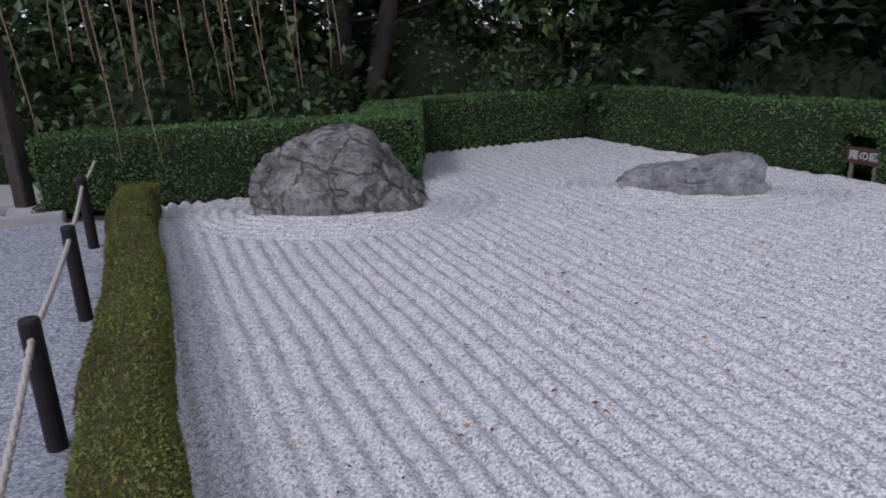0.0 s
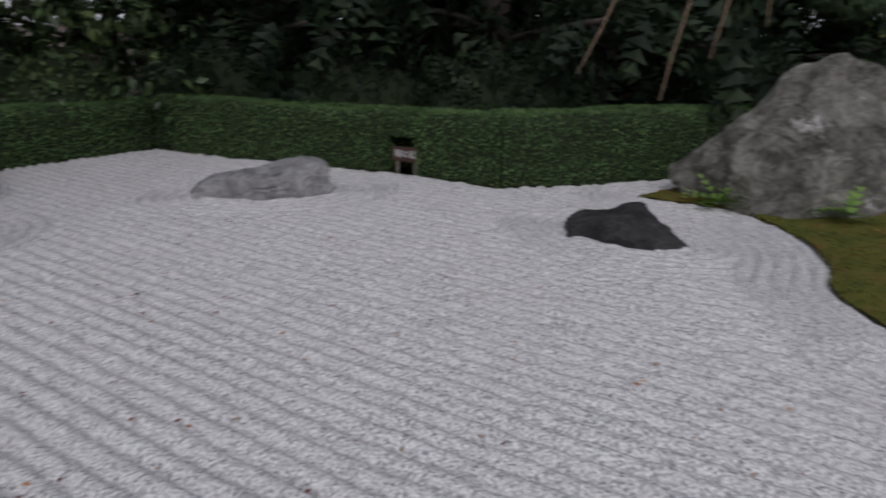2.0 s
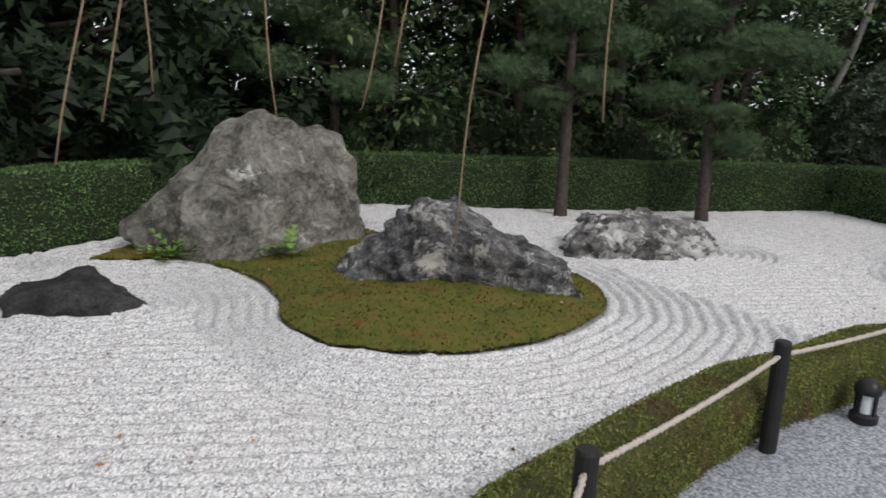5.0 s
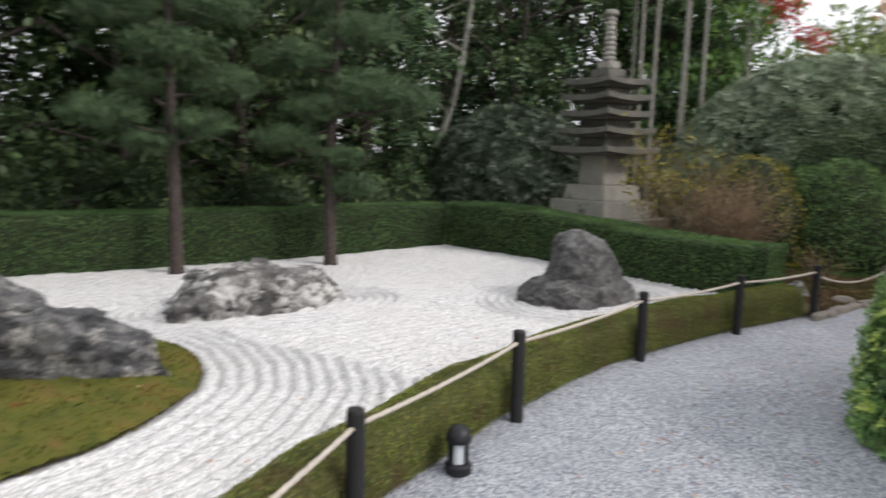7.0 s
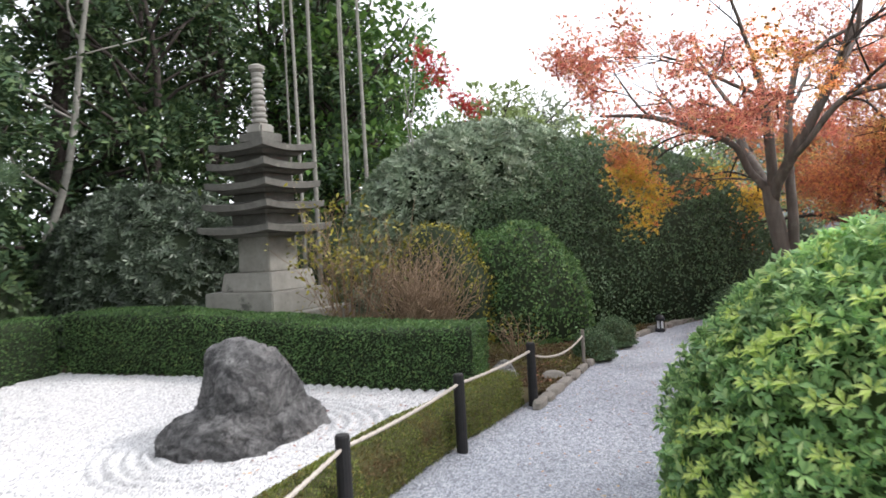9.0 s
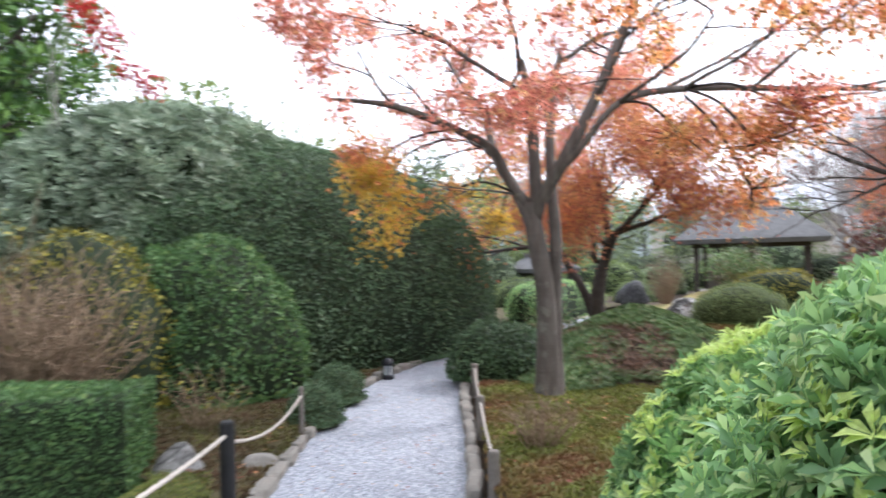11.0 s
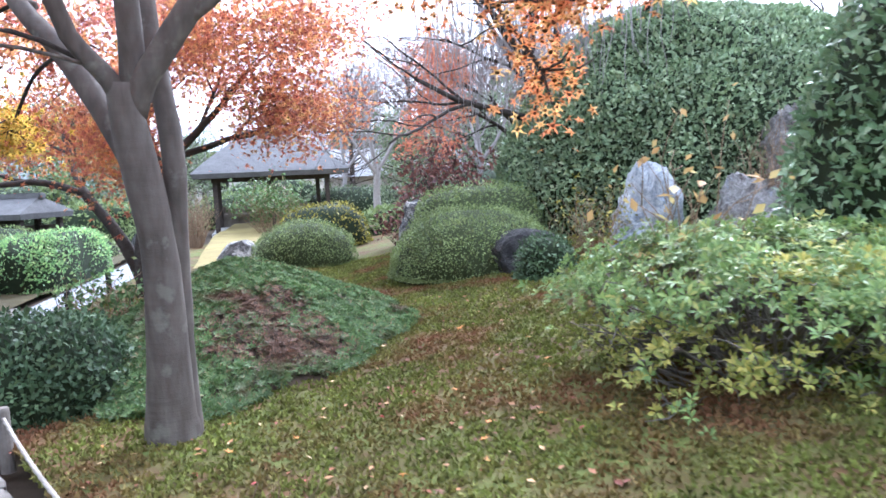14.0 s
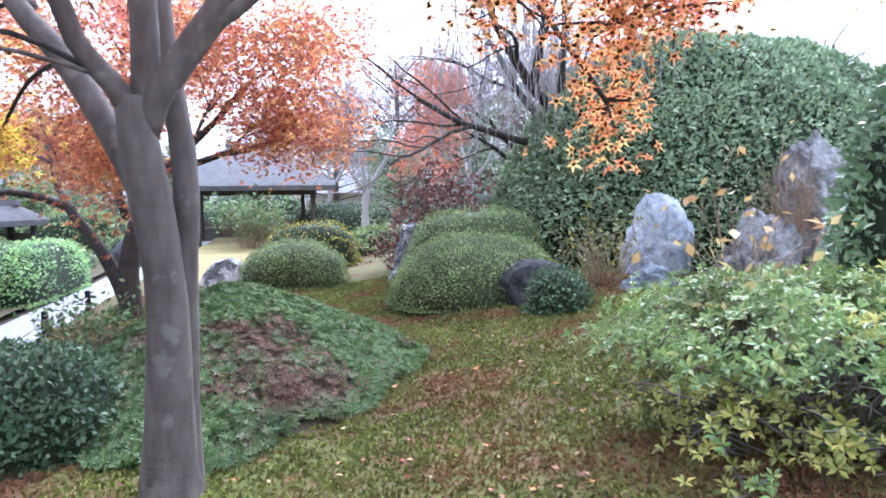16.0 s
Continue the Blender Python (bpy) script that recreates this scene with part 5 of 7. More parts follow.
for k, (x, y, r, h) in enumerate(((-7.2, 7.8, 1.3, 1.5), (-5.2, 8.0, 1.2, 1.35), (-3.9, 8.6, 0.9, 1.2), (-1.2, 10.7, 0.9, 1.3), (-2.6, 11.0, 1.3, 1.9), (0.9, 11.0, 1.2, 1.5), (10.6, 4.6, 0.8, 1.5), (11.8, 2.9, 0.9, 1.5), (12.7, 1.3, 0.9, 1.4), (14.0, 0.0, 1.0, 1.4), (9.9, 6.9, 1.4, 1.9), (13.2, 4.2, 1.5, 2.2), (15.2, 1.4, 1.4, 2.0), (7.4, 7.6, 1.2, 1.5), (4.3, 8.2, 1.2, 1.3), (2.6, 9.4, 1.2, 1.3), (17.0, -3.8, 1.6, 2.2), (17.8, -6.6, 1.7, 2.4))):
    skirt = 0.5 < x < 8 and y > 7
    shrub("undergrowth_shrub", (x, y, -0.03), r, r, h, 0.3 if skirt else 0.1, shaded_cedar if skirt else camellia, 900 if skirt else 2600, "low cedar growth under the trees, shade in its colour" if skirt else "dark evergreen undergrowth beneath the trees", 90 + k, SPRAY if skirt else LEAF, 0.12, group="undergrowth", wild=0.9)
open_tree = broadleaf_tree(7.5, 2.4, 30, 130, 0.13, camellia, 53, "thin-crowned woodland tree with sky showing through", low=0.35, bark=dark_bark)
plant_copies(open_tree, [(15.8, 0.9, 1.0), (17.2, -3.6, 1.0), (19.2, -6.8, 1.1), (18.8, 1.6, 1.2), (21.4, -9.8, 1.0), (-1.0, 14.6, 1.2), (13.2, 7.2, 1.2)])


def pine_tree(seed, height, pads, label, at, turn=0.0, lean=(0.0, 0.0)):
    g = np.random.default_rng(seed)
    t = thing("pine_tree", at, label, "pine tree", "garden pines")
    t.rotation_euler = (0, 0, radians(turn))
    line = smooth_line([(0, 0, -0.05), (0.05, 0.02, height * 0.3), (lean[0] * 0.5 - 0.08, lean[1] * 0.5, height * 0.62), (lean[0], lean[1], height)], 0.15)
    v, f = tube(line, np.interp(np.linspace(0, 1, len(line)), [0, 0.05, 1], [0.125, 0.095, 0.03]), 12)
    mesh_part("trunk", v, f, pine_bark, t, smooth=True)
    for x, y, z, r in pads:
        k = np.argmin(np.abs(line[:, 2] - (z - 0.25)))
        b = line[k]
        way = smooth_line([b, (b + np.array([x, y, z])) / 2 + np.array([0, 0, -0.06]), (x, y, z - 0.04)], 0.1)
        v, f = tube(way, np.linspace(0.035, 0.01, len(way)), 7)
        br = mesh_part("branch", v, f, pine_bark, t, smooth=True)
        n = int(2000 * r * r + 300)
        d = unit(g.normal(size=(n, 3)))
        rr = g.uniform(0.15, 1, (n, 1)) ** 0.5
        p = np.array([x, y, z]) + d * rr * np.array([r, r, r * 0.4]) * (1 + 0.35 * fbm(d * 2.5 + x + y, 1.5, 2))[:, None]
        p[:, 2] += 0.05 * fbm(p[:, :2], 5.0, 2)
        ax = unit(np.array([0, 0, 0.7]) + d * 0.8 + g.normal(size=(n, 3)) * 0.3)
        v, f = scatter(TUFT, p, ax, unit(g.normal(size=(n, 3))), 0.085 * g.uniform(0.7, 1.25, n))
        mesh_part("needle_pad", v, f, pine_green, t)
    return t


pine_tree(61, 4.6, [(0.35, -0.55, 2.55, 0.55), (-0.3, 0.75, 2.1, 0.5), (-0.1, 0.0, 2.95, 0.6), (0.1, -0.5, 3.5, 0.6), (0.0, 0.7, 3.4, 0.6), (-0.2, 0.1, 4.1, 0.6), (0.2, 0.1, 4.7, 0.5), (-0.1, 0.35, 2.5, 0.35), (0.05, -0.35, 2.0, 0.4), (-0.1, 0.3, 1.75, 0.35)], "slender garden pine with layered needle pads", (9.84, 2.1, 0))
pine_tree(62, 4.8, [(-0.15, 0.65, 1.85, 0.45), (0.1, -0.3, 1.2, 0.4), (0.1, -0.5, 2.6, 0.65), (0.0, 0.2, 2.3, 0.5), (0.05, -1.1, 2.45, 0.5), (-0.1, 0.5, 3.0, 0.6), (0.1, -0.4, 3.4, 0.6), (0.0, 0.3, 3.9, 0.65), (0.1, -0.2, 4.7, 0.55), (0.0, -0.15, 1.6, 0.35)], "garden pine with flat clipped needle layers", (10.78, 0.15, 0), lean=(0.1, -0.15))
pine_tree(63, 5.0, [(-0.9, 0.6, 2.1, 0.6), (0.0, 0.1, 2.6, 0.65), (-0.4, -0.75, 1.8, 0.5), (-0.7, 0.4, 2.95, 0.7), (0.1, -0.6, 2.35, 0.5), (0.0, 0.5, 3.4, 0.7), (-0.3, -0.4, 3.7, 0.7), (0.0, 0.0, 4.5, 0.7), (-1.5, 1.1, 2.4, 0.5)], "old pine with broad pads behind the tall rock", (9.3, 5.75, 0))


# maples: limbs grown outwards, leaves along the thin ends
def grow(g, start, way, length, radius, depth, spread, rise, twigs, bits, kink=0.22):
    n = max(4, int(length / 0.14))
    pts, d = [np.array(start, float)], unit(np.array(way, float))
    for _ in range(n):
        d = unit(d + g.normal(size=3) * (kink * 0.5 if radius < 0.06 else 0.05) + np.array([0, 0, rise * 0.1 if radius < 0.06 else 0.03]))
        pts.append(pts[-1] + d * length / n)
    pts = np.array(pts)
    rad = np.linspace(radius, radius * 0.45, len(pts))
    bits.append((tube(pts, rad, 9 if radius > 0.03 else 5), radius))
    if depth == 0:
        twigs.append(pts)
        return
    kids = g.integers(3, 5)
    for k in range(kids):
        i = int(len(pts) * g.uniform(0.35, 0.95)) if k else len(pts) - 1
        i = min(i, len(pts) - 1)
        side = unit(np.cross(d, g.normal(size=3)))
        w = unit(d + side * spread * g.uniform(0.5, 1.1))
        w[2] *= 0.75
        grow(g, pts[i], w, length * g.uniform(0.55, 0.8), rad[i] * g.uniform(0.5, 0.7), depth - 1, spread, rise, twigs, bits, kink)


def maple(seed, at, trunk, trunk_radii, limbs, label, leaf_sets, depth=3, spread=0.8, rise=0.05, leaf=0.045, clusters=(), per=4, bark=None, name="maple_tree", fuzz=0.07):
    """limbs: (start, direction, length, radius). leaf_sets: (name, material, share, test on position)."""
    g = np.random.default_rng(seed)
    t = thing(name, at, label, "maple tree")
    for tr, rr in zip(trunk, trunk_radii):
        line = smooth_line(tr, 0.06)
        s = np.linspace(0, 1, len(line))
        rad = np.interp(s, np.linspace(0, 1, len(rr)), rr) * (1 + 0.035 * fbm(line, 4.0, 2))
        v, f = tube(line, rad, 20)
        v = v + 0.006 * (fbm(v, 9.0, 3))[:, None] * unit(v - np.array([0, 0, 1]) * v[:, 2:3])
        mesh_part("trunk", v, f, bark or maple_bark, t, smooth=True)
    twigs, bits = [], []
    for start, way, length, radius in limbs:
        mine = []
        grow(g, start, way, length, radius, depth, spread, rise, twigs, mine)
        big = [b for b, r in mine if r >= radius * 0.99]
        mesh_part("limb", *joined(big), bark or maple_bark, t, smooth=True)
        bits += [b for b, r in mine if r < radius * 0.99]
    mesh_part("branchwork", *joined(bits), dark_bark if bark is None else bark, t, smooth=True)
    for nm, mat, root, centre, size, count in clusters:
        centre, root = np.array(centre), np.array(root)
        ends = centre + g.normal(size=(9, 3)) * np.array(size) * 0.7
        way = [tube(smooth_line([root, (root + centre) / 2 + np.array([0, 0, 0.1]), centre], 0.1), 0.012, 6)]
        way += [tube(np.array([centre, (centre + e) / 2 + g.normal(size=3) * 0.03, e]), (0.008, 0.006, 0.003), 4) for e in ends]
        mesh_part("branchwork", *joined(way), dark_bark, t, smooth=True)
        k = ends[g.integers(0, len(ends), count)]
        q = centre + (k - centre) * g.uniform(0.2, 1.1, (count, 1)) + g.normal(size=(count, 3)) * 0.09
        v, f = scatter(STAR, q, unit(g.normal(size=q.shape) * 0.8 + np.array([0, 0, -0.55])), unit(np.array([0, 0, 1.0]) + g.normal(size=q.shape) * 0.55), leaf * g.uniform(0.7, 1.3, count))
        mesh_part(nm, v, f, mat, t)
    if leaf_sets:
        counts = [max(2, int(per * np.linalg.norm(w[-1] - w[0]) / 0.4)) for w in twigs]
        p = np.concatenate([w[g.integers(0, len(w), k)] + g.normal(size=(k, 3)) * fuzz for w, k in zip(twigs, counts)])
        left = np.ones(len(p), bool)
        for nm, mat, share, test in leaf_sets:
            pick = left & test(p) & (g.uniform(size=len(p)) < share)
            left &= ~pick
            q = p[pick]
            if len(q):
                ax = unit(g.normal(size=q.shape) * 0.8 + np.array([0, 0, -0.55]))
                v, f = scatter(STAR, q, ax, unit(np.array([0, 0, 1.0]) + g.normal(size=q.shape) * 0.55), leaf * g.uniform(0.6, 1.25, len(q)))
                mesh_part(nm, v, f, mat, t)
    return t


maple(71, (7.42, -9.0, 0.1),
      [[(-0.05, 0.02, -0.1), (-0.05, 0.03, 0.1), (-0.07, 0.08, 0.5), (-0.09, 0.14, 0.95), (-0.07, 0.19, 1.3), (-0.02, 0.24, 1.7), (-0.02, 0.25, 1.86)],
       [(-0.12, 0.0, -0.1), (-0.135, 0.03, 0.5), (-0.16, 0.06, 1.05), (-0.18, 0.08, 1.5), (-0.14, 0.04, 1.85), (-0.08, -0.05, 2.25), (-0.05, -0.15, 2.8), (-0.1, -0.3, 3.4)],
       [(-0.08, 0.1, 1.0), (-0.02, 0.06, 1.35), (0.1, 0.0, 1.62), (0.26, -0.08, 1.9), (0.42, -0.15, 2.13), (0.66, -0.28, 2.42), (0.85, -0.4, 2.9)],
       [(-0.02, 0.22, 1.72), (0.03, 0.28, 1.87), (0.1, 0.31, 1.96), (0.175, 0.34, 2.07), (0.21, 0.37, 2.2), (0.3, 0.48, 2.4), (0.66, 0.7, 2.62), (1.1, 0.95, 2.82), (1.6, 1.25, 2.9)],
       [(-0.04, 0.22, 1.72), (-0.07, 0.26, 1.95), (-0.08, 0.29, 2.2), (-0.06, 0.3, 2.6), (0.02, 0.3, 3.2)],
       [(-0.04, 0.22, 1.7), (-0.11, 0.26, 1.86), (-0.19, 0.28, 1.96), (-0.27, 0.29, 2.07), (-0.41, 0.3, 2.27), (-0.65, 0.15, 2.8), (-0.85, -0.1, 3.5)],
       [(-0.29, 0.29, 2.1), (-0.4, 0.32, 2.17), (-0.54, 0.34, 2.28), (-0.9, 0.25, 2.68), (-1.4, 0.05, 2.76), (-2.1, -0.3, 2.72), (-2.8, -0.7, 2.68)]],
      [(0.17, 0.128, 0.104, 0.092, 0.088, 0.088, 0.075), (0.09, 0.06, 0.055, 0.058, 0.053, 0.05, 0.04, 0.03), (0.05, 0.062, 0.063, 0.06, 0.053, 0.045, 0.03), (0.05, 0.045, 0.04, 0.037, 0.036, 0.034, 0.03, 0.022, 0.014), (0.06, 0.058, 0.056, 0.045, 0.03), (0.064, 0.062, 0.06, 0.056, 0.052, 0.045, 0.03), (0.03, 0.035, 0.033, 0.03, 0.026, 0.022, 0.015)],
      [((0.8, -0.4, 2.85), (0.6, -0.2, 0.7), 1.3, 0.035), ((0.55, -0.27, 2.35), (0.9, -0.3, 0.3), 1.3, 0.03), ((0.66, 0.6, 2.58), (0.6, 0.1, 0.6), 1.1, 0.025), ((1.1, 0.9, 2.82), (0.2, 0.6, 0.5), 0.7, 0.02),
       ((0.05, 0.3, 3.1), (0.1, 0.4, 0.9), 1.2, 0.03), ((0.0, 0.3, 2.7), (-0.1, 0.8, 0.5), 1.2, 0.028), ((0.02, 0.3, 2.9), (0.5, 0.5, 0.6), 1.2, 0.028), ((-0.85, -0.1, 3.4), (-0.3, -0.1, 0.9), 1.2, 0.03), ((-0.6, 0.15, 2.75), (-0.7, 0.5, 0.5), 1.4, 0.03), ((-0.68, 0.1, 2.95), (-0.2, -0.7, 0.6), 1.3, 0.03),
       ((-0.9, 0.25, 2.68), (-0.8, 0.45, 0.25), 1.5, 0.025), ((-1.4, 0.05, 2.76), (-0.7, 0.6, 0.2), 1.4, 0.022), ((-1.9, -0.2, 2.74), (-0.8, 0.3, 0.3), 1.3, 0.02), ((-2.6, -0.6, 2.7), (-0.9, -0.2, 0.15), 1.2, 0.016), ((-1.2, 0.1, 2.74), (-0.6, -0.5, 0.5), 1.3, 0.022),
       ((-0.1, -0.3, 3.3), (-0.4, -0.5, 0.6), 1.3, 0.028), ((-0.06, -0.15, 2.8), (0.3, -0.8, 0.5), 1.3, 0.028), ((0.1, 0.28, 1.94), (0.55, 0.55, 0.1), 0.8, 0.012)],
      "red and orange maple with a smooth grey forked trunk",
      [("yellow_leaves", maple_yellow, 0.85, lambda p: (p[:, 0] > 0.7) & (p[:, 0] < 1.5) & (p[:, 2] < 2.2)),
       ("orange_leaves", maple_orange, 0.8, lambda p: ((p[:, 2] < 2.6) & (p[:, 0] > 0.6) & (p[:, 0] < 1.6)) | ((p[:, 0] < -1.3) & (p[:, 2] < 3.0) & (p[:, 2] > 2.4))),
       ("red_leaves", maple_red, 0.8, lambda p: (p[:, 2] > 2.3) & ((p[:, 0] < 1.6) | (p[:, 2] > 2.7)) & ((p[:, 0] > -1.2) | (p[:, 2] > 2.6)))], per=58, leaf=0.042,
      clusters=[("orange_leaves", maple_orange, (0.66, 0.6, 2.58), (1.3, 1.0, 2.24), (0.34, 0.28, 0.06), 280), ("yellow_leaves", maple_yellow, (0.66, 0.6, 2.5), (1.22, 1.05, 2.06), (0.15, 0.15, 0.06), 110), ("yellow_leaves", maple_yellow, (0.4, -0.2, 2.1), (1.16, -1.25, 1.8), (0.2, 0.16, 0.14), 330), ("yellow_leaves", maple_yellow, (0.58, -0.28, 2.4), (1.5, -1.1, 2.1), (0.3, 0.2, 0.1), 200), ("orange_leaves", maple_orange, (0.1, 0.28, 1.94), (0.65, 0.62, 2.0), (0.16, 0.1, 0.06), 110),
                ("orange_leaves", maple_orange, (-1.4, 0.05, 2.76), (-2.05, 0.55, 2.15), (0.5, 0.25, 0.2), 700), ("red_leaves", maple_red, (-1.4, 0.05, 2.76), (-2.2, 0.4, 2.45), (0.6, 0.35, 0.16), 700), ("orange_leaves", maple_orange, (-1.4, 0.05, 2.7), (-2.0, 0.55, 1.82), (0.22, 0.15, 0.14), 150), ("orange_leaves", maple_orange, (-0.9, 0.25, 2.68), (-1.5, 0.6, 2.3), (0.3, 0.25, 0.14), 260),
                ("red_leaves", maple_red, (0.0, 0.3, 2.6), (0.1, 0.8, 2.62), (0.5, 0.3, 0.2), 420), ("red_leaves", maple_red, (-0.2, 0.3, 2.6), (-0.5, 0.8, 2.75), (0.5, 0.3, 0.2), 420), ("red_leaves", maple_red, (0.3, 0.4, 2.6), (0.6, 0.6, 2.9), (0.4, 0.3, 0.2), 300)])
maple(72, (8.95, -14.3, 0.1), [[(0, 0, -0.1), (0, 0.05, 0.6), (-0.12, 0, 1.2), (-0.3, 0, 1.7)], [(0.05, 0, 0.2), (0.3, 0, 0.8), (0.7, 0, 1.4)]], [(0.15, 0.12, 0.1, 0.08), (0.09, 0.07, 0.05)],
      [((-0.3, 0, 1.65), (-0.7, 0.2, 0.6), 1.5, 0.06), ((-0.25, 0, 1.6), (0.1, 0.3, 1.0), 1.5, 0.06), ((0.65, 0, 1.35), (0.8, 0.3, 0.4), 1.5, 0.05), ((-0.3, 0, 1.7), (-0.9, -0.3, 0.25), 1.7, 0.05), ((0.6, 0, 1.3), (0.5, -0.6, 0.5), 1.5, 0.05), ((-0.2, 0, 1.5), (0.3, 0.9, 0.3), 1.3, 0.04), ((0.0, 0, 1.2), (0.4, 0.1, 0.9), 1.8, 0.05)],
      "orange maple with low spreading branches on the lawn", [("orange_leaves", maple_orange, 0.35, lambda p: p[:, 2] < 9), ("russet_leaves", maple_rust, 0.9, lambda p: p[:, 2] < 9)], per=170, leaf=0.045, bark=dark_bark, fuzz=0.2)


# ---- the far end of the garden ----
def pavilion(x, y, z, turn, w=4.6, d=4.2, eave=1.78, rise=1.25):
    p = thing("garden_pavilion", (x, y, z), "open garden pavilion with a grey hipped thatch roof", "pavilion")
    p.rotation_euler = (0, 0, radians(turn))
    n = 12
    bm = bmesh.new()
    rows = []
    for k in range(n + 1):
        t = k / n
        hx, hy = (w / 2) * (1 - t) + 0.75 * t, (d / 2) * (1 - t) + 0.06 * t
        zz = eave + rise * (t ** 0.92)
        rows.append([bm.verts.new(c) for c in ((-hx, -hy, zz), (hx, -hy, zz), (hx, hy, zz), (-hx, hy, zz))])
    low = [bm.verts.new((v.co.x * 0.97, v.co.y * 0.97, eave - 0.14)) for v in rows[0]]
    for a, b in [(low, rows[0])] + list(zip(rows, rows[1:])):
        for i in range(4):
            bm.faces.new((a[i], a[(i + 1) % 4], b[(i + 1) % 4], b[i]))
    bm.faces.new(rows[-1])
    bm.faces.new(low[::-1])
    part("roof", bm, thatch, p)
    part("ridge_cap", box_bm(bmesh.new(), (1.7, 0.24, 0.16), (0, 0, eave + rise + 0.04), 0.03), thatch, p)
    for sx in (-1, 0, 1):
        for sy in (-1, 1):
            part("post", box_bm(bmesh.new(), (0.13, 0.13, eave), (sx * w * 0.36, sy * d * 0.36, eave / 2 - 0.05), 0.01), dark_bark, p)
    part("bench", box_bm(bmesh.new(), (w * 0.68, 0.35, 0.08), (0, -d * 0.33, 0.42), 0.01), grey_wood, p)
    part("back_wall", box_bm(bmesh.new(), (w * 0.72, 0.08, 0.75), (0, -d * 0.38, 0.33), 0.01), grey_wood, p)
    part("lintel", box_bm(bmesh.new(), (w * 0.76, 0.12, 0.16), (0, d * 0.36, eave - 0.2), 0.01), dark_bark, p)
    part("floor_slab", box_bm(bmesh.new(), (w * 0.8, d * 0.8, 0.3), (0, 0, -0.14), 0.02), concrete, p)
    return p


pavilion(8.9, -28.3, 0.08, 8)
pavilion(15.0, -24.6, -0.03, -20, 1.9, 1.8, 1.05, 0.4)


def house(x, y, z, w, d, h, rise, turn, label):
    s = thing("house", (x, y, z), label, "house", "houses beyond the garden")
    s.rotation_euler = (0, 0, radians(turn))
    part("wall", box_bm(bmesh.new(), (w, d, h + 1.0), (0, 0, h / 2 - 0.5), 0.02), plaster, s)
    bm = bmesh.new()
    e = 0.6
    vs = [bm.verts.new(c) for c in ((-w / 2 - e, -d / 2 - e, h), (w / 2 + e, -d / 2 - e, h), (w / 2 + e, d / 2 + e, h), (-w / 2 - e, d / 2 + e, h), (-w / 2 - e * 0.5, 0, h + rise), (w / 2 + e * 0.5, 0, h + rise))]
    for f in ((0, 1, 5, 4), (2, 3, 4, 5), (1, 2, 5), (3, 0, 4), (3, 2, 1, 0)):
        bm.faces.new([vs[i] for i in f])
    part("roof", bm, white_roof, s)
    for k in (-0.28, 0.05, 0.33):
        win = part("window", box_bm(bmesh.new(), (w * 0.16, 0.06, h * 0.36), (k * w, d / 2 + 0.02, h * 0.55), 0.01), black_wood, s)
        part("frame", box_bm(bmesh.new(), (w * 0.17, 0.04, 0.06), (k * w, d / 2 + 0.045, h * 0.55), 0.005), white_roof, win)
    return s


house(2.6, -46, -0.6, 9, 6, 2.3, 1.6, 8, "low house with a pale sheet roof beyond the lawn")
house(13.5, -52, 0.0, 10, 7, 3.6, 2.0, -6, "pale house with a white roof beyond the trees")
house(-8, -55, -0.6, 12, 7, 3.2, 1.8, 12, "long low house with a pale roof in the distance")


def hill():
    n, m = 90, 8
    a = np.linspace(radians(-170), radians(-20), n)
    v = []
    prof = 26 + 8 * np.sin(a * 5.0) + 6 * np.sin(a * 11 + 1)
    for k in range(m):
        t = k / (m - 1)
        r = 260 + 60 * t
        z = -1 + prof * math.sin(t * math.pi / 2) + (1.6 * np.sin(a * 83 + k) if 0 < k else 0)
        v.append(np.stack([4 + r * np.cos(a), -2 + r * np.sin(a), z + 0 * a], -1))
    i, j = np.meshgrid(np.arange(m - 1), np.arange(n - 1), indexing="ij")
    k = (i * n + j).ravel()
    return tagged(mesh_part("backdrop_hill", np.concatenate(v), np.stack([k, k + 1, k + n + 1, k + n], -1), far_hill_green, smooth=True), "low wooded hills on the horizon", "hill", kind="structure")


hill()
TWIG = (np.array([(-0.012, 0, 0), (0.012, 0, 0), (0.004, 1, 0.08), (0.0, 0.5, 0.02), (0.22, 0.95, -0.05), (0.0, 0.52, 0.02)]), np.array([(0, 1, 2), (3, 4, 5)]))
# far twigs and leaves: the haze of distance is mixed into their greyed colours
hazy_twig = foliage("haze_grey_violet_twigs", [(0.0, (0.2, 0.16, 0.16)), (0.6, (0.3, 0.26, 0.25)), (1.0, (0.36, 0.28, 0.24))], 0.9, 0.1)
hazy_leaf = foliage("haze_grey_green_leaf", [(0.0, (0.13, 0.17, 0.1)), (0.6, (0.2, 0.25, 0.15)), (1.0, (0.28, 0.32, 0.2))], 0.7, 0.15)
winter_tree = broadleaf_tree(7.5, 2.4, 40, 190, 0.62, hazy_twig, 83, "leafless tree beyond the far lawn, haze in its grey-violet colour", bark=dark_bark, low=0.2, shape=TWIG, droop=-0.5, name="bare_tree")
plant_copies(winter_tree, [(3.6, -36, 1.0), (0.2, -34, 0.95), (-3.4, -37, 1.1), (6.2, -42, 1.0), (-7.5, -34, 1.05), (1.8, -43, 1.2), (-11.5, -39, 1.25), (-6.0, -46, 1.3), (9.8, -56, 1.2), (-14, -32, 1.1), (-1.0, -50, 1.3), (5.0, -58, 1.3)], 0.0)
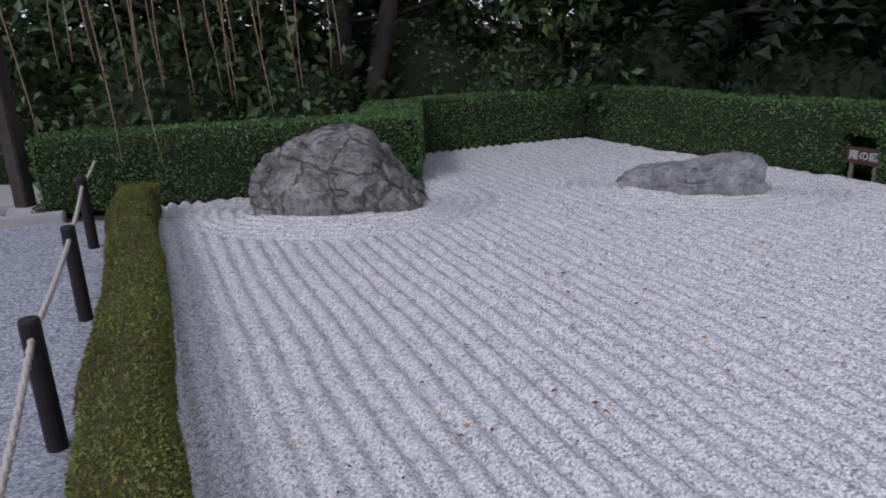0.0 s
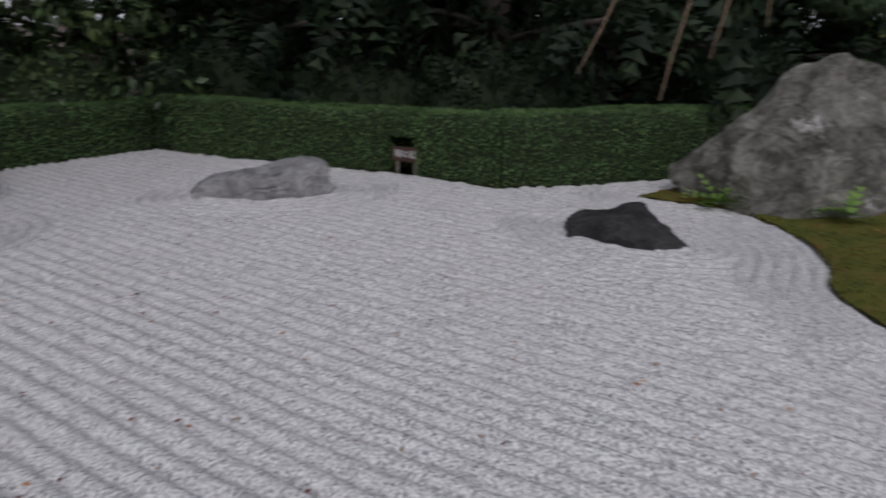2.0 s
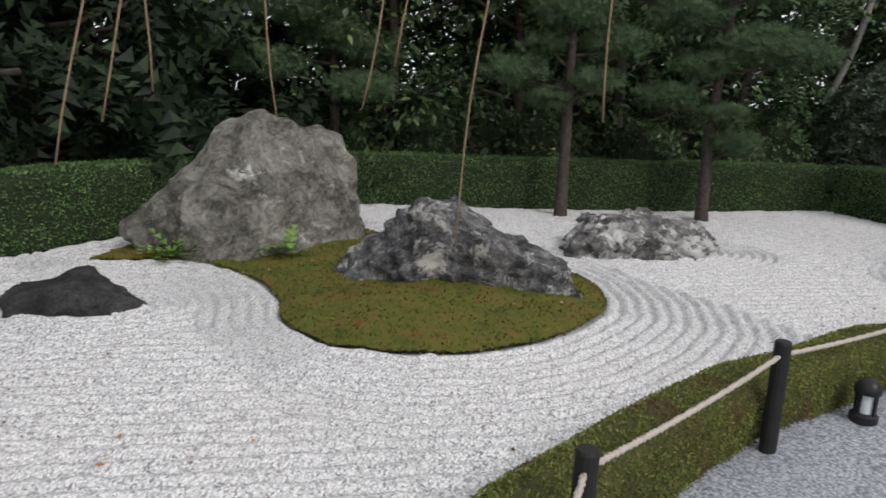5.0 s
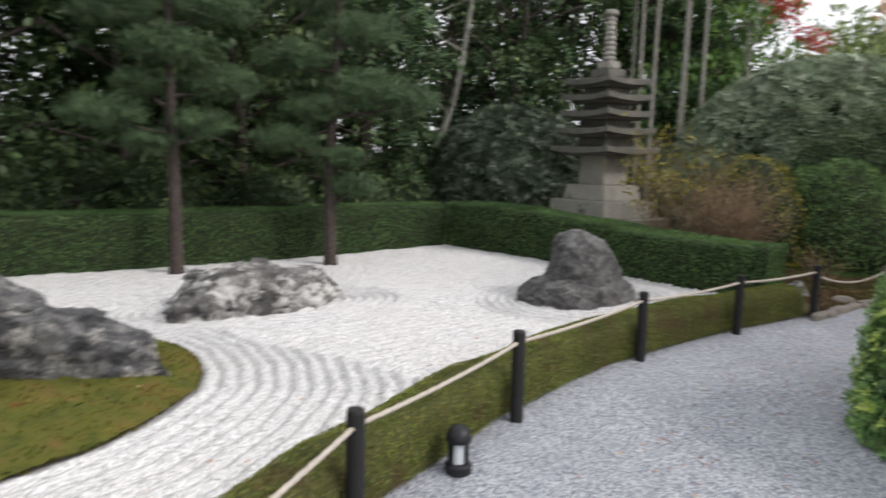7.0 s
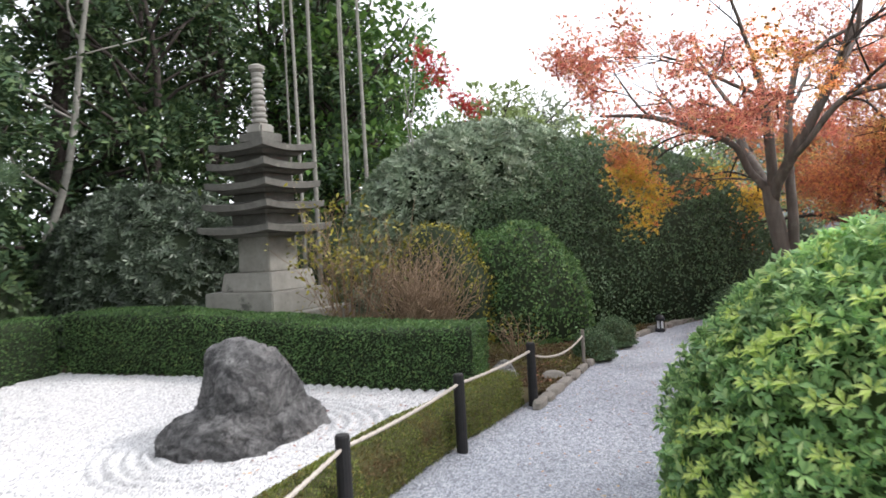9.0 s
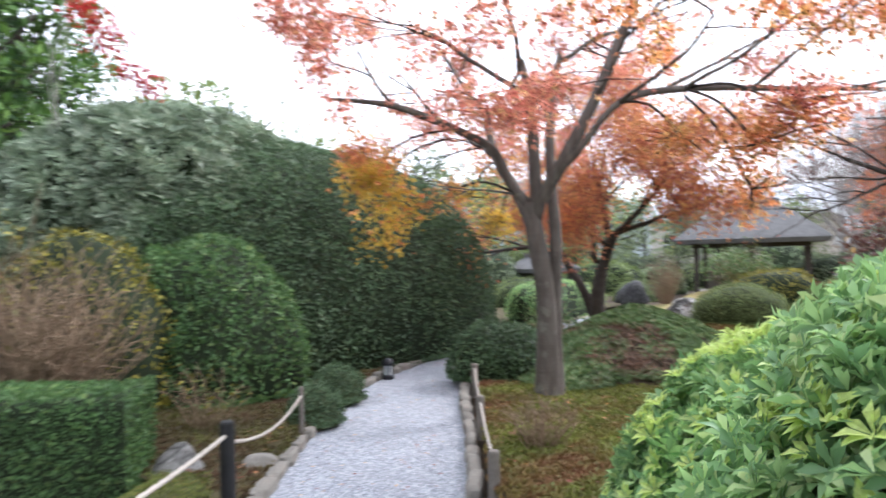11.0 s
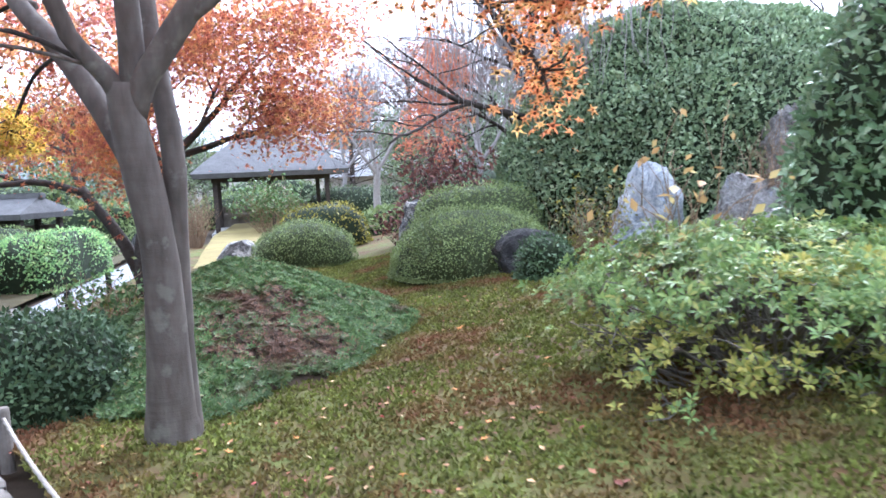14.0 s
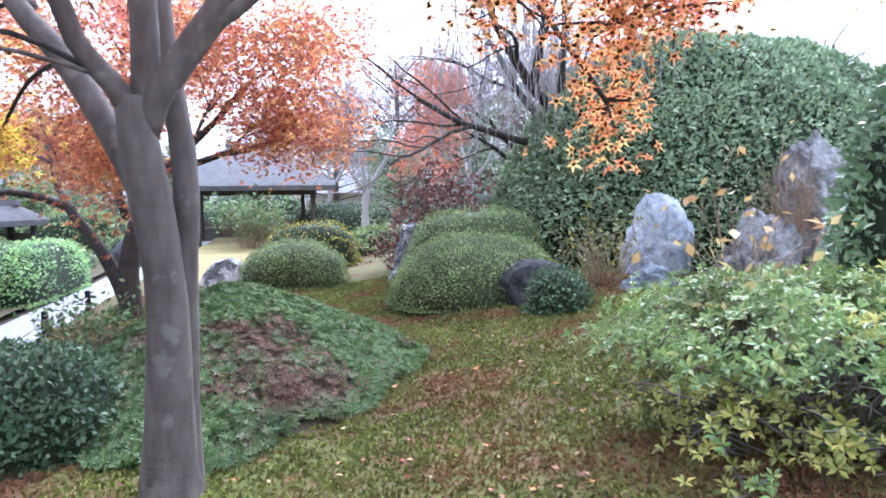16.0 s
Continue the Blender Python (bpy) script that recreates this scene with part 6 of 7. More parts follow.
muted_tree = broadleaf_tree(5.5, 2.3, 34, 150, 0.17, hazy_leaf, 84, "grey-green tree beyond the far lawn, muted by haze in its colour", low=0.08, name="garden_tree")
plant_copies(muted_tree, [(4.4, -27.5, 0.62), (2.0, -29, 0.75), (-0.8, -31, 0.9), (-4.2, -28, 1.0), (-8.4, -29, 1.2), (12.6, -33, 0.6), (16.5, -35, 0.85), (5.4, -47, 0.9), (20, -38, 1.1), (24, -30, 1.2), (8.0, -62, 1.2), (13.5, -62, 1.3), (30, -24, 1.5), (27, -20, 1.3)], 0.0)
far_tree = broadleaf_tree(6.0, 2.2, 26, 110, 0.22, round_green, 81, "rounded green tree beyond the far lawn", low=0.15, name="garden_tree")
plant_copies(far_tree, [(15.5, -31, 0.7), (18.5, -27, 0.75), (12.8, -37, 0.6), (20.5, -22, 0.8), (4.2, -34, 0.5), (0.5, -33, 0.6), (-3, -30, 0.75), (-5.5, -25, 0.85), (22, -33, 0.9), (9.5, -44, 0.7), (6, -50, 0.7), (17, -42, 0.8), (-9, -38, 1.0), (24, -17, 1.0), (19.8, -13.8, 0.95), (17.6, -15.8, 0.75), (16.4, -19.5, 0.6)], 0.1)
bright_tree = broadleaf_tree(8.0, 2.1, 40, 120, 0.2, foliage("fresh_maple_green", [(0.0, (0.05, 0.11, 0.03)), (0.6, (0.10, 0.2, 0.045)), (1.0, (0.17, 0.28, 0.06))], 0.6, 0.25), 82, "bright green broad tree behind the shrubs", low=0.15, name="broadleaf_tree", squash=0.45)
plant_copies(bright_tree, [(19.4, -9.6, 0.95), (20.8, -7.4, 1.05), (21.8, -11.6, 0.9), (18.6, -8.2, 1.1)])
pale = thing("slender_stems", (0, 0, 0), "cluster of pale slender bare trunks behind the pagoda", "trunks")
for k, (x, y) in enumerate(((15.98, -6.55), (15.8, -7.2), (15.65, -7.55), (16.2, -7.3), (16.4, -6.2), (15.3, -6.0))):
    line = smooth_line([(x, y, 0), (x + 0.05, y - 0.03, 3), (x + 0.1 * (k % 3 - 1), y - 0.05, 8.5)], 0.3)
    mesh_part("stem", *tube(line, np.linspace(0.06, 0.03, len(line)) * (1, 0.8, 0.9, 0.55, 0.5, 0.75)[k], 8), pale_bark, pale, smooth=True)
lean = thing("leaning_tree", (16.0, -1.4, 0), "pale thin leaning trunk among dark woods", "tree")
line = smooth_line([(0, 0.5, -0.1), (0, 0, 1.1), (0, -0.7, 3.0), (-0.05, -1.1, 5.6), (-0.1, -1.5, 8)], 0.3)
mesh_part("trunk", *tube(line, np.linspace(0.085, 0.03, len(line)), 9), pale_bark, lean, smooth=True)
g = np.random.default_rng(4)
for k in (9, 13, 17, 21):
    w = smooth_line([line[k], line[k] + np.array([0.1, g.uniform(-0.8, 0.8), 0.7]), line[k] + np.array([0.2, g.uniform(-1.5, 1.5), 1.6])], 0.2)
    mesh_part("limb", *tube(w, np.linspace(0.03, 0.012, len(w)), 6), pale_bark, lean, smooth=True)


# old cherry behind the west hedge: dark trunks, with long bare twigs hanging over the court
def hanging_twig(g, x, y, top, tip, sway, radius=0.006):
    n = 14
    t = np.linspace(0, 1, n)
    p = np.stack([x + sway[0] * (t ** 1.5) + 0.018 * np.sin(t * 9 + g.uniform(0, 6)), y + sway[1] * (t ** 1.5) + 0.018 * np.sin(t * 8 + g.uniform(0, 6)), top + (tip - top) * t], -1)
    return tube(p, np.linspace(radius, radius * 0.55, n), 6)


cherry = thing("weeping_cherry_tree", (0, 0, 0), "old bare weeping cherry with twigs hanging over gravel", "tree")
for pts, r in (([(-3.6, 9.45, -0.1), (-3.62, 9.45, 0.7), (-3.45, 9.5, 1.6), (-3.3, 9.3, 2.3), (-2.9, 8.6, 3.2)], (0.12, 0.07)), ([(-3.12, 9.62, -0.1), (-3.05, 9.62, 0.8), (-2.78, 9.68, 2.0), (-2.5, 9.2, 3.2), (-2.2, 8.0, 4.0)], (0.15, 0.08)), ([(-0.05, 11.2, -0.1), (0.0, 11.2, 1.0), (0.05, 11.2, 3.0), (0.1, 11.2, 5.0)], (0.13, 0.08))):
    line = smooth_line(pts, 0.15)
    mesh_part("trunk", *tube(line, np.linspace(*r, len(line)), 12), dark_bark, cherry, smooth=True)
for pts in ([(-2.2, 8.0, 4.0), (-2.2, 6.0, 4.2), (-2.3, 4.5, 4.0), (-2.9, 3.0, 3.7)], [(-2.2, 8.0, 4.0), (-0.6, 5.0, 4.4), (1.0, 2.4, 4.0), (2.1, 0.4, 3.6)], [(-2.9, 8.6, 3.2), (-3.3, 6.5, 3.9), (-3.6, 4.5, 3.8)]):
    line = smooth_line(pts, 0.2)
    mesh_part("limb", *tube(line, np.linspace(0.07, 0.02, len(line)), 8), dark_bark, cherry, smooth=True)
g = np.random.default_rng(9)
for x, y, tip in ((-2.84, 3.24, 0.98), (-2.66, 3.35, 0.92), (-2.13, 3.62, 1.18), (-3.13, 3.02, 1.12), (-2.75, 3.4, 1.35), (-2.5, 3.5, 1.3), (-2.95, 3.6, 1.25), (-2.35, 3.7, 1.45), (-2.6, 4.2, 1.2), (-3.0, 4.1, 1.3), (-2.2, 4.4, 1.25), (-2.8, 4.6, 1.1), (-2.45, 4.9, 1.2), (-3.2, 4.4, 1.25), (-1.9, 4.2, 1.4), (-3.4, 3.7, 1.4), (-2.7, 3.0, 1.5), (-2.9, 3.1, 1.5), (-2.3, 4.0, 1.5), (-2.1, 4.7, 1.35), (-2.55, 3.9, 1.55), (-3.05, 4.9, 1.2)):
    mesh_part("hanging_twig", *hanging_twig(g, x - 0.12, y + 0.1, 3.7, tip, (0.12, -0.1), 0.0055), twig_bark, cherry, smooth=True)
for x, y, tip, sx, sy in ((0.96, 1.86, 1.5, -0.22, 0.12), (1.21, 1.68, 1.42, -0.1, 0.06), (1.3, 1.61, 1.56, -0.12, 0.08), (1.68, 1.18, 1.59, 0.06, -0.04), (1.82, 0.96, 1.63, -0.1, 0.08), (1.97, 0.63, 1.16, -0.05, 0.06), (1.88, 0.84, 1.78, -0.12, 0.06), (2.1, 0.15, 1.62, -0.02, 0.0), (1.4, 1.51, 1.66, 0.0, 0.03)):
    mesh_part("hanging_twig", *hanging_twig(g, x - sx * 2.2, y - sy * 2.2, 3.4, tip, (sx * 2.2, sy * 2.2), 0.0055), twig_bark, cherry, smooth=True)


# ---- edging of the path ----
def edging(line, seed, skip=()):
    g = np.random.default_rng(seed)
    c = smooth_line(line, 0.05)
    seg = np.concatenate([[0], np.cumsum(np.linalg.norm(np.diff(c, axis=0), axis=1))])
    s = 0.0
    while s < seg[-1] - 0.2:
        w = g.uniform(0.16, 0.42)
        m = s + w / 2
        x, y = np.interp(m, seg, c[:, 0]), np.interp(m, seg, c[:, 1])
        x2, y2 = np.interp(m + 0.05, seg, c[:, 0]), np.interp(m + 0.05, seg, c[:, 1])
        bm = bmesh.new()
        bmesh.ops.create_icosphere(bm, subdivisions=2, radius=1.0)
        h, d = g.uniform(0.05, 0.09), g.uniform(0.045, 0.065)
        off = g.uniform(-9, 9, 3)
        for v in bm.verts:
            q = Vector([math.copysign(abs(t) ** 0.5, t) for t in v.co])
            k = 1 + 0.16 * noise.noise(Vector(v.co) * 1.6 + Vector(off))
            v.co = Vector((q.x * w * 0.5 * k, q.y * d * k, q.z * h * k))
        ob = part("edging_stone", bm, edging_stone)
        ob.matrix_world = pose(x, y, 0.0, g.uniform(-5, 5), g.uniform(-5, 5), math.degrees(math.atan2(y2 - y, x2 - x)) + g.uniform(-6, 6))
        tagged(ob, "rough pale stone edging the gravel path", "edging stone", "path edging")
        s += w * 0.97


edging([(p[0] - 0.02, p[1]) for p in PATH_RIGHT[1:8]], 5)
edging([(p[0] + 0.05, p[1]) for p in PATH_LEFT[8:16]], 6)
LOW_FENCE = [(6.55, -6.3), (7.42, -7.6), (8.33, -9.0), (9.05, -10.3), (9.45, -11.6), (9.6, -13.2), (9.7, -14.8), (9.85, -16.6)]
for x, y in LOW_FENCE:
    post((x - 0.1, y, 0.05), 0.3 if y > -10 else 0.34, grey_wood if y > -9.5 else black_wood, 0.035, "short weathered round post at the lawn edge")
for (x0, y0), (x1, y1) in zip(LOW_FENCE, LOW_FENCE[1:]):
    rope((x0 - 0.1, y0, 0.3), (x1 - 0.1, y1, 0.3), 0.04, 0.011, "pale cord slung low along the lawn edge")
post((8.6, -6.9, 0.03), 0.4, grey_wood, 0.02, "thin stake at the bed edge")
rope((7.65, -5.42, 0.45), (8.6, -6.9, 0.36), 0.1, 0.012, "slack pale rope to a thin stake")


# ---- bollard lamps ----
black_metal = surface("black_painted_metal", [(0.3, (0.012, 0.012, 0.014)), (0.7, (0.022, 0.022, 0.025))], 10, 0.4, 0.1)
frosted = material("frosted_lamp_glass")
frosted[3].inputs["Base Color"].default_value = (0.55, 0.58, 0.6, 1)
frosted[3].inputs["Roughness"].default_value = 0.35


def turned(rings, n=18):
    a = np.linspace(0, 2 * np.pi, n, endpoint=False)
    v = np.concatenate([np.stack([r * np.cos(a), r * np.sin(a), np.full(n, z)], -1) for r, z in rings])
    return v, [(k * n + i, k * n + (i + 1) % n, (k + 1) * n + (i + 1) % n, (k + 1) * n + i) for k in range(len(rings) - 1) for i in range(n)]


def bollard(x, y, z=0.0, s=1.0):
    b = thing("bollard_lamp", (x, y, z), "small black domed bollard lamp with a caged pale glass", "lamp", "path lamps")
    b.scale = (s, s, s)
    mesh_part("foot", *turned([(0.001, -0.02), (0.075, -0.02), (0.075, 0.03), (0.055, 0.045), (0.001, 0.045)]), black_metal, b)
    mesh_part("glass", *turned([(0.001, 0.045), (0.045, 0.045), (0.045, 0.165), (0.001, 0.165)]), frosted[0], b)
    mesh_part("cap", *turned([(0.001, 0.16), (0.07, 0.16), (0.07, 0.185), (0.06, 0.215), (0.035, 0.24), (0.001, 0.25)]), black_metal, b, smooth=True)
    for k in range(4):
        t = math.pi / 4 + k * math.pi / 2
        part("cage_bar", box_bm(bmesh.new(), (0.012, 0.02, 0.14), (0.057 * math.cos(t), 0.057 * math.sin(t), 0.105), 0, math.degrees(t)), black_metal, b)


bollard(3.97, -1.11)
bollard(9.78, -9.5)
bollard(10.3, -13.0)


# ---- rocks of the lawn and the rockery ----
R = "rockery rocks"
rock("rockery_rock", (2.66, -13.4, 0.42), 8, 0.43, 0.46, [0.35, 0.7, 1.0, 1.12, 1.02, 0.8, 0.4], pale_blue_rock, "pale blue-grey pointed rock behind the lawn", 0.07, 6, 51, 0.75, sub=5, group=R, facets=0.09)
rock("rockery_rock", (2.05, -12.4, 0.42), 8, 0.72, 0.5, [0.5, 0.72, 0.85, 0.9, 0.86, 0.75, 0.5], brown_rock, "broad furrowed brown-grey rockery rock", 0.12, 6, 52, 0.7, sub=6, group=R, cracks=0.04, facets=0.12)
rock("rockery_rock", (0.4, -13.6, 0.42), 10, 0.95, 0.6, [1.0, 1.3, 1.5, 1.7, 1.8, 1.6, 1.1], brown_rock, "tall brown-grey rock with dry grass beside it", 0.1, 4, 53, 0.7, sub=6, group=R, cracks=0.03, facets=0.1)
rock("rockery_rock", (3.2, -12.5, 0.42), -20, 0.4, 0.3, [0.15, 0.28, 0.34, 0.3, 0.2], blue_rock, "low blue-grey rock at the rockery foot", 0.1, 6, 54, 0.7, sub=5, group=R, facets=0.1)
rock("garden_stone", (4.42, -12.75, 0.36), 15, 0.5, 0.35, [0.28, 0.4, 0.46, 0.46, 0.42, 0.3], dark_rock, "rounded dark grey stone beside a clipped dome", 0.05, 5, 55, 0.6, sub=5, group=R)
rock("garden_stone", (8.2, -17.2, 0.12), 20, 0.45, 0.35, [0.25, 0.4, 0.42, 0.4, 0.2], white_rock, "pale stone beside a green dome", 0.06, 5, 56, 0.7, sub=4, group=R)
rock("garden_stone", (5.15, -16.0, 0.2), 40, 0.6, 0.4, [0.4, 0.8, 1.15, 1.2, 0.8], veined_rock, "upright dark stone behind clipped domes", 0.1, 6, 57, 0.7, sub=5, group=R)
rock("garden_stone", (11.0, -22.5, 0.1), 30, 0.6, 0.4, [0.3, 0.5, 0.6, 0.5, 0.3], dark_rock, "grey stone on the straw-coloured lawn", 0.06, 5, 58, 0.7, sub=4, group=R)
rock("garden_stone", (8.25, -6.15, 0.03), 20, 0.15, 0.1, [0.05, 0.08, 0.08, 0.06], edging_stone, "flat pale stone on the planting bed", 0.05, 4, 59, 0.7, sub=4, group=R)
rock("garden_stone", (8.6, -5.75, 0.03), 50, 0.17, 0.14, [0.1, 0.2, 0.22, 0.14], granite_grey, "small grey stone at the hedge end", 0.05, 4, 60, 0.7, sub=4, group=R)


# ---- loose, twiggy plants ----
def twig_bush(name, at, r, h, stems, mat, label, seed, leaves=None, leaf=0.05, count=0, thick=0.006, forks=3):
    g = np.random.default_rng(seed)
    b = thing(name, at, label, "shrub")
    bits, tips = [], []
    for _ in range(stems):
        a, t = g.uniform(0, 6.28), g.uniform(0.1, 1) ** 0.6
        foot = np.array([0.25 * r * math.cos(a) * t, 0.25 * r * math.sin(a) * t, -0.03])
        tip = np.array([r * math.cos(a) * t, r * math.sin(a) * t, h * g.uniform(0.65, 1.05) * math.sqrt(1.05 - t * t * 0.7)])
        line = smooth_line([foot, foot * 0.4 + tip * 0.6 + g.normal(size=3) * 0.05 + np.array([0, 0, 0.08 * h]), tip], 0.09)
        bits.append(tube(line, np.linspace(thick, thick * 0.45, len(line)), 5))
        tips.append(tip)
        for _ in range(forks):
            k = g.integers(len(line) // 3, len(line))
            e = line[k] + g.normal(size=3) * 0.11 * h + np.array([0, 0, 0.16 * h])
            w = np.array([line[k], (line[k] + e) / 2 + g.normal(size=3) * 0.015, e])
            bits.append(tube(w, np.array([0.6, 0.5, 0.3]) * thick, 4))
            tips.append(e)
    mesh_part("twig_mass", *joined(bits), mat, b)
    if leaves:
        tips = np.array(tips)
        p = tips[g.integers(0, len(tips), count)] + g.normal(size=(count, 3)) * 0.06
        v, f = scatter(LEAF, p, unit(g.normal(size=p.shape) + np.array([0, 0, -0.3])), unit(np.array([0, 0, 1.0]) + g.normal(size=p.shape) * 0.7), leaf * g.uniform(0.6, 1.3, count))
        mesh_part("leaf_mass", v, f, leaves, b)
    return b


twig_bush("dry_twig_bush", (10.05, -5.6, 0.2), 0.75, 1.2, 150, twig_bark, "dense dry tan twigs of a bare shrub", 101, thick=0.008, forks=5)
twig_bush("yellow_leaf_shrub", (10.9, -5.0, 0.3), 0.8, 1.7, 60, twig_bark, "thin shrub with scattered yellow-green leaves", 102, olive_yellow, 0.07, 900)
twig_bush("yellow_leaf_shrub", (9.3, -6.5, 0.1), 0.4, 0.5, 18, twig_bark, "small bare shrub with pale yellow leaves", 103, olive_yellow, 0.05, 70)
twig_bush("yellow_leaf_shrub", (4.45, -8.85, 0.34), 0.5, 1.25, 14, twig_bark, "thin bare shrub with large straw-yellow leaves", 104, foliage("straw_yellow_leaf", [(0.0, (0.5, 0.3, 0.12)), (0.6, (0.65, 0.45, 0.2)), (1.0, (0.7, 0.6, 0.25))], 0.6, 0.3), 0.085, 60)
twig_bush("yellow_leaf_shrub", (3.6, -12.9, 0.4), 0.55, 0.8, 30, twig_bark, "low shrub with small yellow leaves before the rocks", 105, olive_yellow, 0.05, 350)
twig_bush("russet_shrub", (4.6, -17.6, 0.15), 1.1, 1.7, 70, dark_bark, "loose russet-leaved shrub below a bare cherry", 106, russet, 0.11, 1600)
twig_bush("russet_shrub", (5.3, -17.4, 0.15), 0.6, 0.8, 40, dark_bark, "small russet and green shrub", 107, russet, 0.1, 500)
twig_bush("dry_twig_bush", (6.6, -7.2, 0.13), 0.3, 0.36, 60, twig_bark, "small dry grey twig clump on the lawn", 108, thick=0.004)
twig_bush("green_shrub", (8.55, -11.6, 0.1), 0.45, 0.55, 40, twig_bark, "loose pale green shrub behind the mound", 109, mound_green, 0.06, 700)
twig_bush("dry_grass_clump", (9.9, -21.5, 0.1), 0.5, 1.3, 90, twig_bark, "clump of dry tan plume grass", 110, thick=0.006)
twig_bush("green_shrub", (8.6, -24.6, 0.15), 1.1, 1.3, 80, twig_bark, "airy green bush before the pavilion", 111, mound_green, 0.11, 1800)
twig_bush("dry_grass_clump", (1.35, -12.9, 0.6), 0.4, 1.3, 60, twig_bark, "dry grass hanging among rockery rocks", 112, thick=0.005)
scarlet_tree = twig_bush("scarlet_maple_sapling", (12.75, -7.2, 0.4), 0.35, 4.4, 5, pale_bark, "slender sapling with sparse scarlet leaf clusters", 113, thick=0.018, forks=1)
g = np.random.default_rng(77)
for x, y, z, r, n in ((12.7, -7.16, 2.1, 0.16, 130), (13.3, -8.0, 4.55, 0.3, 260), (13.2, -8.3, 4.1, 0.22, 160), (13.0, -8.5, 3.85, 0.2, 120), (13.5, -7.8, 4.9, 0.25, 160)):
    p = g.normal(size=(n, 3)) * r * np.array([0.55, 0.55, 0.45]) + np.array([x - 12.75, y + 7.2, z - 0.4])
    mesh_part("crown", *scatter(STAR, p, unit(g.normal(size=p.shape) + np.array([0, 0, -0.4])), unit(g.normal(size=p.shape) * 0.6 + np.array([0, 0, 1])), 0.06 * g.uniform(0.7, 1.2, n)), scarlet, scarlet_tree)

# bare weeping cherry over the rockery, with a red maple behind it
grey_twig = surface("pale_grey_twigs", [(0.3, (0.2, 0.18, 0.17)), (0.7, (0.36, 0.33, 0.32))], 20.0, 0.9, 0.3)
bare = maple(91, (2.7, -17.0, 0.1), [[(0, 0, -0.1), (0.1, 0.3, 1.0), (0.3, 0.6, 2.0), (0.3, 0.9, 2.8)]], [(0.22, 0.18, 0.15, 0.12)],
             [((0.3, 0.9, 2.7), (0.9, 0.7, 0.35), 2.4, 0.09), ((0.3, 0.9, 2.8), (0.2, 0.5, 0.9), 2.2, 0.08), ((0.3, 0.8, 2.6), (-0.8, 0.6, 0.6), 2.2, 0.08), ((0.25, 0.6, 2.1), (1.0, 0.5, 0.05), 2.6, 0.07), ((0.3, 0.7, 2.4), (0.7, -0.4, 0.8), 2.2, 0.07)],
             "large bare weeping cherry with hanging grey twigs", [], depth=3, spread=0.7, rise=0.0, bark=dark_bark, name="bare_cherry_tree")
bits = []
for _ in range(620):
    x, y = g.normal(0.7, 1.1), g.normal(1.2, 0.8)
    top = g.uniform(3.4, 5.2)
    bits.append(hanging_twig(g, x, y, top, top - g.uniform(0.8, 1.9), (g.normal() * 0.15, g.normal() * 0.15), 0.0065))
mesh_part("hanging_twig_mass", *joined(bits), grey_twig, bare)
maple(92, (2.9, -18.6, 0.2), [[(0, 0, -0.1), (0, 0.1, 1.2), (0.1, 0.2, 2.0)]], [(0.1, 0.08, 0.06)], [((0.1, 0.2, 1.9), (0.8, 0.3, 0.3), 1.4, 0.05), ((0.1, 0.2, 2.0), (-0.3, 0.6, 0.7), 1.3, 0.05), ((0.1, 0.2, 1.9), (0.3, 0.5, 0.8), 1.3, 0.05)], "deep red maple behind the bare cherry", [("red_leaves", maple_rust, 0.9, lambda p: p[:, 2] > 0)], per=40, leaf=0.05, bark=dark_bark)
# bare and russet trees closing the far end
for k, (x, y, s) in enumerate(((5.6, -24, 1.0), (2.2, -27, 1.1), (-1.5, -26, 1.2), (6.5, -33, 1.1), (12.0, -34, 1.0))):
    t = maple(200 + k, (x, y, 0.1), [[(0, 0, -0.1), (0.05, 0, 0.8), (0, 0.1, 1.6)]], [(0.12, 0.1, 0.08)],
              [((0, 0.1, 1.5), (0.6, 0.3, 0.8), 1.7, 0.06), ((0, 0.1, 1.6), (-0.6, 0.2, 0.8), 1.7, 0.06), ((0, 0.1, 1.6), (0.1, -0.5, 0.9), 1.7, 0.06), ((0, 0.1, 1.5), (0.1, 0.3, 1.0), 1.9, 0.06)], "bare grey-twigged tree on the far lawn", [("russet_leaves", russet, 0.35, lambda p: p[:, 2] > 0)] if k % 2 else [], per=9, leaf=0.09, bark=grey_twig, spread=0.75, name="bare_tree")
    t.scale = (s, s, s)
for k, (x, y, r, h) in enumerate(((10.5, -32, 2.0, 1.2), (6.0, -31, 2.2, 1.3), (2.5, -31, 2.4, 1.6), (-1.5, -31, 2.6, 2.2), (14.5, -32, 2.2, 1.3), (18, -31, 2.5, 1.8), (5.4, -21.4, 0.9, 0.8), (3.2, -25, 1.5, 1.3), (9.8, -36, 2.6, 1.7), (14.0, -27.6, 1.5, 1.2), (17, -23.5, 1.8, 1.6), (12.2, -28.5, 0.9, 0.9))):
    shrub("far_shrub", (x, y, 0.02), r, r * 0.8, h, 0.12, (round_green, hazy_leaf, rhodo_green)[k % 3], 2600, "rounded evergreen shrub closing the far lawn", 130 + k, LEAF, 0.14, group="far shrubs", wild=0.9)


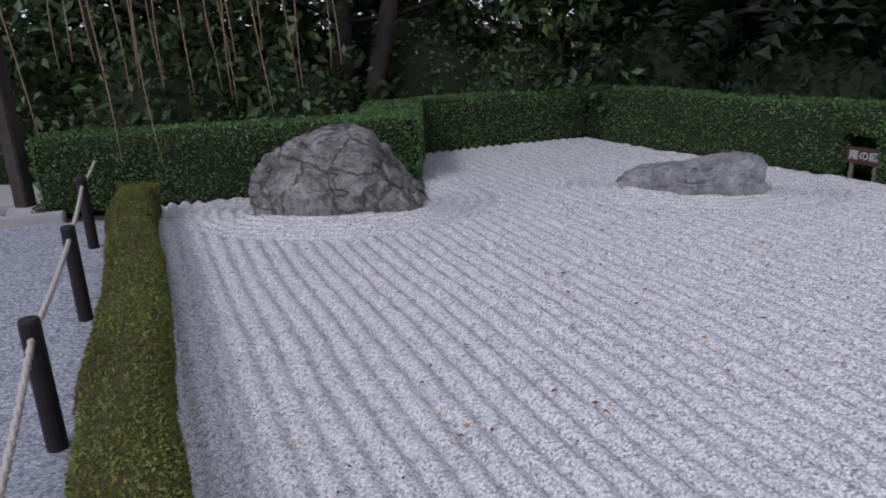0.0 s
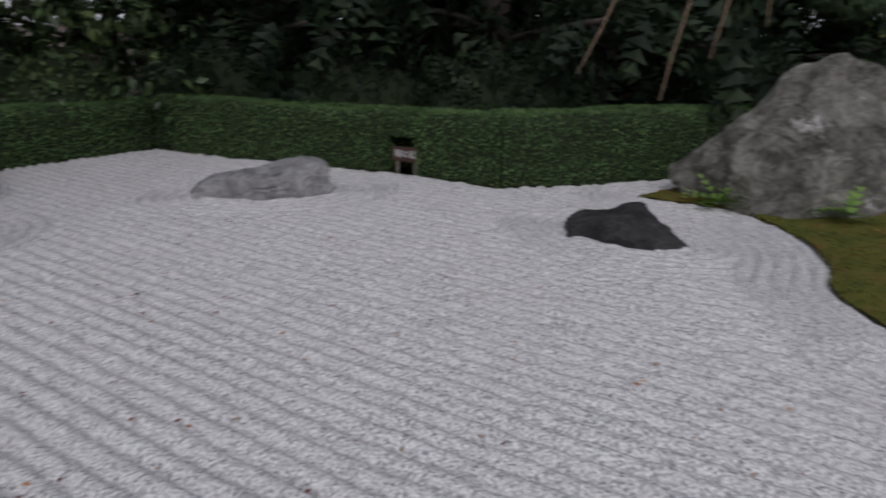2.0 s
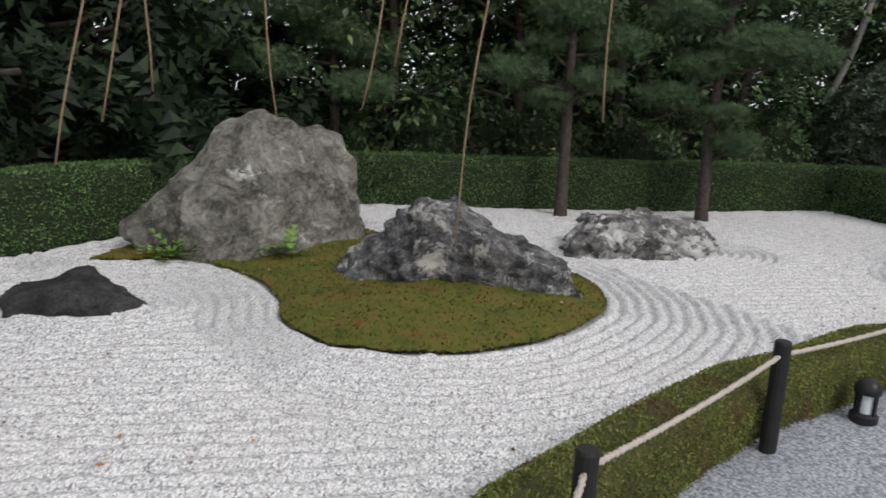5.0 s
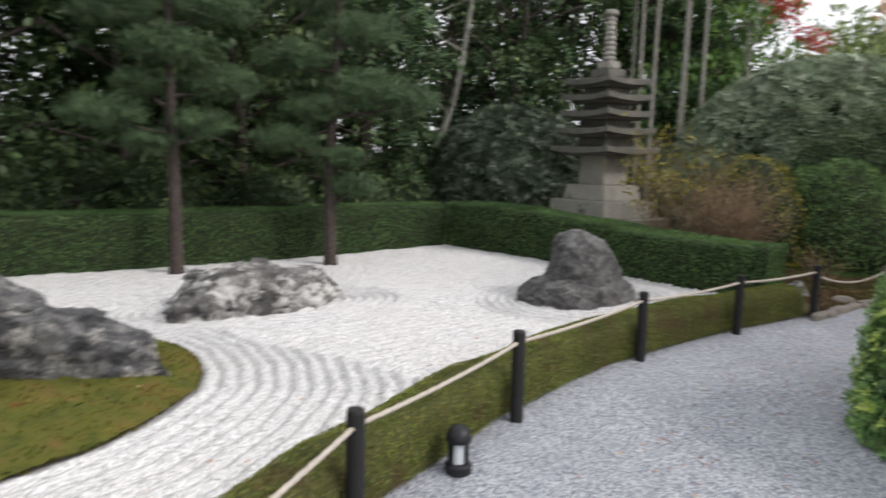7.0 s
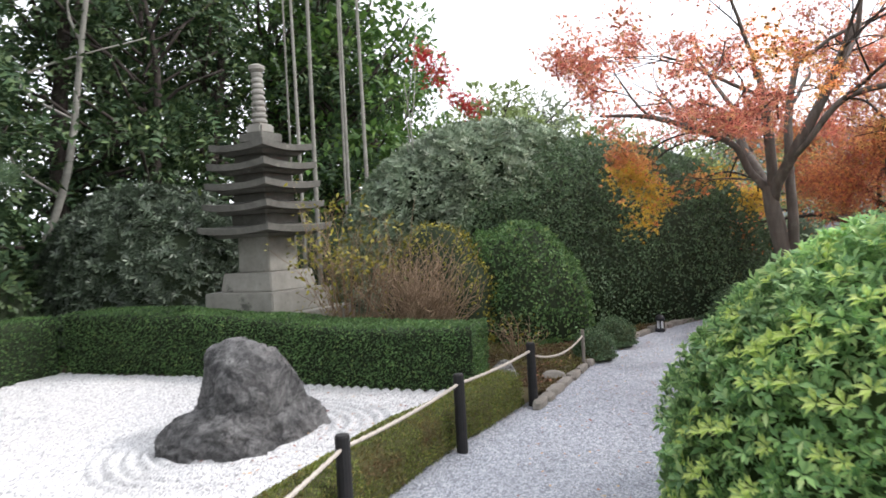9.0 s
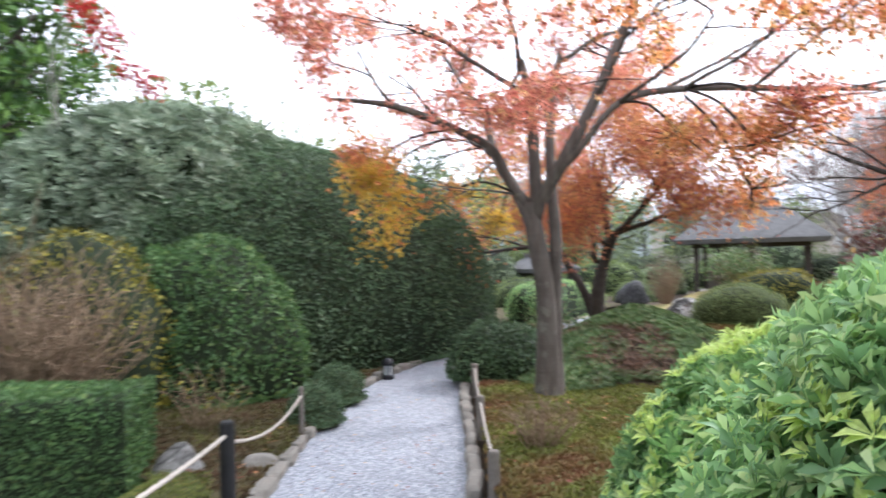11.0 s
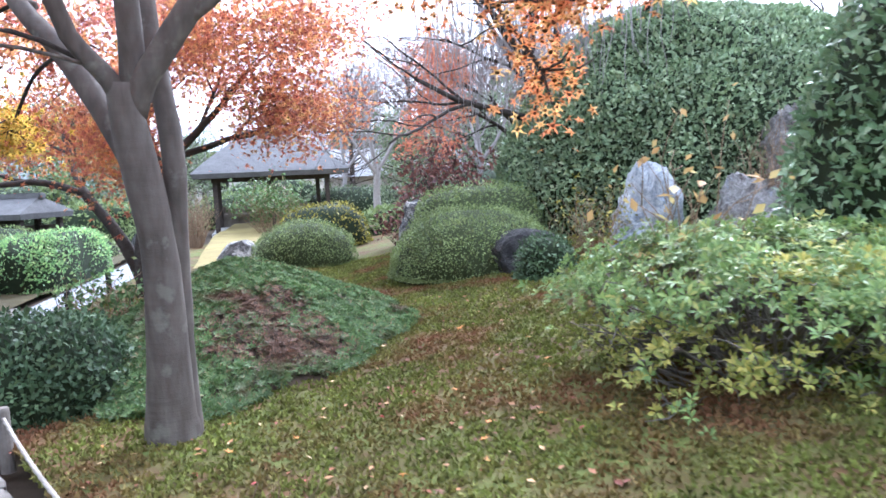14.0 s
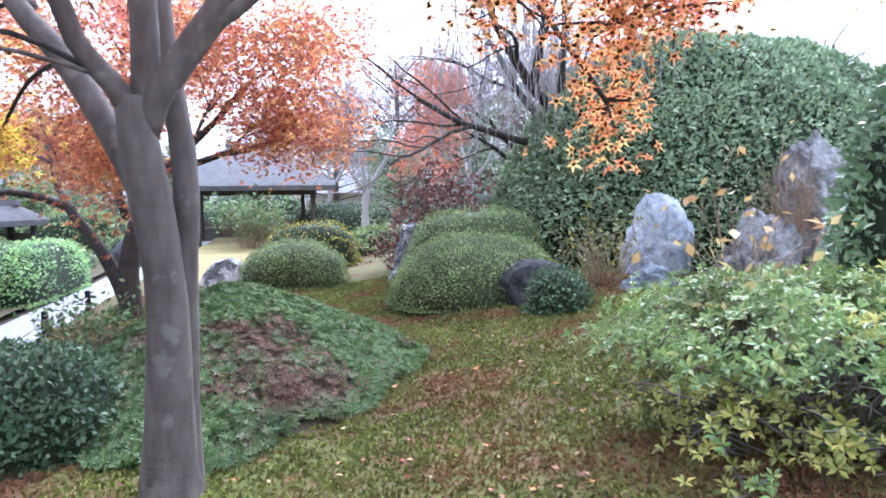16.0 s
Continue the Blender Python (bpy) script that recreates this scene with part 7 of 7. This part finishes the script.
# ---- small plants and litter ----
def fern(x, y, z, n, size, seed, tilt):
    g = np.random.default_rng(seed)
    f = thing("fern", (x, y, z), "bright green fern at the foot of a rock", "fern", "ferns")
    for _ in range(n):
        a = g.uniform(0, 6.28)
        d = np.array([[math.cos(a) + tilt[0], math.sin(a) + tilt[1], g.uniform(0.15, 0.55)]])
        v, t = scatter(SPRAY, np.zeros((1, 3)), d, np.array([[0, 0, 1.0]]), size * g.uniform(0.7, 1.15))
        mesh_part("frond", v, t, fern_green, f)


fern(4.72, 4.72, 0.1, 18, 0.3, 1, (-0.7, -0.5))
fern(5.2, 3.66, 0.17, 18, 0.25, 2, (-0.7, -0.5))
fern(5.15, 3.9, 0.16, 9, 0.22, 3, (-0.7, -0.5))
fern(4.85, 4.6, 0.1, 9, 0.2, 4, (-0.7, -0.5))


def grass_tuft(x, y, z, n, h, seed):
    g = np.random.default_rng(seed)
    t = thing("grass_tuft", (x, y, z), "tuft of long green blades beside a rock", "grass")
    p = g.normal(size=(n, 3)) * np.array([0.03, 0.03, 0])
    v, f = scatter((LONG_LEAF[0] * np.array([0.35, 1, 1]), LONG_LEAF[1]), p, unit(g.normal(size=(n, 3)) * 0.45 + np.array([0, 0, 1])), g.normal(size=(n, 3)), h * g.uniform(0.6, 1.1, n))
    mesh_part("blade_mass", v, f, fern_green, t)


grass_tuft(4.95, 2.55, 0.12, 36, 0.26, 5)
grass_tuft(7.3, 1.25, 0.02, 10, 0.1, 6)


def spread_tufts(name, poly, count, height, mat, size, label, seed, shape=TUFT, keep=None, upright=0.5):
    g = np.random.default_rng(seed)
    poly = np.asarray(poly)
    lo, hi = poly.min(0), poly.max(0)
    x, y = g.uniform(lo[0], hi[0], count * 3), g.uniform(lo[1], hi[1], count * 3)
    ok = inside(poly, x, y)
    if keep is not None:
        ok &= keep(x, y)
    x, y = x[ok][:count], y[ok][:count]
    p = np.stack([x, y, height(x, y)], -1)
    n = len(p)
    v, f = scatter(shape, p, unit(np.array([0, 0, upright]) + g.normal(size=(n, 3)) * 0.6), unit(np.array([0, 0, 1.0]) + g.normal(size=(n, 3)) * 0.7), size * g.uniform(0.5, 1.3, n))
    return tagged(mesh_part(name, v, f, mat), label, "moss", kind="stuff")


SHORT = (np.array([(-0.35, 0, 0), (0.0, 1.0, 0.35), (0.35, 0, 0), (0, 0.6, -0.6)]), np.array([(0, 2, 1), (0, 3, 2)]))
spread_tufts("moss_growth", MOSS, 26000, lambda x, y: moss_height(x, y) - 0.008, moss_tuft, 0.024, "soft green and rusty moss growth", 21, SHORT)
NEAR_LAWN = [(9.3, -11.6), (8.2, -9.0), (7.4, -7.75), (6.55, -6.4), (5.9, -5.6), (3.4, -6), (2.6, -9), (2.4, -13), (4.0, -17), (9.4, -16)]
spread_tufts("lawn_moss_growth", NEAR_LAWN, 170000, lambda x, y: lawn_height(x, y) + 0.018 * fbm(np.stack([x, y], -1), 1.3, 4) + 0.001, lawn_tuft, 0.03, "tufted yellow-green moss on the lawn", 22, SHORT)


BED = [(7.75, -5.6), (8.5, -6.75), (9.1, -7.7), (9.7, -8.8), (10.0, -9.6), (10.9, -9.4), (11.2, -7.0), (9.6, -5.5), (8.5, -5.6)]
bed_height = lambda x, y: 0.05 + 0.45 * np.clip((x - 8.8) / 3.5, 0, 1) * np.clip((y + 8.5) / 3, 0, 1) + 0.02 * fbm(np.stack([x, y], -1), 1.5, 3)
spread_tufts("bed_moss_growth", BED, 16000, bed_height, bed_tuft, 0.03, "thin brown and green moss on the bed", 23, SHORT)


LITTER = []


def fallen(poly, count, height, size, mat, seed, label, weight=None, single=60):
    g = np.random.default_rng(seed)
    poly = np.asarray(poly)
    lo, hi = poly.min(0), poly.max(0)
    made, tries = 0, 0
    protos = []
    for k in range(6):
        v, f = STAR if k % 2 else LEAF
        v = v.copy()
        v[:, 2] += 0.25 * v[:, 0] ** 2 + 0.12 * np.sin(v[:, 1] * 3 + k)
        if k % 2 == 0:
            v[:, 1] -= 0.5
        me = bpy.data.meshes.new("fallen_leaf")
        me.from_pydata([tuple(q * size) for q in v], [], [tuple(int(i) for i in q) for q in f])
        me.materials.append(mat[k % len(mat)])
        protos.append(me)
    while made < count and tries < count * 20:
        tries += 1
        x, y = g.uniform(lo[0], hi[0]), g.uniform(lo[1], hi[1])
        if not inside(poly, np.array([x]), np.array([y]))[0] or (weight and g.uniform() > weight(x, y)):
            continue
        s = g.uniform(0.6, 1.2)
        if made >= single:
            n_up = unit(np.array([g.normal() * 0.2, g.normal() * 0.2, 1.0]))
            LITTER.append(scatter(LEAF, np.array([[x, y, float(height(np.array([x]), np.array([y]))[0]) + 0.012]]), unit(np.array([[g.normal(), g.normal(), 0.05]])), n_up[None], size * s * 1.3))
            made += 1
            continue
        ob = new("fallen_leaf", protos[made % 6])
        ob.matrix_world = pose(x, y, float(height(np.array([x]), np.array([y]))[0]) + 0.012, g.uniform(-14, 14), g.uniform(-14, 14), g.uniform(0, 360)) @ Matrix.Scale(s, 4)
        tagged(ob, label, "leaf", "fallen leaves")
        made += 1


def one_tone(name, colour):
    return foliage(name, [(0.0, colour), (1.0, tuple(c * 1.4 for c in colour))], 0.7, 0.0)


browns = [one_tone("dark_brown_leaf", (0.045, 0.03, 0.028)), one_tone("red_brown_leaf", (0.13, 0.045, 0.04)), one_tone("tan_leaf", (0.25, 0.14, 0.08))]
reds = [one_tone("fallen_red_leaf", (0.3, 0.06, 0.05)), one_tone("fallen_orange_leaf", (0.5, 0.2, 0.05)), one_tone("fallen_straw_leaf", (0.5, 0.36, 0.2)), one_tone("fallen_brown_leaf", (0.16, 0.07, 0.04))]
court = lambda x, y: np.full(len(x), 0.016)
fallen([(-3.6, 5.6), (-2.0, 2.4), (-1.2, 1.3), (1.4, 0.9), (3.0, 2.0), (2.6, 4.4), (0.6, 6.0), (-1.6, 6.4)], 230, court, 0.03, browns, 31, "small brown leaf fallen on raked gravel", single=90)
fallen([(2.2, 0.6), (5.6, -1.8), (7.2, -4.2), (8.4, -4.4), (7.2, -2.0), (4.4, 0.4)], 90, court, 0.028, browns, 32, "small brown leaf fallen on raked gravel", single=25)
fallen([(7.2, -2.6), (8.9, -2.3), (10.2, -3.6), (8.9, -4.5), (7.9, -4.9), (7.0, -3.8)], 240, court, 0.032, [browns[1], reds[0], reds[3]], 33, "small red leaf fallen beside the bell-shaped rock", single=30)
fallen([(4.0, 1.2), (5.4, 0.8), (6.3, 1.4), (4.9, 4.4), (4.3, 2.6)], 30, moss_height, 0.03, reds, 34, "fallen leaf lying on moss", single=15)
fallen([(8.3, -9.1), (7.4, -7.8), (6.5, -6.5), (5.6, -6.2), (5.2, -9.0), (5.0, -12), (6.0, -12.4), (6.4, -10)], 330, lawn_height, 0.036, reds, 35, "coloured maple leaf fallen on the mossy lawn", single=100)
fallen([(3.4, -1.2), (6.9, -4.7), (8.4, -6.9), (9.8, -10), (9.0, -9.6), (6.8, -6.3), (4.4, -3.4), (2.0, -2.0)], 420, lambda x, y: np.full(len(x), -0.008), 0.026, [browns[0], browns[2], reds[2], reds[3]], 36, "brown leaf fallen on the gravel path", single=30)


fallen([(7.7, -5.6), (8.6, -6.6), (9.4, -7.9), (10.2, -9.6), (10.8, -8.6), (9.6, -6.4), (8.8, -5.7)], 260, lambda x, y: 0.06 + 0 * x, 0.035, reds, 37, "brown leaf on the planting bed", single=0)
tagged(mesh_part("leaf_litter", *joined(LITTER), litter), "scattered small brown and red fallen leaves", "leaves", kind="stuff")


# ---- sign, pole and kerb by the west end ----
sign = thing("name_sign", (2.5, 7.32, 0), "small dark wooden name sign set in the hedge", "sign")
sign.rotation_euler = (0, 0, radians(-52))
part("board", box_bm(bmesh.new(), (0.37, 0.03, 0.17), (0, 0, 0.24), 0.006), surface("dark_sign_wood", [(0.3, (0.05, 0.028, 0.024)), (0.7, (0.09, 0.05, 0.042))], 8, 0.7, 0.3), sign)
part("stake", box_bm(bmesh.new(), (0.04, 0.03, 0.2), (-0.12, 0.01, 0.07), 0.004), grey_wood, sign)
part("stake", box_bm(bmesh.new(), (0.04, 0.03, 0.2), (0.12, 0.01, 0.07), 0.004), grey_wood, sign)
letters = bpy.data.curves.new("lettering", "FONT")
letters.body, letters.size, letters.extrude = "\u967d\u306e\u5ead", 0.1, 0.002
letters.align_x, letters.align_y = "CENTER", "CENTER"
ink = surface("pale_sign_paint", [(0.3, (0.5, 0.5, 0.48)), (0.7, (0.6, 0.6, 0.58))], 10, 0.7, 0.1)
letters.materials.append(ink)
word = new("lettering", letters)
word.parent = sign
word.matrix_local = pose(0, -0.018, 0.24, 90, 0, 0)
pole = thing("timber_pole", (-5.5, 5.62, 0), "dark timber roof pole on a pale footing stone", "pole")
part("shaft", box_bm(bmesh.new(), (0.14, 0.14, 3.4), (0, 0, 1.75), 0.012), dark_bark, pole)
part("footing", box_bm(bmesh.new(), (0.3, 0.3, 0.14), (0, 0, 0.03), 0.02, 10, 0.85), concrete, pole)
kerb = part("stone_kerb", box_bm(bmesh.new(), (4.2, 0.16, 0.1), (0, 0, 0), 0.015), concrete)
kerb.matrix_world = pose(-6.9, 4.55, 0.02, 0, 0, 28)
tagged(kerb, "long pale stone kerb across the gravel", "kerb", kind="structure")
slab = part("paving_slab", box_bm(bmesh.new(), (3.4, 2.2, 0.1), (0, 0, 0), 0.015), concrete)
slab.matrix_world = pose(-7.5, 6.1, 0.01, 0, 0, 28)
tagged(slab, "grey concrete paving beneath a timber pole", "paving", kind="structure")
